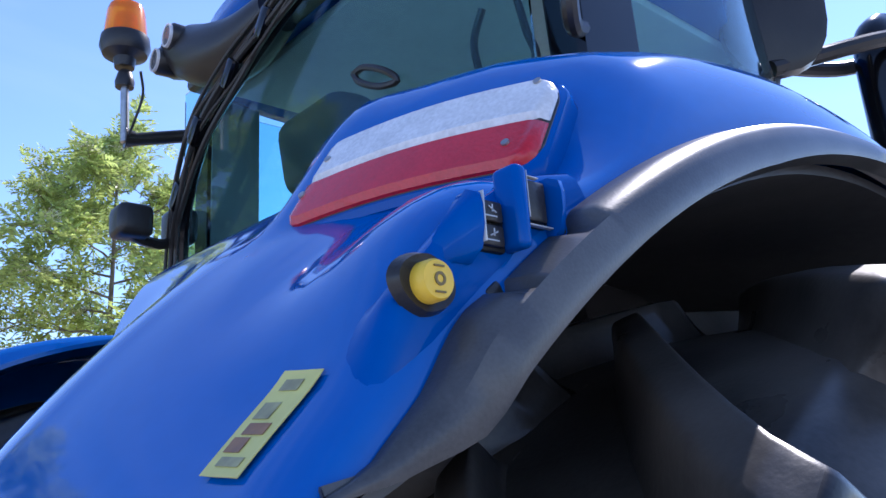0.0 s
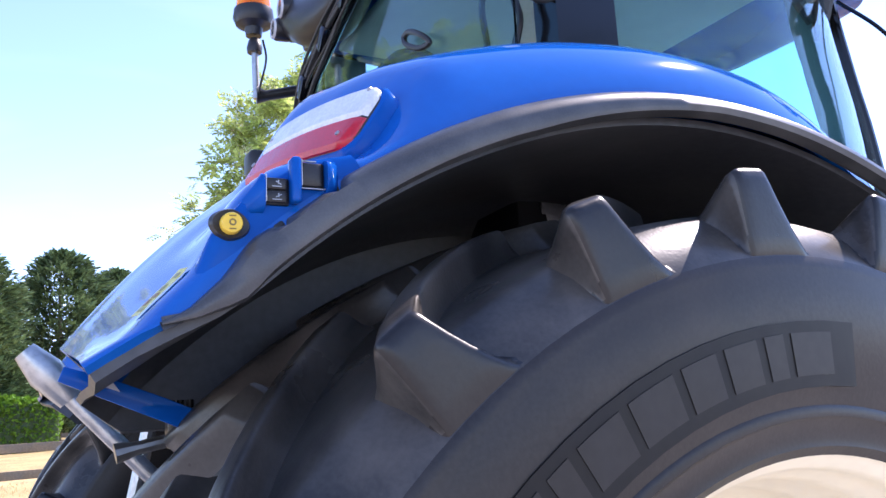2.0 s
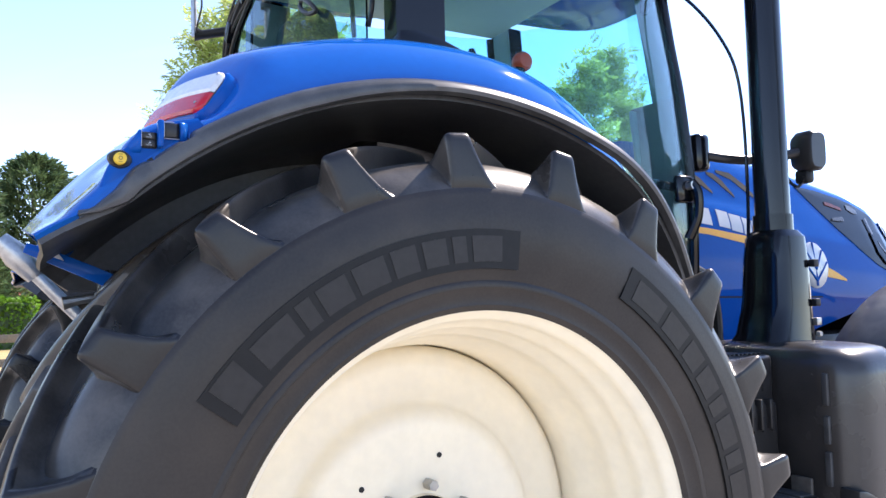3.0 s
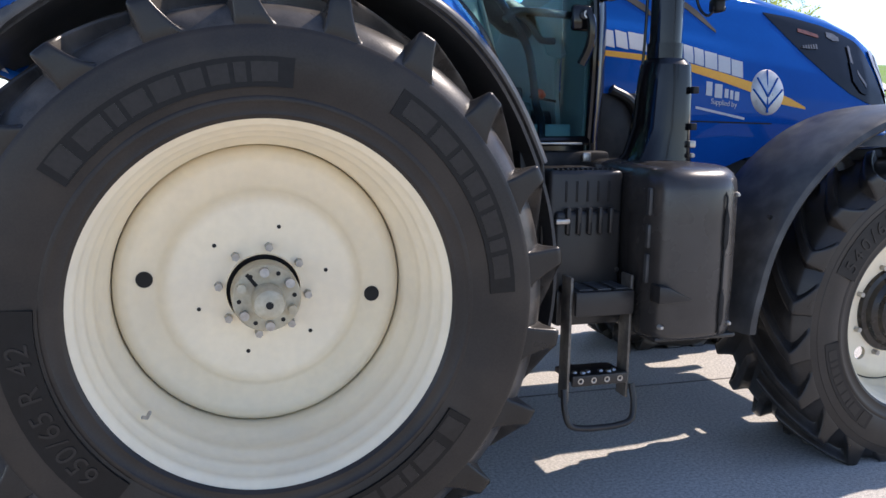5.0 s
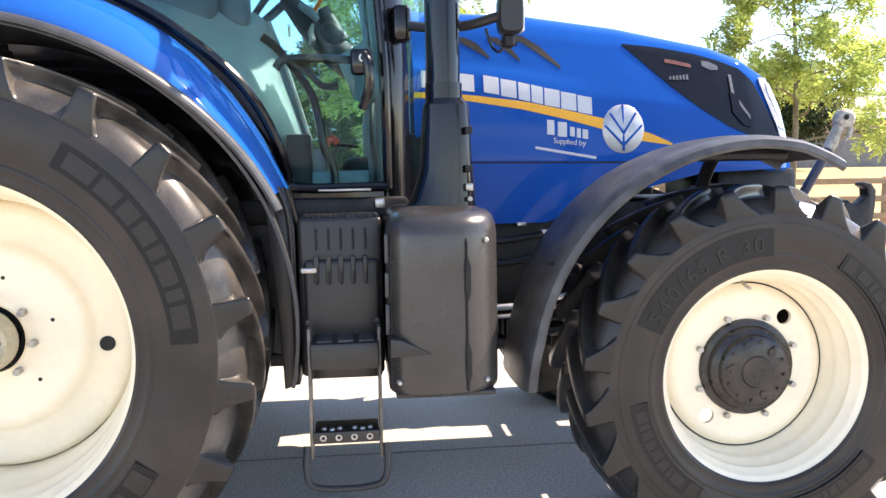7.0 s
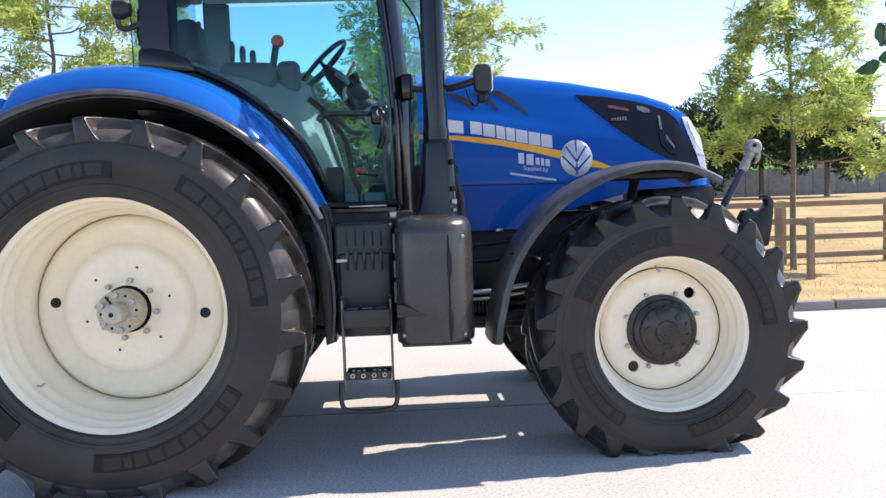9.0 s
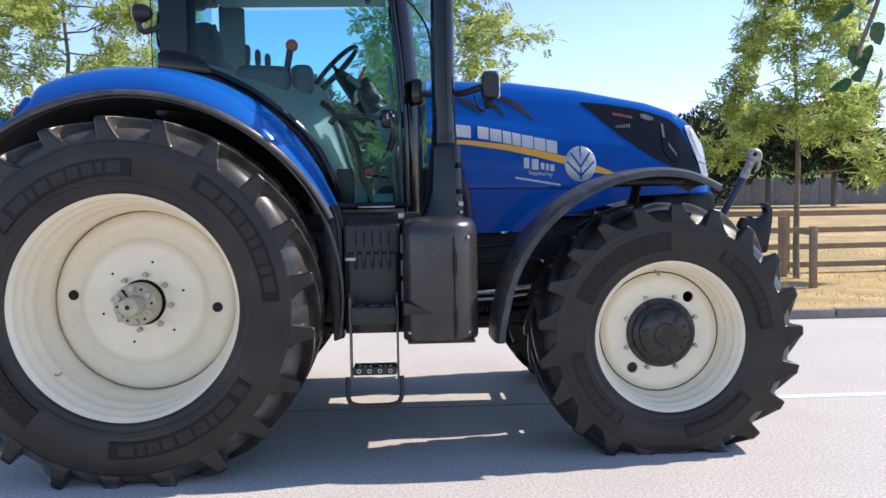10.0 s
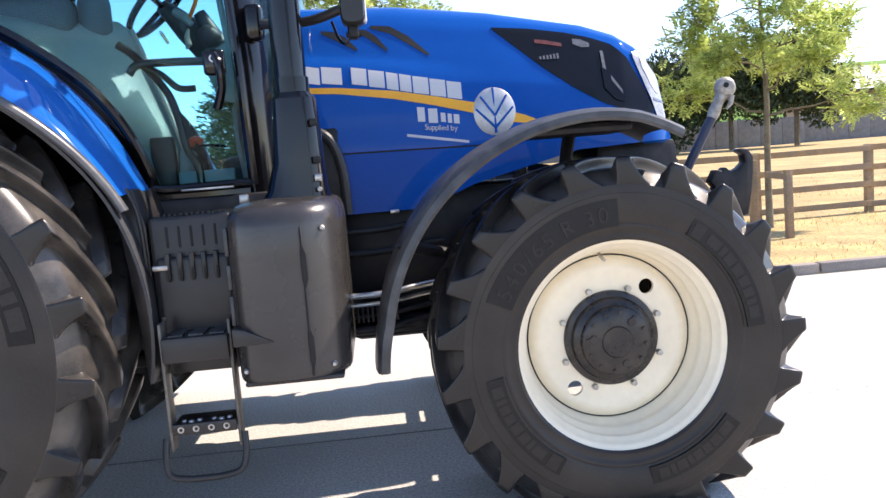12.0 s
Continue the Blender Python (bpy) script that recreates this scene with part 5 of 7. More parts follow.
ff = part("front_fender", front_fender_shell(), LIP, tractor, "dark grey plastic front mudguard", 40)
part("front_fender", mirrored(front_fender_shell()), LIP, tractor, "dark grey plastic front mudguard", 40)
part("fender_bracket", tube(bend([(2.03, -1.10, 1.09), (2.10, -0.95, 1.06), (2.35, -0.75, 0.98), (2.60, -0.72, 0.90)]), 0.025, 10), CHASSIS, ff)
part("fender_bracket", tube(bend([(2.75, -1.05, 1.545), (2.76, -0.85, 1.45), (2.76, -0.72, 1.2), (2.78, -0.70, 0.85)]), 0.028, 10), CHASSIS, ff)
part("fender_pad", box(2.55, 2.95, -1.15, -0.83, 1.47, 1.515, 0.02), CHASSIS, ff)
for x, y, z in ((1.99, -1.20, 1.10), (2.035, -1.10, 1.105), (1.985, -1.10, 1.03)):
    part("fender_bolt", rod((x + 0.01, y, z), (x - 0.008, y - 0.012, z + 0.004), 0.010, 0.008, 10), CHASSIS, ff)

# front linkage
fl = part("front_top_link", tube([(3.48, -0.27, 1.22), (3.52, -0.29, 1.31), (3.66, -0.30, 1.56)], [0.022, 0.024, 0.024], 14), material("dark_blue_paint", (0.02, 0.03, 0.06), 0.35), tractor, "dark raised front top link rod")
part("link_neck", tube([(3.640, -0.30, 1.525), (3.655, -0.30, 1.555), (3.675, -0.30, 1.60), (3.695, -0.30, 1.635)], [0.026, 0.031, 0.026, 0.030], 14), LINK_STEEL, fl, "worn steel neck of the link")
part("link_head", revolve([(0.0, -0.336), (0.030, -0.336), (0.044, -0.328), (0.052, -0.312), (0.052, -0.288), (0.044, -0.272), (0.030, -0.264), (0.0, -0.264)], 3.715, 1.672, n=28), LINK_STEEL, fl, "worn steel ball end")
part("link_eye", revolve([(0.0, -0.340), (0.013, -0.340), (0.016, -0.33), (0.0, -0.33)], 3.706, 1.682, n=16), DARK, fl)
part("link_claw", tube([(3.735, -0.33, 1.63), (3.728, -0.33, 1.59), (3.705, -0.33, 1.565)], [0.014, 0.012, 0.006], 10), LINK_STEEL, fl)
part("link_lever", tube([(3.60, -0.26, 1.42), (3.66, -0.24, 1.50), (3.71, -0.24, 1.60)], 0.006, 8), STEEL, fl)
for side in (-1, 1):
    y = YC + side * 0.46
    arm = part("front_lift_arm", tube([(3.15, y, 0.95), (3.42, y, 1.10), (3.60, y, 1.17)], [0.06, 0.055, 0.05], 10), HUB_BLACK, tractor, "black front lift arm")
    hk = [(3.50, 1.22), (3.53, 1.275), (3.56, 1.265), (3.575, 1.285), (3.60, 1.262), (3.64, 1.27), (3.672, 1.30), (3.668, 1.335), (3.640, 1.352), (3.650, 1.366), (3.69, 1.360), (3.714, 1.325), (3.712, 1.25), (3.70, 1.16), (3.68, 1.05), (3.62, 1.04), (3.58, 1.12)]
    part("front_hook", prism(hk, y - 0.035, y + 0.035, 0.008), CHASSIS, arm, "black quick-hitch hook")

# ---- tractor: cab ----
cab = part("cab_floor", box(0.05, 1.50, YC - 0.70, YC + 0.70, 1.24, 1.345, 0.02), CHASSIS, tractor, "black cab base")


def side_y(z, side=-1, x=0.5):
    """How far the cab's side stands from the bonnet's middle; it bows inwards to the front, and the far side stands closer."""
    flat = lerp([(1.30, 0.685), (1.40, 0.70), (1.55, 0.755), (1.75, 0.815), (2.0, 0.855), (2.3, 0.870), (2.86, 0.850)], z)
    bow = lerp([(1.30, 0.03), (1.55, 0.09), (2.0, 0.180), (2.65, 0.270), (2.86, 0.29)], z) * (max(0.0, x - 0.60) / 0.80) ** 2
    return flat - bow if side < 0 else 0.80 * flat - 0.45 * bow


SILL = [(0.12, 2.184), (0.20, 2.180), (0.342, 2.154), (0.45, 2.108), (0.566, 2.046), (0.69, 1.960), (0.806, 1.860), (0.88, 1.775), (0.94, 1.674), (0.985, 1.56), (1.012, 1.456), (1.035, 1.400), (1.41, 1.400)]


def door_front(z):
    return lerp([(1.40, 1.41), (1.90, 1.405), (2.47, 1.36), (2.86, 1.32)], z)


def side_glass(side, inset=0.0):
    rows = []
    for i in range(61):
        u = i / 60
        x = 0.12 + (1.41 - 0.12) * u
        z0 = lerp(SILL, x)
        row = []
        for j in range(15):
            z = z0 + (2.86 - z0) * j / 14
            xx = min(x, door_front(z))
            row.append((xx, YC + side * (side_y(z, side, xx) - inset), z))
        rows.append(row)
    return thick(sheet(rows), 0.005)


def line_on_side(pts, side, out=0.004):
    return [(x, YC + side * (side_y(z, side, x) + out), z) for x, z in pts]


for side in (-1, 1):
    g = part("side_window", side_glass(side), GLASS, tractor, "tinted curved cab side glass", 60)
    g.visible_shadow = False
    seal = line_on_side([(x, z - 0.012) for x, z in SILL], side)
    part("window_seal", tube(bend(seal, 4), 0.021, 10), FRAME, g, "black glass frame")
    part("door_frame", tube(bend(line_on_side([(1.418, 1.38), (1.415, 1.65), (1.41, 1.90), (1.385, 2.25), (1.36, 2.47), (1.325, 2.86)], side), 4), 0.020, 10), FRAME, g, "black door frame edge")
    rows, trim = [], []
    for z in (1.24, 1.40, 1.65, 1.90, 2.2, 2.47, 2.70, 2.88):
        x = door_front(z) + 0.012
        h = side_y(z, side, x)
        rows.append([(x + dx, YC + side * (h + dh), z) for dx, dh in ((0.0, 0.002), (0.030, -0.008), (0.070, -0.045), (0.098, -0.090), (0.090, -0.135), (0.012, -0.140), (0.0, -0.02))])
        trim.append([(x + dx, YC + side * (h + dh), z) for dx, dh in ((-0.002, -0.022), (0.002, -0.08), (0.008, -0.142))])
    post = part("front_pillar", tidy(sheet(rows, closed=True, caps=True)), FRAME, tractor, "black front cab pillar", 50)
    part("pillar_trim", thick(sheet(trim), 0.006), TEAL, post, "grey inner pillar lining", 50)
    rows = []
    for z in (2.00, 2.20, 2.5, 2.88):
        x, y = 0.125, YC + side * (side_y(z, side) - 0.008)
        rows.append([(x - 0.06, y + side * 0.010, z), (x + 0.095, y + side * 0.018, z), (x + 0.095, y - side * 0.05, z), (x - 0.06, y - side * 0.07, z)])
    rear_post = part("rear_pillar", tidy(sheet(rows, closed=True, caps=True)), FRAME, tractor, "black rear cab pillar", 50)
    part("post_lining", thick(sheet([[(0.075 + 0.175 * u, YC + side * (side_y(z, side) - 0.085 + 0.02 * u), z) for u in (0, 0.5, 1)] for z in (2.05, 2.3, 2.6, 2.86)]), 0.006), PALE_TRIM if side > 0 else TRIM_DARK, rear_post, "inner lining of the post", 50)
    part("pillar_foot", prism([(0.055, 2.145), (0.36, 2.125), (0.335, 2.175), (0.315, 2.205), (0.25, 2.228), (0.20, 2.245), (0.12, 2.26), (0.06, 2.25)], YC + side * side_y(2.15, side) - 0.035, YC + side * side_y(2.15, side) + 0.035, 0.012), FRAME, rear_post, "black moulded corner under the rear side glass")
    part("side_wall", thick(sheet([[(x, YC + side * (side_y(z, side, x) - 0.01), z) for z in (1.24, 0.5 * (1.24 + lerp(SILL, x)), lerp(SILL, x) - 0.01)] for x in [0.02 + 0.06 * i for i in range(24)]]), 0.03), FRAME, tractor, "black lower cab side", 40)

rows = []
for i in range(21):
    u = -1 + i / 10
    rows.append([(x0 + 0.20 * (1 - u * u), YC + u * hw, z) for x0, hw, z in ((1.50, 0.56, 1.45), (1.495, 0.585, 1.75), (1.475, 0.59, 2.1), (1.45, 0.54, 2.5), (1.41, 0.47, 2.88))])
ws = part("windscreen", thick(sheet(rows), 0.005), GLASS, tractor, "large curved windscreen", 60)
ws.visible_shadow = False
rw = part("rear_window", box(0.0, 0.006, YC - 0.80, YC + 0.64, 2.02, 2.87, 0), GLASS, tractor, "rear cab window", 0)
rw.visible_shadow = False
part("rear_sill", box(-0.04, 0.05, YC - 0.82, YC + 0.66, 1.30, 2.03, 0.02), FRAME, tractor, "black cab rear wall")
part("window_handle", tube(bend([(-0.02, -0.375, 2.525), (-0.03, -0.43, 2.515), (-0.03, -0.50, 2.475), (-0.02, -0.525, 2.445), (-0.03, -0.48, 2.447), (-0.03, -0.41, 2.487), (-0.02, -0.375, 2.525)], 4), 0.008, 8), BLACK, rw, "oval black handle on the rear window")

# Front overhang, out of view, is lengthened to keep sun off the cab trim.
roof_rows = []
for z, g in ((2.87, 0.90), (2.89, 0.985), (2.96, 1.0), (3.04, 0.985), (3.09, 0.90), (3.115, 0.70), (3.125, 0.2)):
    ring = []
    for k in range(72):
        a = 2 * math.pi * k / 72
        x = 0.90 + 0.94 * g * math.copysign(abs(math.cos(a)) ** 0.35, math.cos(a))
        ring.append((x, YC - 0.09 + 0.80 * g * (1 - 0.40 * smoothstep(0.45, 1.40, x)) * math.copysign(abs(math.sin(a)) ** 0.35, math.sin(a)), z))
    roof_rows.append(ring)
roof = part("roof", tidy(sheet(roof_rows, closed=True, caps=True)), BLUE, tractor, "blue cab roof", 50)
part("roof_lining", box(0.10, 1.30, YC - 0.58, YC + 0.52, 2.84, 2.875, 0.015), HEADLINER, roof, "light grey cab headliner")
part("roof_valance", box(-0.02, 0.07, YC - 0.80, YC + 0.60, 2.855, 2.90, 0.02), BLACK, roof, "black rear roof underside")
for y, z in ((0.46, 2.905), (0.37, 2.945), (-0.62, 2.945), (-0.70, 2.905)):
    wl = part("work_lamp", revolve([(0.0, -0.03), (0.036, -0.03), (0.042, -0.02), (0.041, 0.02), (0.03, 0.07), (0.0, 0.075)], n=24), BLACK, roof, "round rear work lamp")
    wl.matrix_basis = pose(-0.11, y, z, 0, 0, -93)
    part("lamp_glass", revolve([(0.0, -0.034), (0.030, -0.034), (0.032, -0.029), (0.0, -0.029)], n=24), LENS_SMOKE, roof, "grey lamp glass").matrix_basis = pose(-0.11, y, z, 0, 0, -93)
    part("lamp_ring", revolve([(0.030, -0.036), (0.036, -0.036), (0.037, -0.028), (0.030, -0.028)], n=24, closed=True), LENS_WHITE, roof).matrix_basis = pose(-0.11, y, z, 0, 0, -93)
# moulded black corner under the roof, holding the lamps, and the curved edge of the rear glass
part("lamp_housing", tube(bend([(-0.055, 0.52, 2.95), (-0.05, 0.42, 2.935), (-0.03, 0.30, 2.88), (-0.01, 0.14, 2.85), (0.0, -0.02, 2.875)], 5), [0.045 + 0.050 * math.sin(math.pi * (k + 2) / 25) for k in range(21)], 16), BLACK, roof, "black moulded lamp housing under the roof corner", 60)
EDGE_LINE = [(-0.02, -0.22, 2.87), (-0.035, -0.06, 2.80), (-0.05, 0.10, 2.72), (-0.07, 0.26, 2.61), (-0.06, 0.40, 2.46), (-0.04, 0.48, 2.32), (-0.03, 0.51, 2.05)]
part("glass_corner", tube(bend(EDGE_LINE, 5), 0.020, 10), FRAME, rw, "black curved edge of the rear glass")
# cables loosely tied along that edge
for k in range(6):
    wob = [0.012 * math.sin(2.1 * k + 1.7 * i) for i in range(7)]
    part("cab_cable", tube(bend([(x - 0.024 - 0.004 * (k % 3), y + 0.030 * (k - 2.5) / 2.5 + wob[i], z + 0.040 * (k - 2.5) / 2.5 * (i < 5) + wob[i]) for i, (x, y, z) in enumerate(EDGE_LINE)], 6), 0.0055 if k % 2 else 0.008, 8), BLACK, tractor, "black cable along the rear glass edge")
for k in range(4):
    x, y, z = EDGE_LINE[1 + k]
    part("cable_tie", box(x - 0.045, x + 0.0, y - 0.022, y + 0.022, z - 0.045, z + 0.040, 0.010, turn=Matrix.Rotation(radians(40), 3, "X")), FRAME, tractor, "black cable clip")
for pts in ([(0.03, -0.74, 2.52), (0.03, -0.71, 2.46), (0.03, -0.72, 2.38), (0.03, -0.73, 2.30)], [(0.03, -0.83, 2.50), (0.03, -0.845, 2.42), (0.03, -0.86, 2.36), (0.03, -0.83, 2.30)]):
    part("hanging_cable", tube(bend(pts), 0.008, 8), BLACK, tractor, "dark cable hanging behind the rear glass")
part("rear_camera", box(-0.06, 0.03, 0.50, 0.60, 2.36, 2.47, 0.022, 3), BLACK, tractor, "black rear work lamp on a bracket")
part("rear_lamp", box(-0.25, -0.15, 0.40, 0.50, 2.33, 2.425, 0.022, 3), BLACK, tractor, "black lamp on an arm")
part("rear_lamp_arm", tube(bend([(-0.03, 0.50, 2.40), (-0.08, 0.50, 2.345), (-0.15, 0.47, 2.335), (-0.20, 0.45, 2.345)]), 0.016, 8), BLACK, tractor, "black lamp arm")
# flashing beacon
beacon = part("beacon_arm", tube([(0.03, 0.56, 2.735), (-0.13, 0.615, 2.705), (-0.165, 0.622, 2.705)], [0.021, 0.021, 0.034], 14), BLACK, tractor, "black arm holding the beacon")
part("beacon_pole", rod((-0.165, 0.622, 2.69), (-0.167, 0.635, 2.92), 0.013, 0.013, 14), STEEL, beacon, "shiny metal pole")
part("beacon_clamp", revolve([(0.013, -0.02), (0.028, -0.02), (0.03, 0.0), (0.022, 0.03), (0.013, 0.04)], n=16, closed=True), BLACK, beacon).matrix_basis = pose(-0.167, 0.635, 2.90, 90)
part("beacon_base", revolve([(0.0, 0.05), (0.03, 0.05), (0.035, 0.02), (0.068, 0.005), (0.078, -0.02), (0.074, -0.055), (0.0, -0.06)], n=32), BLACK, beacon, "black rubber beacon base").matrix_basis = pose(-0.168, 0.64, 3.00, -90, 0, 0)
part("beacon_lens", revolve([(0.0, -0.175), (0.035, -0.175), (0.052, -0.168), (0.058, -0.15), (0.068, -0.05), (0.0, -0.05)], n=32), AMBER, beacon, "orange beacon lens").matrix_basis = pose(-0.168, 0.64, 3.00, -90, 0, 0)
part("beacon_bulb", revolve([(0.0, -0.14), (0.02, -0.13), (0.025, -0.07), (0.0, -0.06)], n=16), ORANGE, beacon).matrix_basis = pose(-0.168, 0.64, 3.00, -90, 0, 0)
part("beacon_cable", tube(bend([(-0.165, 0.60, 2.70), (-0.17, 0.54, 2.72), (-0.16, 0.50, 2.80), (-0.18, 0.47, 2.86)]), 0.004, 6), BLACK, beacon)

# door handle, mirrors
handle = part("door_handle", box(1.275, 1.365, YC - 0.745, YC - 0.705, 1.835, 1.94, 0.018, 3), FRAME, tractor, "black door handle plate")
part("handle_grip", tube(bend([(1.325, YC - 0.755, 1.915), (1.345, YC - 0.77, 1.87), (1.345, YC - 0.765, 1.78), (1.318, YC - 0.745, 1.70)]), 0.019, 10), FRAME, handle, "black pull grip")
part("handle_lock", revolve([(0.010, -0.853), (0.016, -0.853), (0.017, -0.82), (0.010, -0.82)], 1.325, 1.898, n=20, closed=True), STEEL, handle, "steel ring of the door lock")
part("inner_bar", tube(bend([(0.98, YC - 0.74, 1.86), (1.02, YC - 0.74, 1.895), (1.15, YC - 0.73, 1.90), (1.30, YC - 0.69, 1.90)]), 0.017, 10), FRAME, handle, "black inner door bar")
part("inner_brace", tube(bend([(1.04, YC - 0.73, 1.888), (1.10, YC - 0.71, 1.855), (1.15, YC - 0.69, 1.805), (1.18, YC - 0.68, 1.795), (1.225, YC - 0.68, 1.795)]), 0.014, 8), FRAME, handle)
part("door_strut", tube(bend([(0.925, YC - 0.66, 1.995), (0.977, YC - 0.66, 1.955), (1.045, YC - 0.66, 1.872), (1.113, YC - 0.66, 1.769), (1.143, YC - 0.66, 1.649), (1.152, YC - 0.66, 1.586), (1.165, YC - 0.655, 1.532), (1.195, YC - 0.64, 1.47), (1.20, YC - 0.64, 1.365)]), 0.017, 8), FRAME, tractor, "black curved grab rail inside the door")
part("door_hinge", box(1.45, 1.525, YC - 0.685, YC - 0.61, 1.975, 2.125, 0.022, 3), FRAME, tractor, "black door hinge")
part("door_hinge", box(1.36, 1.40, YC - 0.72, YC - 0.70, 1.30, 1.34, 0.006), STEEL, tractor)
mirror = part("side_lamp_arm", tube(bend([(1.50, -0.73, 2.045), (1.60, -0.79, 2.025), (1.74, -0.84, 2.025), (1.86, -0.90, 2.05)]), 0.020, 10), BLACK, tractor, "black arm of the front work lamp")
rows = []
for y, k in ((-0.965, 0.86), (-0.95, 1.0), (-0.89, 1.0), (-0.865, 0.80)):
    rows.append([(1.902 + 0.050 * k * math.copysign(abs(math.cos(a)) ** 0.5, math.cos(a)), y, 2.055 + 0.080 * k * math.copysign(abs(math.sin(a)) ** 0.5, math.sin(a))) for a in [2 * math.pi * i / 24 for i in range(24)]])
part("lamp_head", tidy(sheet(rows, closed=True, caps=True)), BLACK, mirror, "rounded black lamp housing", 50)
part("lamp_face", box(1.936, 1.957, -0.945, -0.88, 1.985, 2.125, 0.01), LENS_WHITE, mirror, "clear lamp face")
part("lamp_foot", box(1.876, 1.922, -0.930, -0.865, 1.928, 1.984, 0.014, 3), TRIM_DARK, mirror, "dark swivel foot under the lamp")
part("lamp_bolt", rod((1.868, -0.905, 1.945), (1.930, -0.905, 1.945), 0.011, 0.011, 10), CHASSIS, mirror)
part("lamp_lead", tube(bend([(1.885, -0.90, 1.935), (1.860, -0.89, 1.915), (1.835, -0.87, 1.945), (1.815, -0.86, 2.01)]), 0.006, 8), FRAME, mirror, "short black lamp lead")
big = part("mirror_arm", tube(bend([(1.20, -0.79, 2.72), (1.36, -0.89, 2.775), (1.53, -1.01, 2.825), (1.76, -1.09, 2.87), (1.80, -0.80, 2.90), (1.50, -0.62, 2.90)]), 0.026, 10), BLACK, tractor, "black folded mirror arm")
rows = []
turn = Matrix.Translation((1.24, -0.80, 2.93)) @ Matrix.Rotation(radians(38), 4, "Z")
for x, k in ((-0.035, 0.86), (-0.025, 1.0), (0.02, 1.0), (0.06, 0.7)):
    rows.append([turn @ Vector((x, 0.155 * k * math.copysign(abs(math.cos(a)) ** 0.8, math.cos(a)), 0.225 * k * math.copysign(abs(math.sin(a)) ** 0.8, math.sin(a)))) for a in [2 * math.pi * i / 24 for i in range(24)]])
part("mirror_shell", tidy(sheet(rows, closed=True, caps=True)), BLACK, big, "black mirror shell", 50)
part("mirror_neck", tube([(1.21, -0.745, 2.56), (1.22, -0.755, 2.64), (1.25, -0.78, 2.78)], [0.014, 0.03, 0.03], 10), BLACK, big)
part("mirror_latch", tube([(1.20, -0.735, 2.62), (1.16, -0.73, 2.68), (1.13, -0.72, 2.73)], [0.014, 0.018, 0.016], 8), BLACK, big)
lamp_post = part("rear_lamp_bracket", tube(bend([(0.08, -0.93, 2.40), (0.00, -0.97, 2.36), (-0.03, -0.99, 2.39), (-0.01, -0.99, 2.46)]), 0.016, 10), BLACK, tractor, "black work lamp bracket")
part("rear_work_lamp", revolve([(0.0, -0.03), (0.045, -0.03), (0.052, -0.02), (0.050, 0.02), (0.03, 0.06), (0.0, 0.065)], n=24), BLACK, lamp_post, "round work lamp on the rear pillar").matrix_basis = pose(-0.02, -0.99, 2.455, 0, 0, -90)
part("lamp_glass", revolve([(0.0, -0.034), (0.042, -0.034), (0.044, -0.029), (0.0, -0.029)], n=24), LENS_WHITE, lamp_post, "clear lamp glass").matrix_basis = pose(-0.02, -0.99, 2.455, 0, 0, -90)
# cab interior
seat = part("seat_base", box(0.42, 0.86, YC - 0.24, YC + 0.24, 1.50, 1.72, 0.04), TRIM_DARK, tractor, "driver's seat suspension")
part("seat_cushion", box(0.38, 0.92, YC - 0.27, YC + 0.27, 1.72, 1.86, 0.05, 4), SEAT, seat, "dark cloth seat cushion")
part("seat_backrest", box(0.17, 0.30, YC - 0.26, YC + 0.24, 1.82, 2.38, 0.05, 4, turn=Matrix.Rotation(radians(-12), 3, "Y")), SEAT, seat, "dark cloth backrest")
part("headrest", box(0.03, 0.20, YC - 0.15, YC + 0.15, 2.37, 2.595, 0.06, 4, turn=Matrix.Rotation(radians(-8), 3, "Y")), SEAT, seat, "dark cloth headrest")
console = part("right_console", box(0.42, 0.80, YC - 0.50, YC - 0.38, 1.85, 2.10, 0.04, 3), TRIM_DARK, tractor, "grey armrest console")
part("armrest_pad", box(0.73, 0.865, YC - 0.54, YC - 0.44, 2.05, 2.245, 0.06, 4), TRIM_SLATE, console, "dark armrest pad")
part("console_hump", box(0.42, 0.735, YC - 0.64, YC - 0.44, 2.06, 2.225, 0.05, 4, turn=Matrix.Rotation(radians(2), 3, "Y")), TRIM_SLATE, console, "slate armrest moulding under the levers")
for x, h in ((0.488, 0.255), (0.548, 0.228), (0.605, 0.205)):
    part("lever", tube(bend([(x, YC - 0.58, 2.08), (x + 0.004, YC - 0.58, 2.08 + h * 0.6)]), 0.006, 8), FRAME, console)
    part("lever_knob", tube([(x + 0.004, YC - 0.58, 2.08 + h * 0.55), (x + 0.004, YC - 0.58, 2.08 + h * 0.75), (x + 0.004, YC - 0.58, 2.08 + h * 0.95), (x + 0.004, YC - 0.58, 2.08 + h * 1.05)], [0.010, 0.018, 0.019, 0.010], 12), FRAME, console, "dark lever knob")
part("red_lever", tube(bend([(0.705, YC - 0.52, 2.10), (0.715, YC - 0.52, 2.22), (0.735, YC - 0.52, 2.33)]), 0.020, 10), FRAME, console)
part("red_knob", revolve([(0.0, -0.030), (0.026, -0.026), (0.036, -0.012), (0.037, 0.006), (0.028, 0.028), (0.0, 0.035)], n=24), RED, console, "red hand throttle knob").matrix_basis = pose(0.745, YC - 0.52, 2.354)
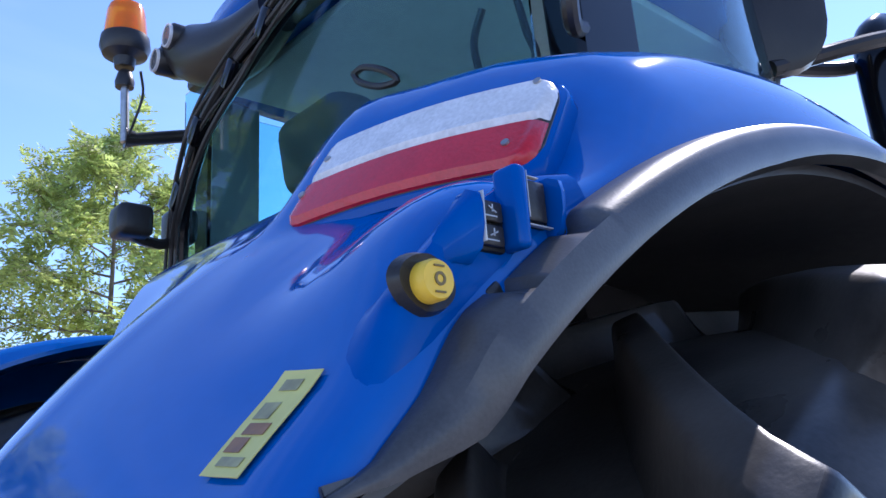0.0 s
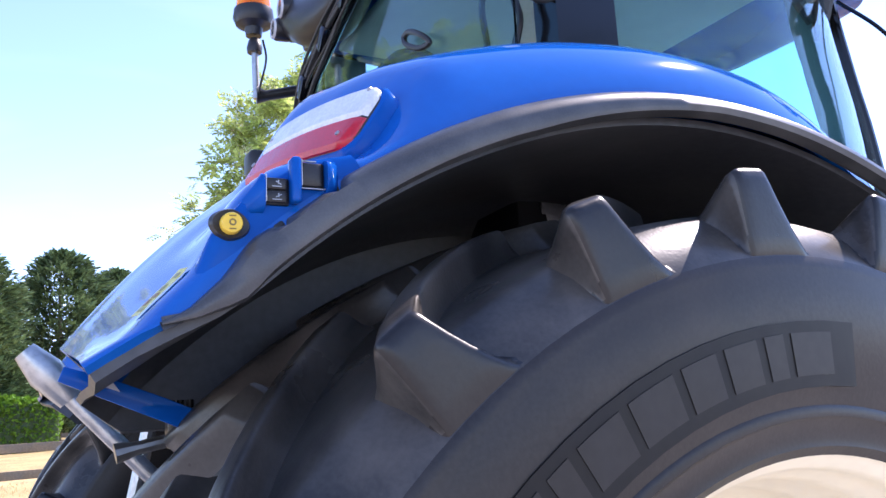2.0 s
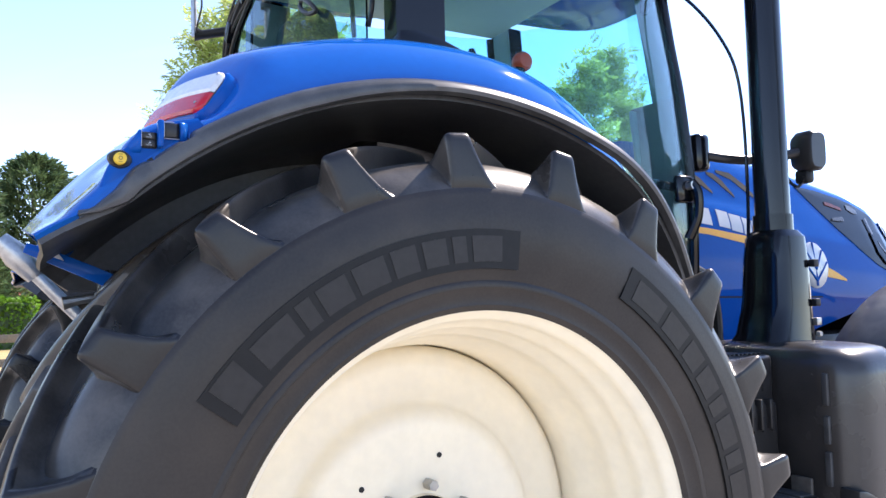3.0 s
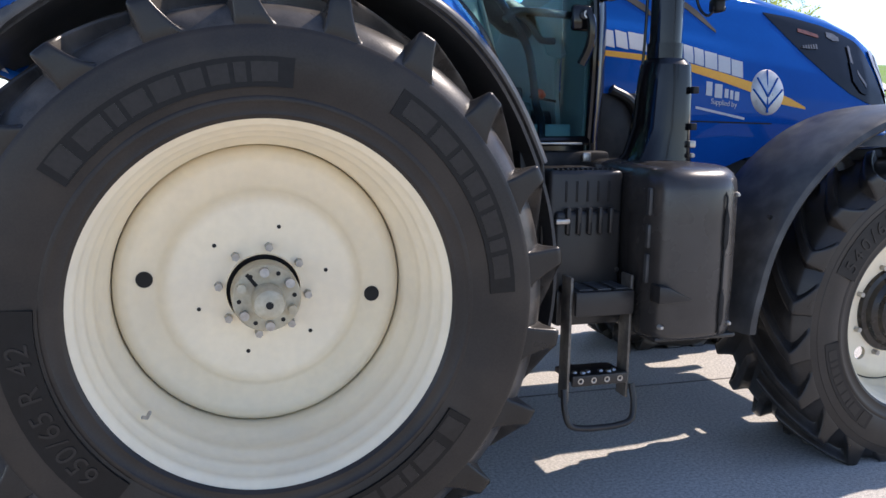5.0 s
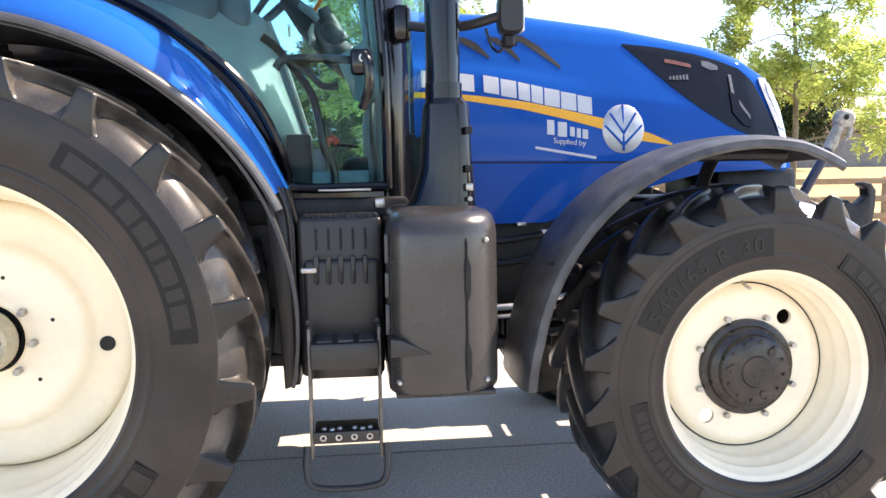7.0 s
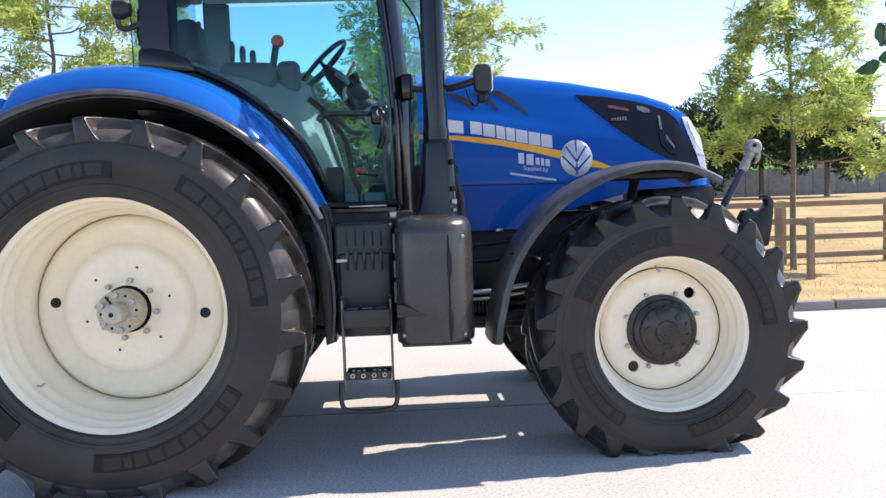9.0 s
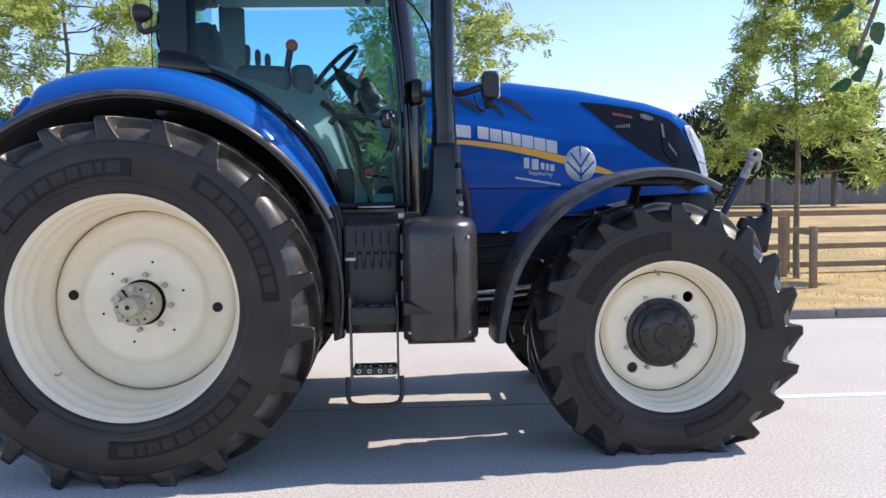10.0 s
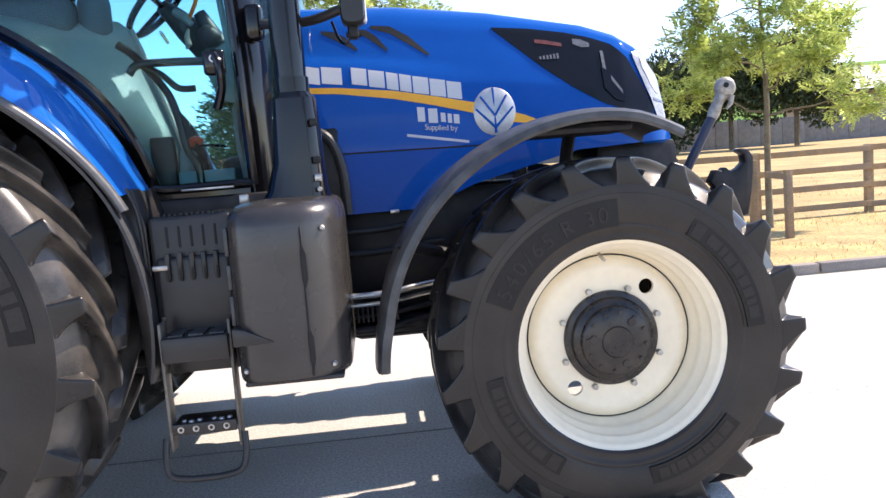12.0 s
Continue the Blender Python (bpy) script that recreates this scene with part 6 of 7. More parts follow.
column = part("steering_column", tube([(1.40, YC, 1.93), (1.30, YC, 1.965), (1.19, YC, 2.04), (1.08, YC, 2.17), (1.02, YC, 2.235), (0.966, YC, 2.288)], [0.075, 0.085, 0.075, 0.066, 0.05, 0.032], 16), TRIM_DARK, tractor, "steering column")
tilt = Matrix.Translation((0.955, YC, 2.30)) @ Matrix.Rotation(radians(-45), 4, "Y")
ring = [tilt @ Vector((0.205 * math.cos(2 * math.pi * i / 40), 0.205 * math.sin(2 * math.pi * i / 40), 0)) for i in range(41)]
part("steering_wheel", tube(ring, 0.016, 10, caps=False), FRAME, column, "black steering wheel rim")
for a in (20, 160, 270):
    part("wheel_spoke", rod(tilt @ Vector((0, 0, -0.03)), tilt @ Vector((0.20 * math.cos(radians(a)), 0.20 * math.sin(radians(a)), 0)), 0.016, 0.012, 8), FRAME, column)
part("dash", box(1.13, 1.25, YC - 0.10, YC + 0.10, 2.06, 2.17, 0.05, 3, turn=Matrix.Rotation(radians(40), 3, "Y")), TRIM_DARK, column, "dark instrument pod")
part("indicator_stalk", tube([(1.10, YC - 0.05, 2.20), (1.15, YC - 0.10, 2.27), (1.165, YC - 0.12, 2.30)], 0.010, 8), ORANGE, column, "orange stalk")
part("column_cover", tube([(1.15, YC - 0.03, 2.235), (1.19, YC - 0.03, 2.155), (1.235, YC - 0.02, 2.08)], [0.030, 0.040, 0.045], 12), TRIM_DARK, column, "dark lower column cover")
part("key_bunch", tube([(1.105, YC - 0.10, 2.15), (1.092, YC - 0.10, 2.11), (1.10, YC - 0.10, 2.075), (1.085, YC - 0.10, 2.055)], [0.006, 0.014, 0.016, 0.006], 8), LINK_STEEL, column, "bunch of keys in the ignition")
part("switch_pod", tube([(1.045, YC - 0.10, 2.235), (1.09, YC - 0.11, 2.205), (1.125, YC - 0.11, 2.165)], [0.018, 0.022, 0.014], 10), PALE_TRIM, column, "pale column switch")
part("shuttle_lever", tube([(0.99, YC - 0.05, 2.10), (1.0, YC - 0.22, 2.12)], 0.008, 8), CHROME, column)
ARCH = [(0.10, 2.30), (0.267, 2.25), (0.43, 2.20), (0.594, 2.17), (0.793, 2.15), (0.88, 2.13), (0.935, 2.085), (0.988, 1.933), (1.05, 1.731), (1.097, 1.562), (1.129, 1.40)]
rows = []
for i in range(41):
    t = i / 40
    k = t * (len(SILL) - 2)
    x0 = SILL[0][0] + (1.035 - SILL[0][0]) * t
    x0, z0 = (x0, lerp(SILL, x0))
    k = t * (len(ARCH) - 1)
    n0 = min(int(k), len(ARCH) - 2)
    x1, z1 = (ARCH[n0][m] + (ARCH[n0 + 1][m] - ARCH[n0][m]) * (k - n0) for m in (0, 1))
    y0, y1 = YC - side_y(z0, -1, x0) + 0.02, YC - 0.45
    rows.append([(x0 + (x1 - x0) * u, y0 + (y1 - y0) * v, z0 + (z1 - z0) * w) for u, v, w in ((0, 0, 0), (0.18, 0.35, 0.30), (0.55, 0.75, 0.68), (0.88, 0.95, 0.95), (1, 1, 1), (1, 1.12, 0.97), (0.9, 1.2, 0.8))])
part("inner_panel", thick(sheet(rows), 0.012), TEAL, tractor, "grey trim over the wheel arch", 50)
part("red_handle", tube(bend([(1.166, YC - 0.625, 1.560), (1.176, YC - 0.625, 1.582), (1.196, YC - 0.62, 1.588), (1.212, YC - 0.61, 1.574)]), 0.015, 10), RED, tractor, "red handle low in the cab")
part("kick_panel", box(1.005, 1.104, YC - 0.655, YC - 0.60, 1.362, 1.608, 0.012), TRIM_DARK, tractor, "dark panel beside the door opening")
part("pedal_box", box(1.106, 1.168, YC - 0.61, YC - 0.50, 1.362, 1.55, 0.02), PALE_TRIM, tractor, "pale grey box on the cab floor")
part("floor_rail", box(1.105, 1.34, YC - 0.63, YC - 0.612, 1.362, 1.456, 0.005), TEAL, tractor, "grey floor edge inside the door")
# Thin steel strip that draws in the highlight along the door sill.
part("sill_highlight", box(1.132, 1.346, YC - 0.735, YC - 0.715, 1.372, 1.382, 0.003), STEEL, tractor, "steel strip drawn as the highlight on the door sill's edge")
part("handbrake_rod", tube([(1.16, YC - 0.60, 1.57), (1.30, YC - 0.55, 1.555)], 0.006, 8), FRAME, tractor)
part("front_console", box(1.22, 1.46, YC - 0.30, YC + 0.30, 1.34, 1.52, 0.06, 3), TRIM_DARK, tractor, "dark pedal console")
part("dash_side", prism([(1.305, 2.24), (1.335, 2.24), (1.353, 2.02), (1.355, 1.74), (1.287, 1.76), (1.215, 1.94), (1.33, 2.01)], YC - 0.48, YC - 0.46, 0.006), TEAL, tractor, "pale grey trim panel beside the windscreen")
# Separate grey tube, added for the sunlit line along the arch trim.
part("sunlit_arch_edge", tube(bend([(0.93, YC - 0.455, 2.09), (0.985, YC - 0.455, 1.935), (1.048, YC - 0.455, 1.731), (1.095, YC - 0.455, 1.562), (1.127, YC - 0.455, 1.43)]), 0.014, 8), PALE_TRIM, tractor, "light grey rounded edge of the arch trim, drawn for its sunlit line")
rows = []
for i in range(15):
    v = -1 + i / 7
    top = 2.13 - 0.36 * abs(v) ** 3
    rows.append([(1.33 + 0.09 * (1 - v * v) + dx, YC + 0.47 * v, 1.40 + (top - 1.40) * k) for k, dx in ((0, 0.02), (0.5, 0.0), (0.85, 0.0), (0.96, 0.02), (1.0, 0.07))])
part("front_cowl", thick(sheet(rows), 0.02), PALE_TRIM, tractor, "pale grey cowl under the windscreen", 50)
part("pillar_side_trim", thick(sheet([[(1.392 - 0.05 * smoothstep(1.9, 2.5, z) + 0.012 * u, YC - 0.43 - 0.21 * u, z) for u in (0, 0.25, 0.5, 0.75, 1.0)] for z in (1.37, 1.6, 1.9, 2.1, 2.26)]), 0.014), PALE_TRIM, tractor, "pale grey trim between cowl and front pillar", 50)
part("floor_mat", box(0.95, 1.40, YC - 0.60, YC + 0.60, 1.345, 1.365, 0.005), TRIM_DARK, tractor)

# ---- trees ----
def leaf_cards(centres, axes, ups, length, width, fold=0.25):
    """Folded leaves of four corners and a midrib, as arrays of points and faces."""
    side = np.cross(axes, ups)
    side /= np.linalg.norm(side, axis=1, keepdims=True) + 1e-9
    up = np.cross(side, axes)
    tip = centres + axes * length[:, None]
    mid = centres + axes * (length * 0.5)[:, None]
    a = mid + side * (width / 2)[:, None] + up * (width * fold)[:, None]
    c = mid - side * (width / 2)[:, None] + up * (width * fold)[:, None]
    n = len(centres)
    verts = np.stack([centres, a, tip, c], 1).reshape(-1, 3)
    idx = np.arange(n)[:, None] * 4
    faces = np.concatenate([idx + np.array([[0, 1, 2]]), idx + np.array([[0, 2, 3]])])
    return verts, faces


def unit(v):
    return v / (np.linalg.norm(v, axis=-1, keepdims=True) + 1e-9)


def limbs_of(rng, base, height, clear, spread, count, inner=0.25, taper=False):
    """A trunk and rising limbs with twigs: lists of points with radii, and the twig ends with their ways."""
    base = np.array(base, float)
    lean = rng.normal(0, 0.02, 2)
    trunk = [base + np.array([lean[0] * t * height, lean[1] * t * height, t * height]) + np.append(rng.normal(0, 0.025, 2), 0) * (0 < t) for t in np.linspace(0, 1, 9)]
    lines = [(trunk, [0.050 * (1 - 0.88 * t) + 0.006 for t in np.linspace(0, 1, 9)])]
    ends = []
    for k in range(count):
        t = clear / height + (1 - clear / height) * ((k + rng.random()) / count) ** 0.9
        p0 = np.array([np.interp(t, np.linspace(0, 1, 9), [q[i] for q in trunk]) for i in range(3)])
        az = k * 2.4 + rng.normal(0, 0.3)
        up = (t - clear / height) / (1 - clear / height)
        reach = spread * (1.25 - 0.95 * up) * rng.uniform(0.75, 1.15) if taper else spread * (0.45 + 0.75 * math.sin(math.pi * min(1, up * 0.85 + 0.15))) * rng.uniform(0.65, 1.25)
        rise = rng.uniform(-0.05, 0.55)
        pts = [p0 + np.array([math.cos(az) * reach * s, math.sin(az) * reach * s, reach * rise * s * (1.1 - 0.5 * s)]) + rng.normal(0, 0.04, 3) * (s > 0) for s in np.linspace(0, 1, 6)]
        lines.append((pts, [0.022 * (1 - 0.85 * s) * (1.2 - 0.7 * t) for s in np.linspace(0, 1, 6)]))
        for j in range(8):
            s = rng.uniform(inner, 1.0)
            q0 = np.array([np.interp(s, np.linspace(0, 1, 6), [q[i] for q in pts]) for i in range(3)])
            way = unit(np.array([math.cos(az), math.sin(az), rise]) + rng.normal(0, 0.75, 3) + np.array([0, 0, 0.15]))
            ln = rng.uniform(0.18, 0.55) * min(1.0, 0.4 + reach)
            lines.append(([q0, q0 + way * ln * 0.5, q0 + way * ln], [0.009, 0.006, 0.003]))
            for m in range(3):
                ends.append((q0 + way * ln * (0.45 + 0.28 * m), way))
        ends.append((pts[-1], unit(pts[-1] - pts[-2])))
    for j in range(10):
        ends.append((trunk[-1] - np.array([0, 0, 0.12 * j]), unit(rng.normal(0, 1, 3) + np.array([0, 0, 1.0]))))
    return lines, ends


def rowan(seed, base, height, clear, spread, limbs, label, sprays=4, blossom=0.05, inner=0.25, scatter=0.07, taper=False):
    rng = np.random.default_rng(seed)
    tree = new("rowan_tree")
    tree.location = base
    tagged(tree, label, "tree", "rowan trees along the verge")
    lines, ends = limbs_of(rng, (0, 0, -0.15), height, clear, spread, limbs, inner, taper)
    wood = bmesh.new()
    for i, (pts, radii) in enumerate(lines):
        if i:
            tube(pts, list(radii), 5 if len(pts) == 6 else 3, wood, caps=False)
    part("trunk", tube(lines[0][0], list(lines[0][1]), 12), BARK, tree, "slim grey-brown trunk")
    part("branchwork", tidy(wood), BARK, tree, "thin rising limbs and twigs")
    p = np.repeat(np.array([e[0] for e in ends]), sprays, 0)
    w = np.repeat(np.array([e[1] for e in ends]), sprays, 0)
    n = len(p)
    way = unit(w * 0.5 + rng.normal(0, 0.75, (n, 3)) + np.array([0, 0, -0.05]))
    p = p + rng.normal(0, scatter, (n, 3))
    size = rng.uniform(0.13, 0.23, n)
    ups = unit(np.cross(np.cross(way, np.array([0, 0, 1.0])), way) + rng.normal(0, 0.25, (n, 3)))
    side = unit(np.cross(way, ups))
    C, A, U, L = [], [], [], []
    for s in (0.25, 0.45, 0.65, 0.85):
        for k in (-1, 1):
            C.append(p + way * (size * s)[:, None] - ups * (size * 0.25 * s * s)[:, None])
            A.append(unit(side * k + way * 0.55 - ups * 0.15))
            U.append(ups)
            L.append(size * rng.uniform(0.40, 0.54, n))
    C.append(p + way * (size * 0.95)[:, None] - ups * (size * 0.25)[:, None])
    A.append(way), U.append(ups), L.append(size * 0.4)
    C, A, U, L = (np.concatenate(v) for v in (C, A, U, L))
    verts, faces = leaf_cards(C, A, U, L, L * 0.40)
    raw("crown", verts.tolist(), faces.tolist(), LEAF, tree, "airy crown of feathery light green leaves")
    pick = rng.random(len(ends)) < blossom
    heads = np.array([e[0] for e in ends])[pick]
    if len(heads):
        m = 70
        c = np.repeat(heads, m, 0) + rng.normal(0, 1, (len(heads) * m, 3)) * np.array([0.055, 0.055, 0.018]) + np.array([0, 0, 0.05])
        v, f = leaf_cards(c, unit(rng.normal(0, 1, c.shape)), unit(rng.normal(0, 1, c.shape) + np.array([0, 0, 1.5])), np.full(len(c), 0.020), np.full(len(c), 0.018))
        raw("blossom", v.tolist(), f.tolist(), BLOSSOM, tree, "flat cream flower heads")
    return tree


rowan(11, (7.70, 7.0, 0.14), 5.3, 1.55, 1.22, 22, "young rowan tree with light green leaves beside a stake", 7, 0.05, 0.55, 0.085, True)
rowan(23, (2.05, 7.1, 0.14), 5.45, 1.7, 1.08, 25, "young rowan tree in cream blossom behind the tractor", 5, 0.30)
rowan(37, (-3.75, 7.0, 0.14), 6.0, 2.2, 1.5, 28, "young rowan tree with many cream flower heads", 7, 0.20)


def clump_tree(seed, base, height, width, mat, name, label, cards=5200, conifer=False):
    rng = np.random.default_rng(seed)
    tree = new(name)
    tree.location = base
    tagged(tree, label, "tree")
    part("trunk", tube([(0, 0, -0.2), (0.03, 0.02, height * 0.4), (0, 0, height * 0.92)], [0.02 * height + 0.05, 0.016 * height + 0.02, 0.02], 8), BARK, tree)
    if conifer:
        h = rng.random(cards) ** 1.05
        az = rng.random(cards) * 2 * math.pi
        tier = 0.82 + 0.18 * np.sin(h * 38 + 1.6 * np.sin(az * 3) + 2.0 * np.sin(az * 5))
        r = width / 2 * (1 - h ** 3.6) ** 0.7 * np.minimum(1, 0.5 + h * 2) * tier * (0.35 + 0.65 * rng.random(cards) ** 0.5) * (1 + 0.26 * np.sin(az * 3 + h * 9) + 0.12 * np.sin(az * 7 - h * 21))
        c = np.stack([r * np.cos(az), r * np.sin(az), height * (0.06 + 0.94 * h)], 1)
        way = unit(np.stack([np.cos(az), np.sin(az), rng.uniform(-0.1, 0.6, cards)], 1) + rng.normal(0, 0.3, (cards, 3)))
        length = rng.uniform(0.18, 0.40, cards)
        v, f = leaf_cards(c, way, unit(rng.normal(0, 0.5, (cards, 3)) + np.array([0, 0, 1.0])), length, length * 0.30)
    else:
        lobes = 26
        lc = rng.normal(0, 1, (lobes, 3))
        lc = unit(lc) * rng.uniform(0.35, 0.9, (lobes, 1))
        lc = lc * np.array([width / 2, width / 2, height * 0.40]) + np.array([0, 0, height * 0.54])
        pick = rng.integers(0, lobes, cards)
        off = unit(rng.normal(0, 1, (cards, 3))) * (rng.random((cards, 1)) ** 0.35)
        c = lc[pick] + off * np.array([width * 0.19, width * 0.19, height * 0.12])
        way = unit(off + rng.normal(0, 0.6, (cards, 3)))
        length = rng.uniform(0.20, 0.42, cards)
        v, f = leaf_cards(c, way, unit(rng.normal(0, 0.6, (cards, 3)) + np.array([0, 0, 1.0])), length, length * 0.55)
    raw("crown", v.tolist(), f.tolist(), mat, tree, "dense uneven dark crown")
    return tree


for k, (x, y, h, w) in enumerate(((-2.5, 28.0, 6.6, 4.1), (0.2, 31.0, 7.2, 4.8), (2.4, 33.0, 6.8, 5.0))):
    clump_tree(50 + k, (x, y, 0.3), h, w, CONIFER, "conifer", "dark green conifer at the far side of the paddock", 19000, True)
for k, (x, y, h, w) in enumerate(((23.3, 50.0, 7.6, 7.0), (27.8, 51.0, 8.4, 7.6), (31.6, 49.0, 8.2, 6.4))):
    clump_tree(60 + k, (x, y, 1.0), h, w, DARK_LEAF, "broadleaf_tree", "dark broad tree in front of the grey boundary wall", 13000)


# leafy birch beside the camera's stand, one twig reaching into view
birch = new("birch_tree")
birch.location = (3.9, -5.6, 0)
tagged(birch, "green birch tree at the roadside with a drooping leafy twig", "tree")
part("trunk", tube([(0, 0, -0.1), (0.05, 0, 1.6), (-0.05, 0.1, 3.2), (0, 0.1, 4.8)], [0.11, 0.09, 0.07, 0.03], 12), BARK, birch, "pale birch trunk")
rng = np.random.default_rng(5)
twigs = bmesh.new()
tube(bend([(0, 0.05, 2.5), (-0.7, 0.55, 2.6), (-1.35, 1.1, 2.32), (-1.60, 1.45, 1.92), (-1.655, 1.55, 1.69), (-1.69, 1.55, 1.60)]), 0.004, 6, twigs)
tube([(-1.655, 1.55, 1.69), (-1.675, 1.55, 1.70), (-1.694, 1.55, 1.712)], 0.0012, 5, twigs)
tube([(-1.675, 1.55, 1.635), (-1.688, 1.55, 1.637), (-1.696, 1.55, 1.636)], 0.0012, 5, twigs)
twig_points = [(-1.694, 1.55, 1.712), (-1.681, 1.55, 1.694), (-1.696, 1.55, 1.636), (-1.655, 1.55, 1.676), (-1.652, 1.56, 1.640), (-1.640, 1.55, 1.598), (-1.678, 1.55, 1.596), (-1.698, 1.54, 1.572), (-1.66, 1.53, 1.73), (-1.64, 1.50, 1.80), (-1.67, 1.47, 1.86), (-1.60, 1.44, 1.92)]
limb_points = [(-1.5, 1.3, 2.15), (-1.45, 1.2, 2.24)]
for k in range(18):
    a = k * 2.4
    z = 2.4 + 0.13 * k
    end = (math.cos(a) * 1.0 + 0.3, math.sin(a) * 0.9 - 0.5, z + 0.3)
    tube(bend([(0, 0.05, z), (end[0] * 0.5, end[1] * 0.5, z + 0.3), end]), 0.012, 5, twigs)
    limb_points += [tuple(np.array(end) * s + np.array([0, 0, z * (1 - s)])) for s in (0.6, 0.8, 1.0)] * 3
part("branchwork", tidy(twigs), BARK, birch, "thin limbs and twigs")
crown = np.repeat(np.array(limb_points[2:]), 9, 0)
c = np.concatenate([np.array(limb_points), crown + rng.normal(0, 0.17, crown.shape)])
way = unit(rng.normal(0, 0.45, c.shape) + np.array([0, 0, -0.9]))
size = rng.uniform(0.055, 0.085, len(c))
c = np.concatenate([np.array(twig_points), c])
way = np.concatenate([unit(rng.normal(0, 0.5, (len(twig_points), 3)) + np.array([0, 0, -1.0])), way])
size = np.concatenate([rng.uniform(0.040, 0.054, len(twig_points)), size])
bl = []
for centre, d, s in zip(c, way, size):
    d = Vector(d)
    side = d.orthogonal().normalized()
    side = Matrix.Rotation(rng.uniform(0, 6.28), 3, d) @ side
    up = d.cross(side)
    pts = [(0, 0), (0.10, 0.22), (0.30, 0.40), (0.42, 0.36), (0.50, 0.38), (0.64, 0.27), (0.72, 0.27), (0.86, 0.13), (1.0, 0)]
    bl.append((Vector(centre), d, side, up, s, pts))
leafbm = bmesh.new()
for centre, d, side, up, s, pts in bl:
    mid = [leafbm.verts.new(centre + d * s * t - up * s * 0.10 * t * t) for t, _ in pts]
    for sg in (-1, 1):
        edge = [leafbm.verts.new(centre + d * s * t - up * s * (0.10 * t * t - 0.16 * w) + side * sg * s * w) for t, w in pts[1:-1]]
        for i in range(len(edge) - 1):
            leafbm.faces.new((mid[i + 1], mid[i + 2], edge[i + 1], edge[i]))
        leafbm.faces.new((mid[0], mid[1], edge[0]))
        leafbm.faces.new((mid[-1], edge[-1], mid[-2]))
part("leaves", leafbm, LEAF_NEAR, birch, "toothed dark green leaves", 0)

# ---- fence, stakes ----
fence = new("paddock_fence")
fence.location = (0, 8.0, 0)
tagged(fence, "weathered post and four-rail timber paddock fence", "fence")
post_mesh = rail_mesh = None
for i in range(-14, 18):
    x = -1.42 + 1.885 * i
    if post_mesh is None:
        post_mesh = part("post", box(-0.062, 0.062, -0.05, 0.05, -0.2, 1.27, 0.010), WOOD, fence)
        rail_mesh = part("rail", box(-0.95, 0.95, -0.085, -0.047, -0.048, 0.048, 0.006), WOOD, fence)
        post_mesh.location, rail_mesh.location = (x, 0, 0), (x + 0.94, 0, 1.18)
        first = True
    else:
        p = new("post", post_mesh.data)
        p.parent, p.location, p.rotation_euler = fence, (x, 0, random.uniform(-0.03, 0.02)), (0, random.uniform(-0.015, 0.015), 0)
        first = False
    for z in (1.18, 0.885, 0.595, 0.295):
        if first and z == 1.18:
            continue
        r = new("rail", rail_mesh.data)
        r.parent, r.location, r.rotation_euler = fence, (x + 0.94, random.uniform(-0.006, 0.0), z + random.uniform(-0.012, 0.012)), (0, random.uniform(-0.008, 0.008), 0)

stakes = new("tree_stakes")
stakes.location = (7.4, 6.2, 0.1)
tagged(stakes, "timber tree stakes with a cross rail beside the rowan", "tree stake")
part("stake", box(-0.16, -0.07, -0.55, -0.46, -0.2, 0.92, 0.01), WOOD, stakes)
part("stake", box(0.16, 0.27, 1.05, 1.16, -0.2, 1.05, 0.01), WOOD, stakes)
part("cross_rail", box(-0.40, 0.65, 0.26, 0.30, 0.78, 0.87, 0.008, turn=Matrix.Rotation(radians(76), 3, "Z")), WOOD, stakes)

# ---- far side of the paddock ----
wall = new("boundary_wall")
wall.location = (20, 58, 1.15)
tagged(wall, "grey boarded boundary wall behind the paddock", "wall", kind="structure")
board = None
for i in range(70):
    if board is None:
        board = part("board", box(-0.93, 0.93, -0.06, 0.06, -0.8, 2.25, 0.015), WALL_GREY, wall)
        board.location = (-10, 0, 0)
    else:
        b = new("board", board.data)
        b.parent, b.location = wall, (-10 + 1.88 * i, random.uniform(-0.02, 0.02), random.uniform(-0.03, 0.03))

barn = new("barn")
barn.location = (54.9, 64, 0)
tagged(barn, "long low buff building with a pale grey sheet roof", "building")
part("wall", box(-14, 10, -4, 4, -0.5, 5.35, 0.05), BRICK, barn, "buff rendered wall")
rows = [[(x, -4.7, 5.25), (x, -d, 7.6 - 0.5 * d), (x, d, 7.6 - 0.5 * d), (x, 4.7, 5.25)] for x, d in ((-14.8, 4.69), (-10.1, 0.01), (0, 0.01), (10.8, 0.01))]
part("roof", thick(sheet(rows), 0.18), ROOF_GREY, barn, "pale grey sheet roof", 0)
part("gutter", rod((-14.8, -4.75, 5.22), (10.8, -4.75, 5.22), 0.09, 0.09, 8), BLACK, barn)
for k in range(2):
    wd = part("window", box(-11 + 5 * k, -9.4 + 5 * k, -4.06, -3.9, 1.9, 3.2, 0.02), WHITE, barn, "white window frame")
    part("pane", box(-10.9 + 5 * k, -9.5 + 5 * k, -4.09, -4.05, 2.0, 3.1, 0.0), GLOSS_BLACK, wd, smooth=0)

house = new("bungalow")
house.location = (-3, 42, 0)
tagged(house, "low bungalow with a red tiled roof behind the hedge", "house")
part("wall", box(-5.4, 8.5, -3.5, 3.5, -0.5, 2.45, 0.04), BRICK, house)
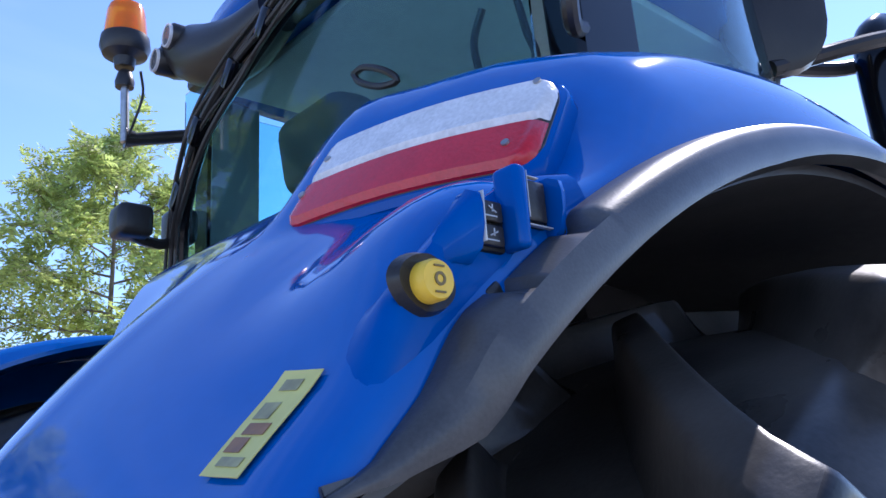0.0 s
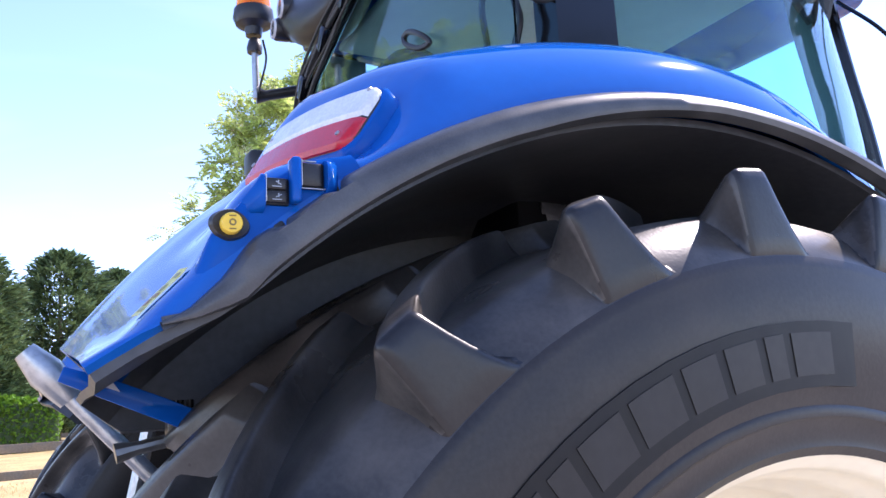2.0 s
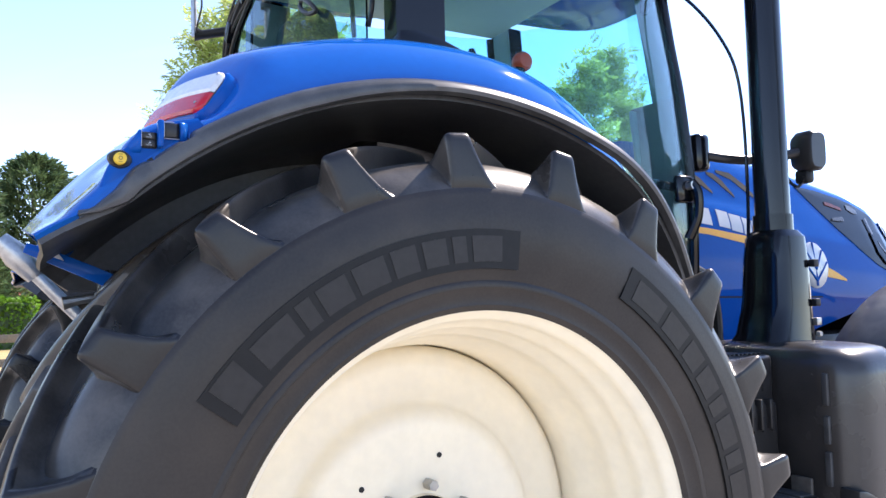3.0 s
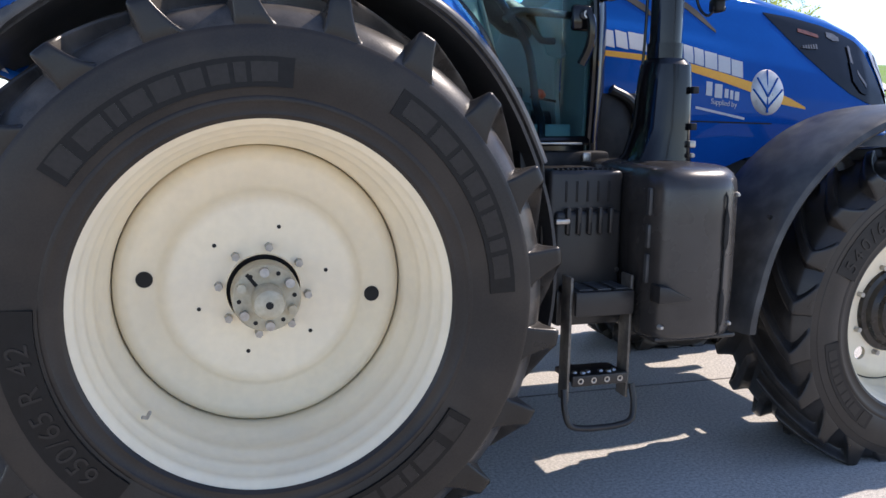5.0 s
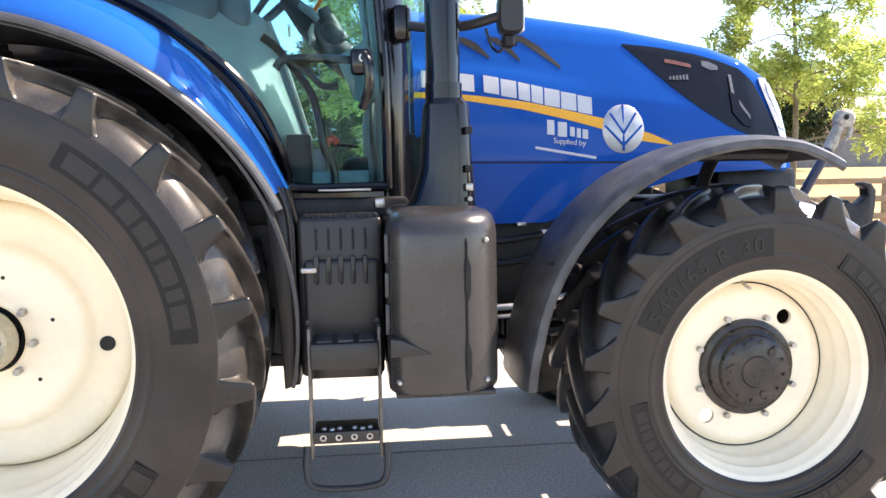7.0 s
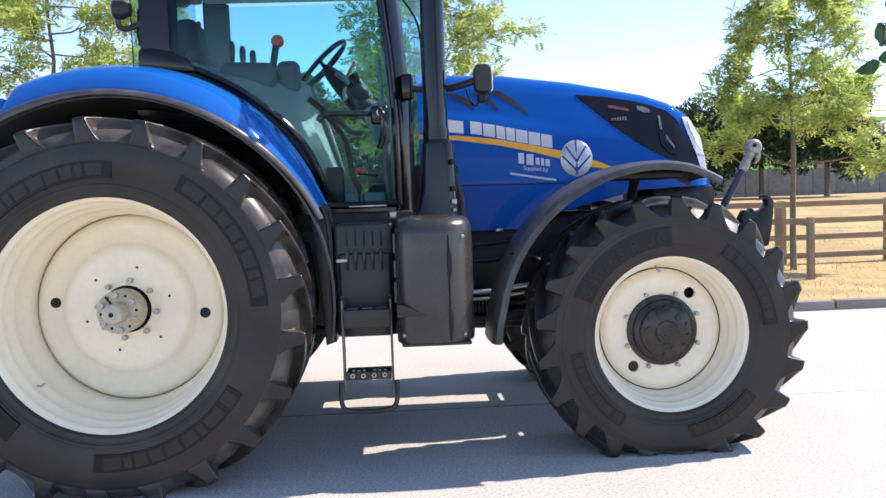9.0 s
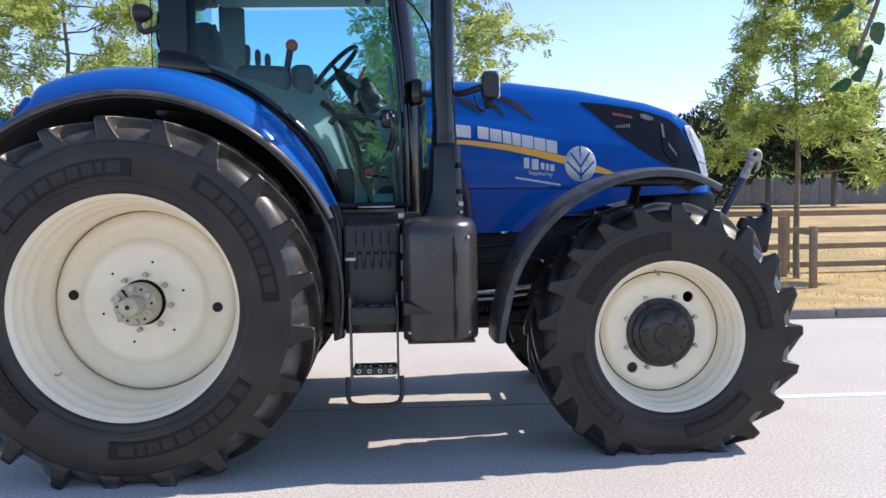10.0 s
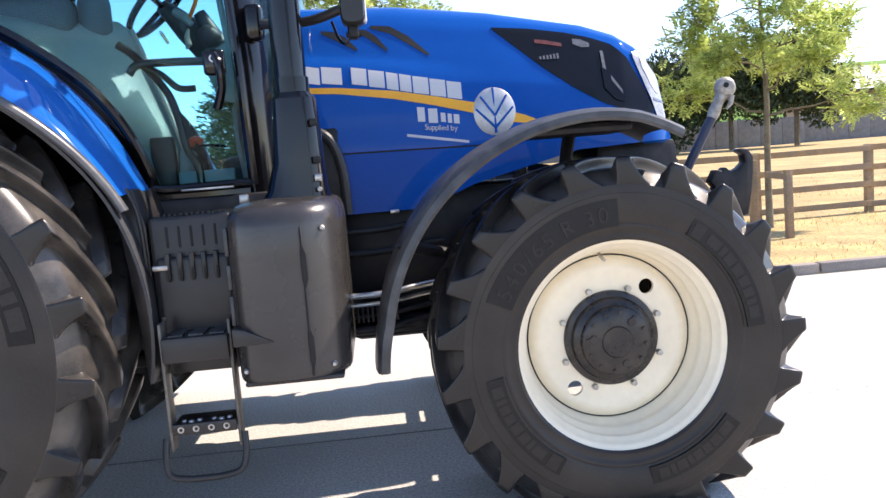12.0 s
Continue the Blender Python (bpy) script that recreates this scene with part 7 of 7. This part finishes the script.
part("roof", thick(sheet([[(x, -4.1, 2.35), (x * 0.97, -2.0, 2.78), (x * 0.94, 0, 3.12), (x * 0.97, 2.0, 2.78), (x, 4.1, 2.35)] for x in (-6.1, -3, 0, 3, 9.0)]), 0.12), ROOF_RED, house, "red tiled roof", 0)
part("chimney", box(-5.4, -5.0, -0.2, 0.25, 2.9, 3.42, 0.03), BRICK, house)


def hedge(seed, name, x0, x1, y, height, depth, cards, label):
    rng = np.random.default_rng(seed)
    ob = new(name)
    ob.location = ((x0 + x1) / 2, y, 0)
    tagged(ob, label, "hedge")
    half = (x1 - x0) / 2
    part("hedge_core", box(-half * 0.99, half * 0.99, -depth * 0.36, depth * 0.36, -0.1, height * 0.90, 0.1), CONIFER, ob)
    c = np.stack([rng.uniform(-half, half, cards), rng.uniform(-0.5, 0.5, cards) * depth, rng.random(cards) ** 0.7 * height], 1)
    keep = (np.abs(c[:, 1]) > depth * 0.30) | (c[:, 2] > height * 0.84)
    c = c[keep]
    c[:, 2] += 0.10 * np.sin(c[:, 0] * 1.7) * (c[:, 2] > height * 0.8)
    n = len(c)
    out = np.stack([rng.normal(0, 0.6, n), np.sign(c[:, 1]) * 0.8, rng.uniform(0, 1, n)], 1)
    length = rng.uniform(0.10, 0.22, n)
    v, f = leaf_cards(c, unit(out), unit(rng.normal(0, 1, (n, 3)) + np.array([0, 0, 1])), length, length * 0.6)
    raw("leaves", v.tolist(), f.tolist(), HEDGE, ob, "clipped bright green leaves")


hedge(71, "garden_hedge", -14.0, 0.2, 26.5, 2.05, 1.3, 26000, "clipped bright green garden hedge")

# green rising field far to the right
rows = []
for j in range(18):
    y = 70 + 7 * j
    rows.append([(30 + 8 * i, y, 0.3 + 13.5 * math.sin(math.pi * j / 17) * smoothstep(30, 80, 30 + 8 * i) + 0.5 * noise.noise(Vector((i * 0.4, j * 0.4, 0)))) for i in range(30)])
tagged(part("green_bank", sheet(rows), BANK, None, smooth=60), "bright green rising field in the distance", "field", kind="structure")

# distant tree line and dry grass
rng = np.random.default_rng(91)
n = 30000
x = rng.uniform(-160, 170, n)
top = 4.0 + 2.2 * np.sin(x * 0.11) + 1.5 * np.sin(x * 0.37 + 1) + 0.8 * np.sin(x * 0.9)
c = np.stack([x, rng.uniform(100, 108, n) - 0.05 * np.abs(x), rng.random(n) ** 0.8 * np.maximum(top, 1.5)], 1)
length = rng.uniform(0.6, 1.3, n)
v, f = leaf_cards(c, unit(rng.normal(0, 1, (n, 3))), unit(rng.normal(0, 1, (n, 3)) + np.array([0, -1, 0.5])), length, length * 0.7)
tagged(raw("far_woods", v.tolist(), f.tolist(), CONIFER), "distant line of dark woods", "woods", kind="stuff")

n = 26000
y = 3.75 + rng.random(n) ** 1.5 * 12
x = rng.uniform(-12, 20, n)
z = np.array([ground_height(a, b) for a, b in zip(x, y)])
c = np.stack([x, y, z - 0.01], 1)
patchy = np.sin(x * 1.3) * np.sin(y * 1.7 + x * 0.6) + 0.5 * np.sin(x * 4.1 + y * 3.3)
keep = patchy + rng.normal(0, 0.5, n) > 0.1
c = c[keep]
m = len(c)
length = rng.uniform(0.03, 0.10, m)
v, f = leaf_cards(c, unit(rng.normal(0, 0.45, (m, 3)) + np.array([0, 0, 1.0])), unit(rng.normal(0, 1, (m, 3))), length, np.full(m, 0.012))
tagged(raw("dry_grass", v.tolist(), f.tolist(), GRASS_DRY), "short straw-coloured dry grass tufts", "grass", kind="stuff")
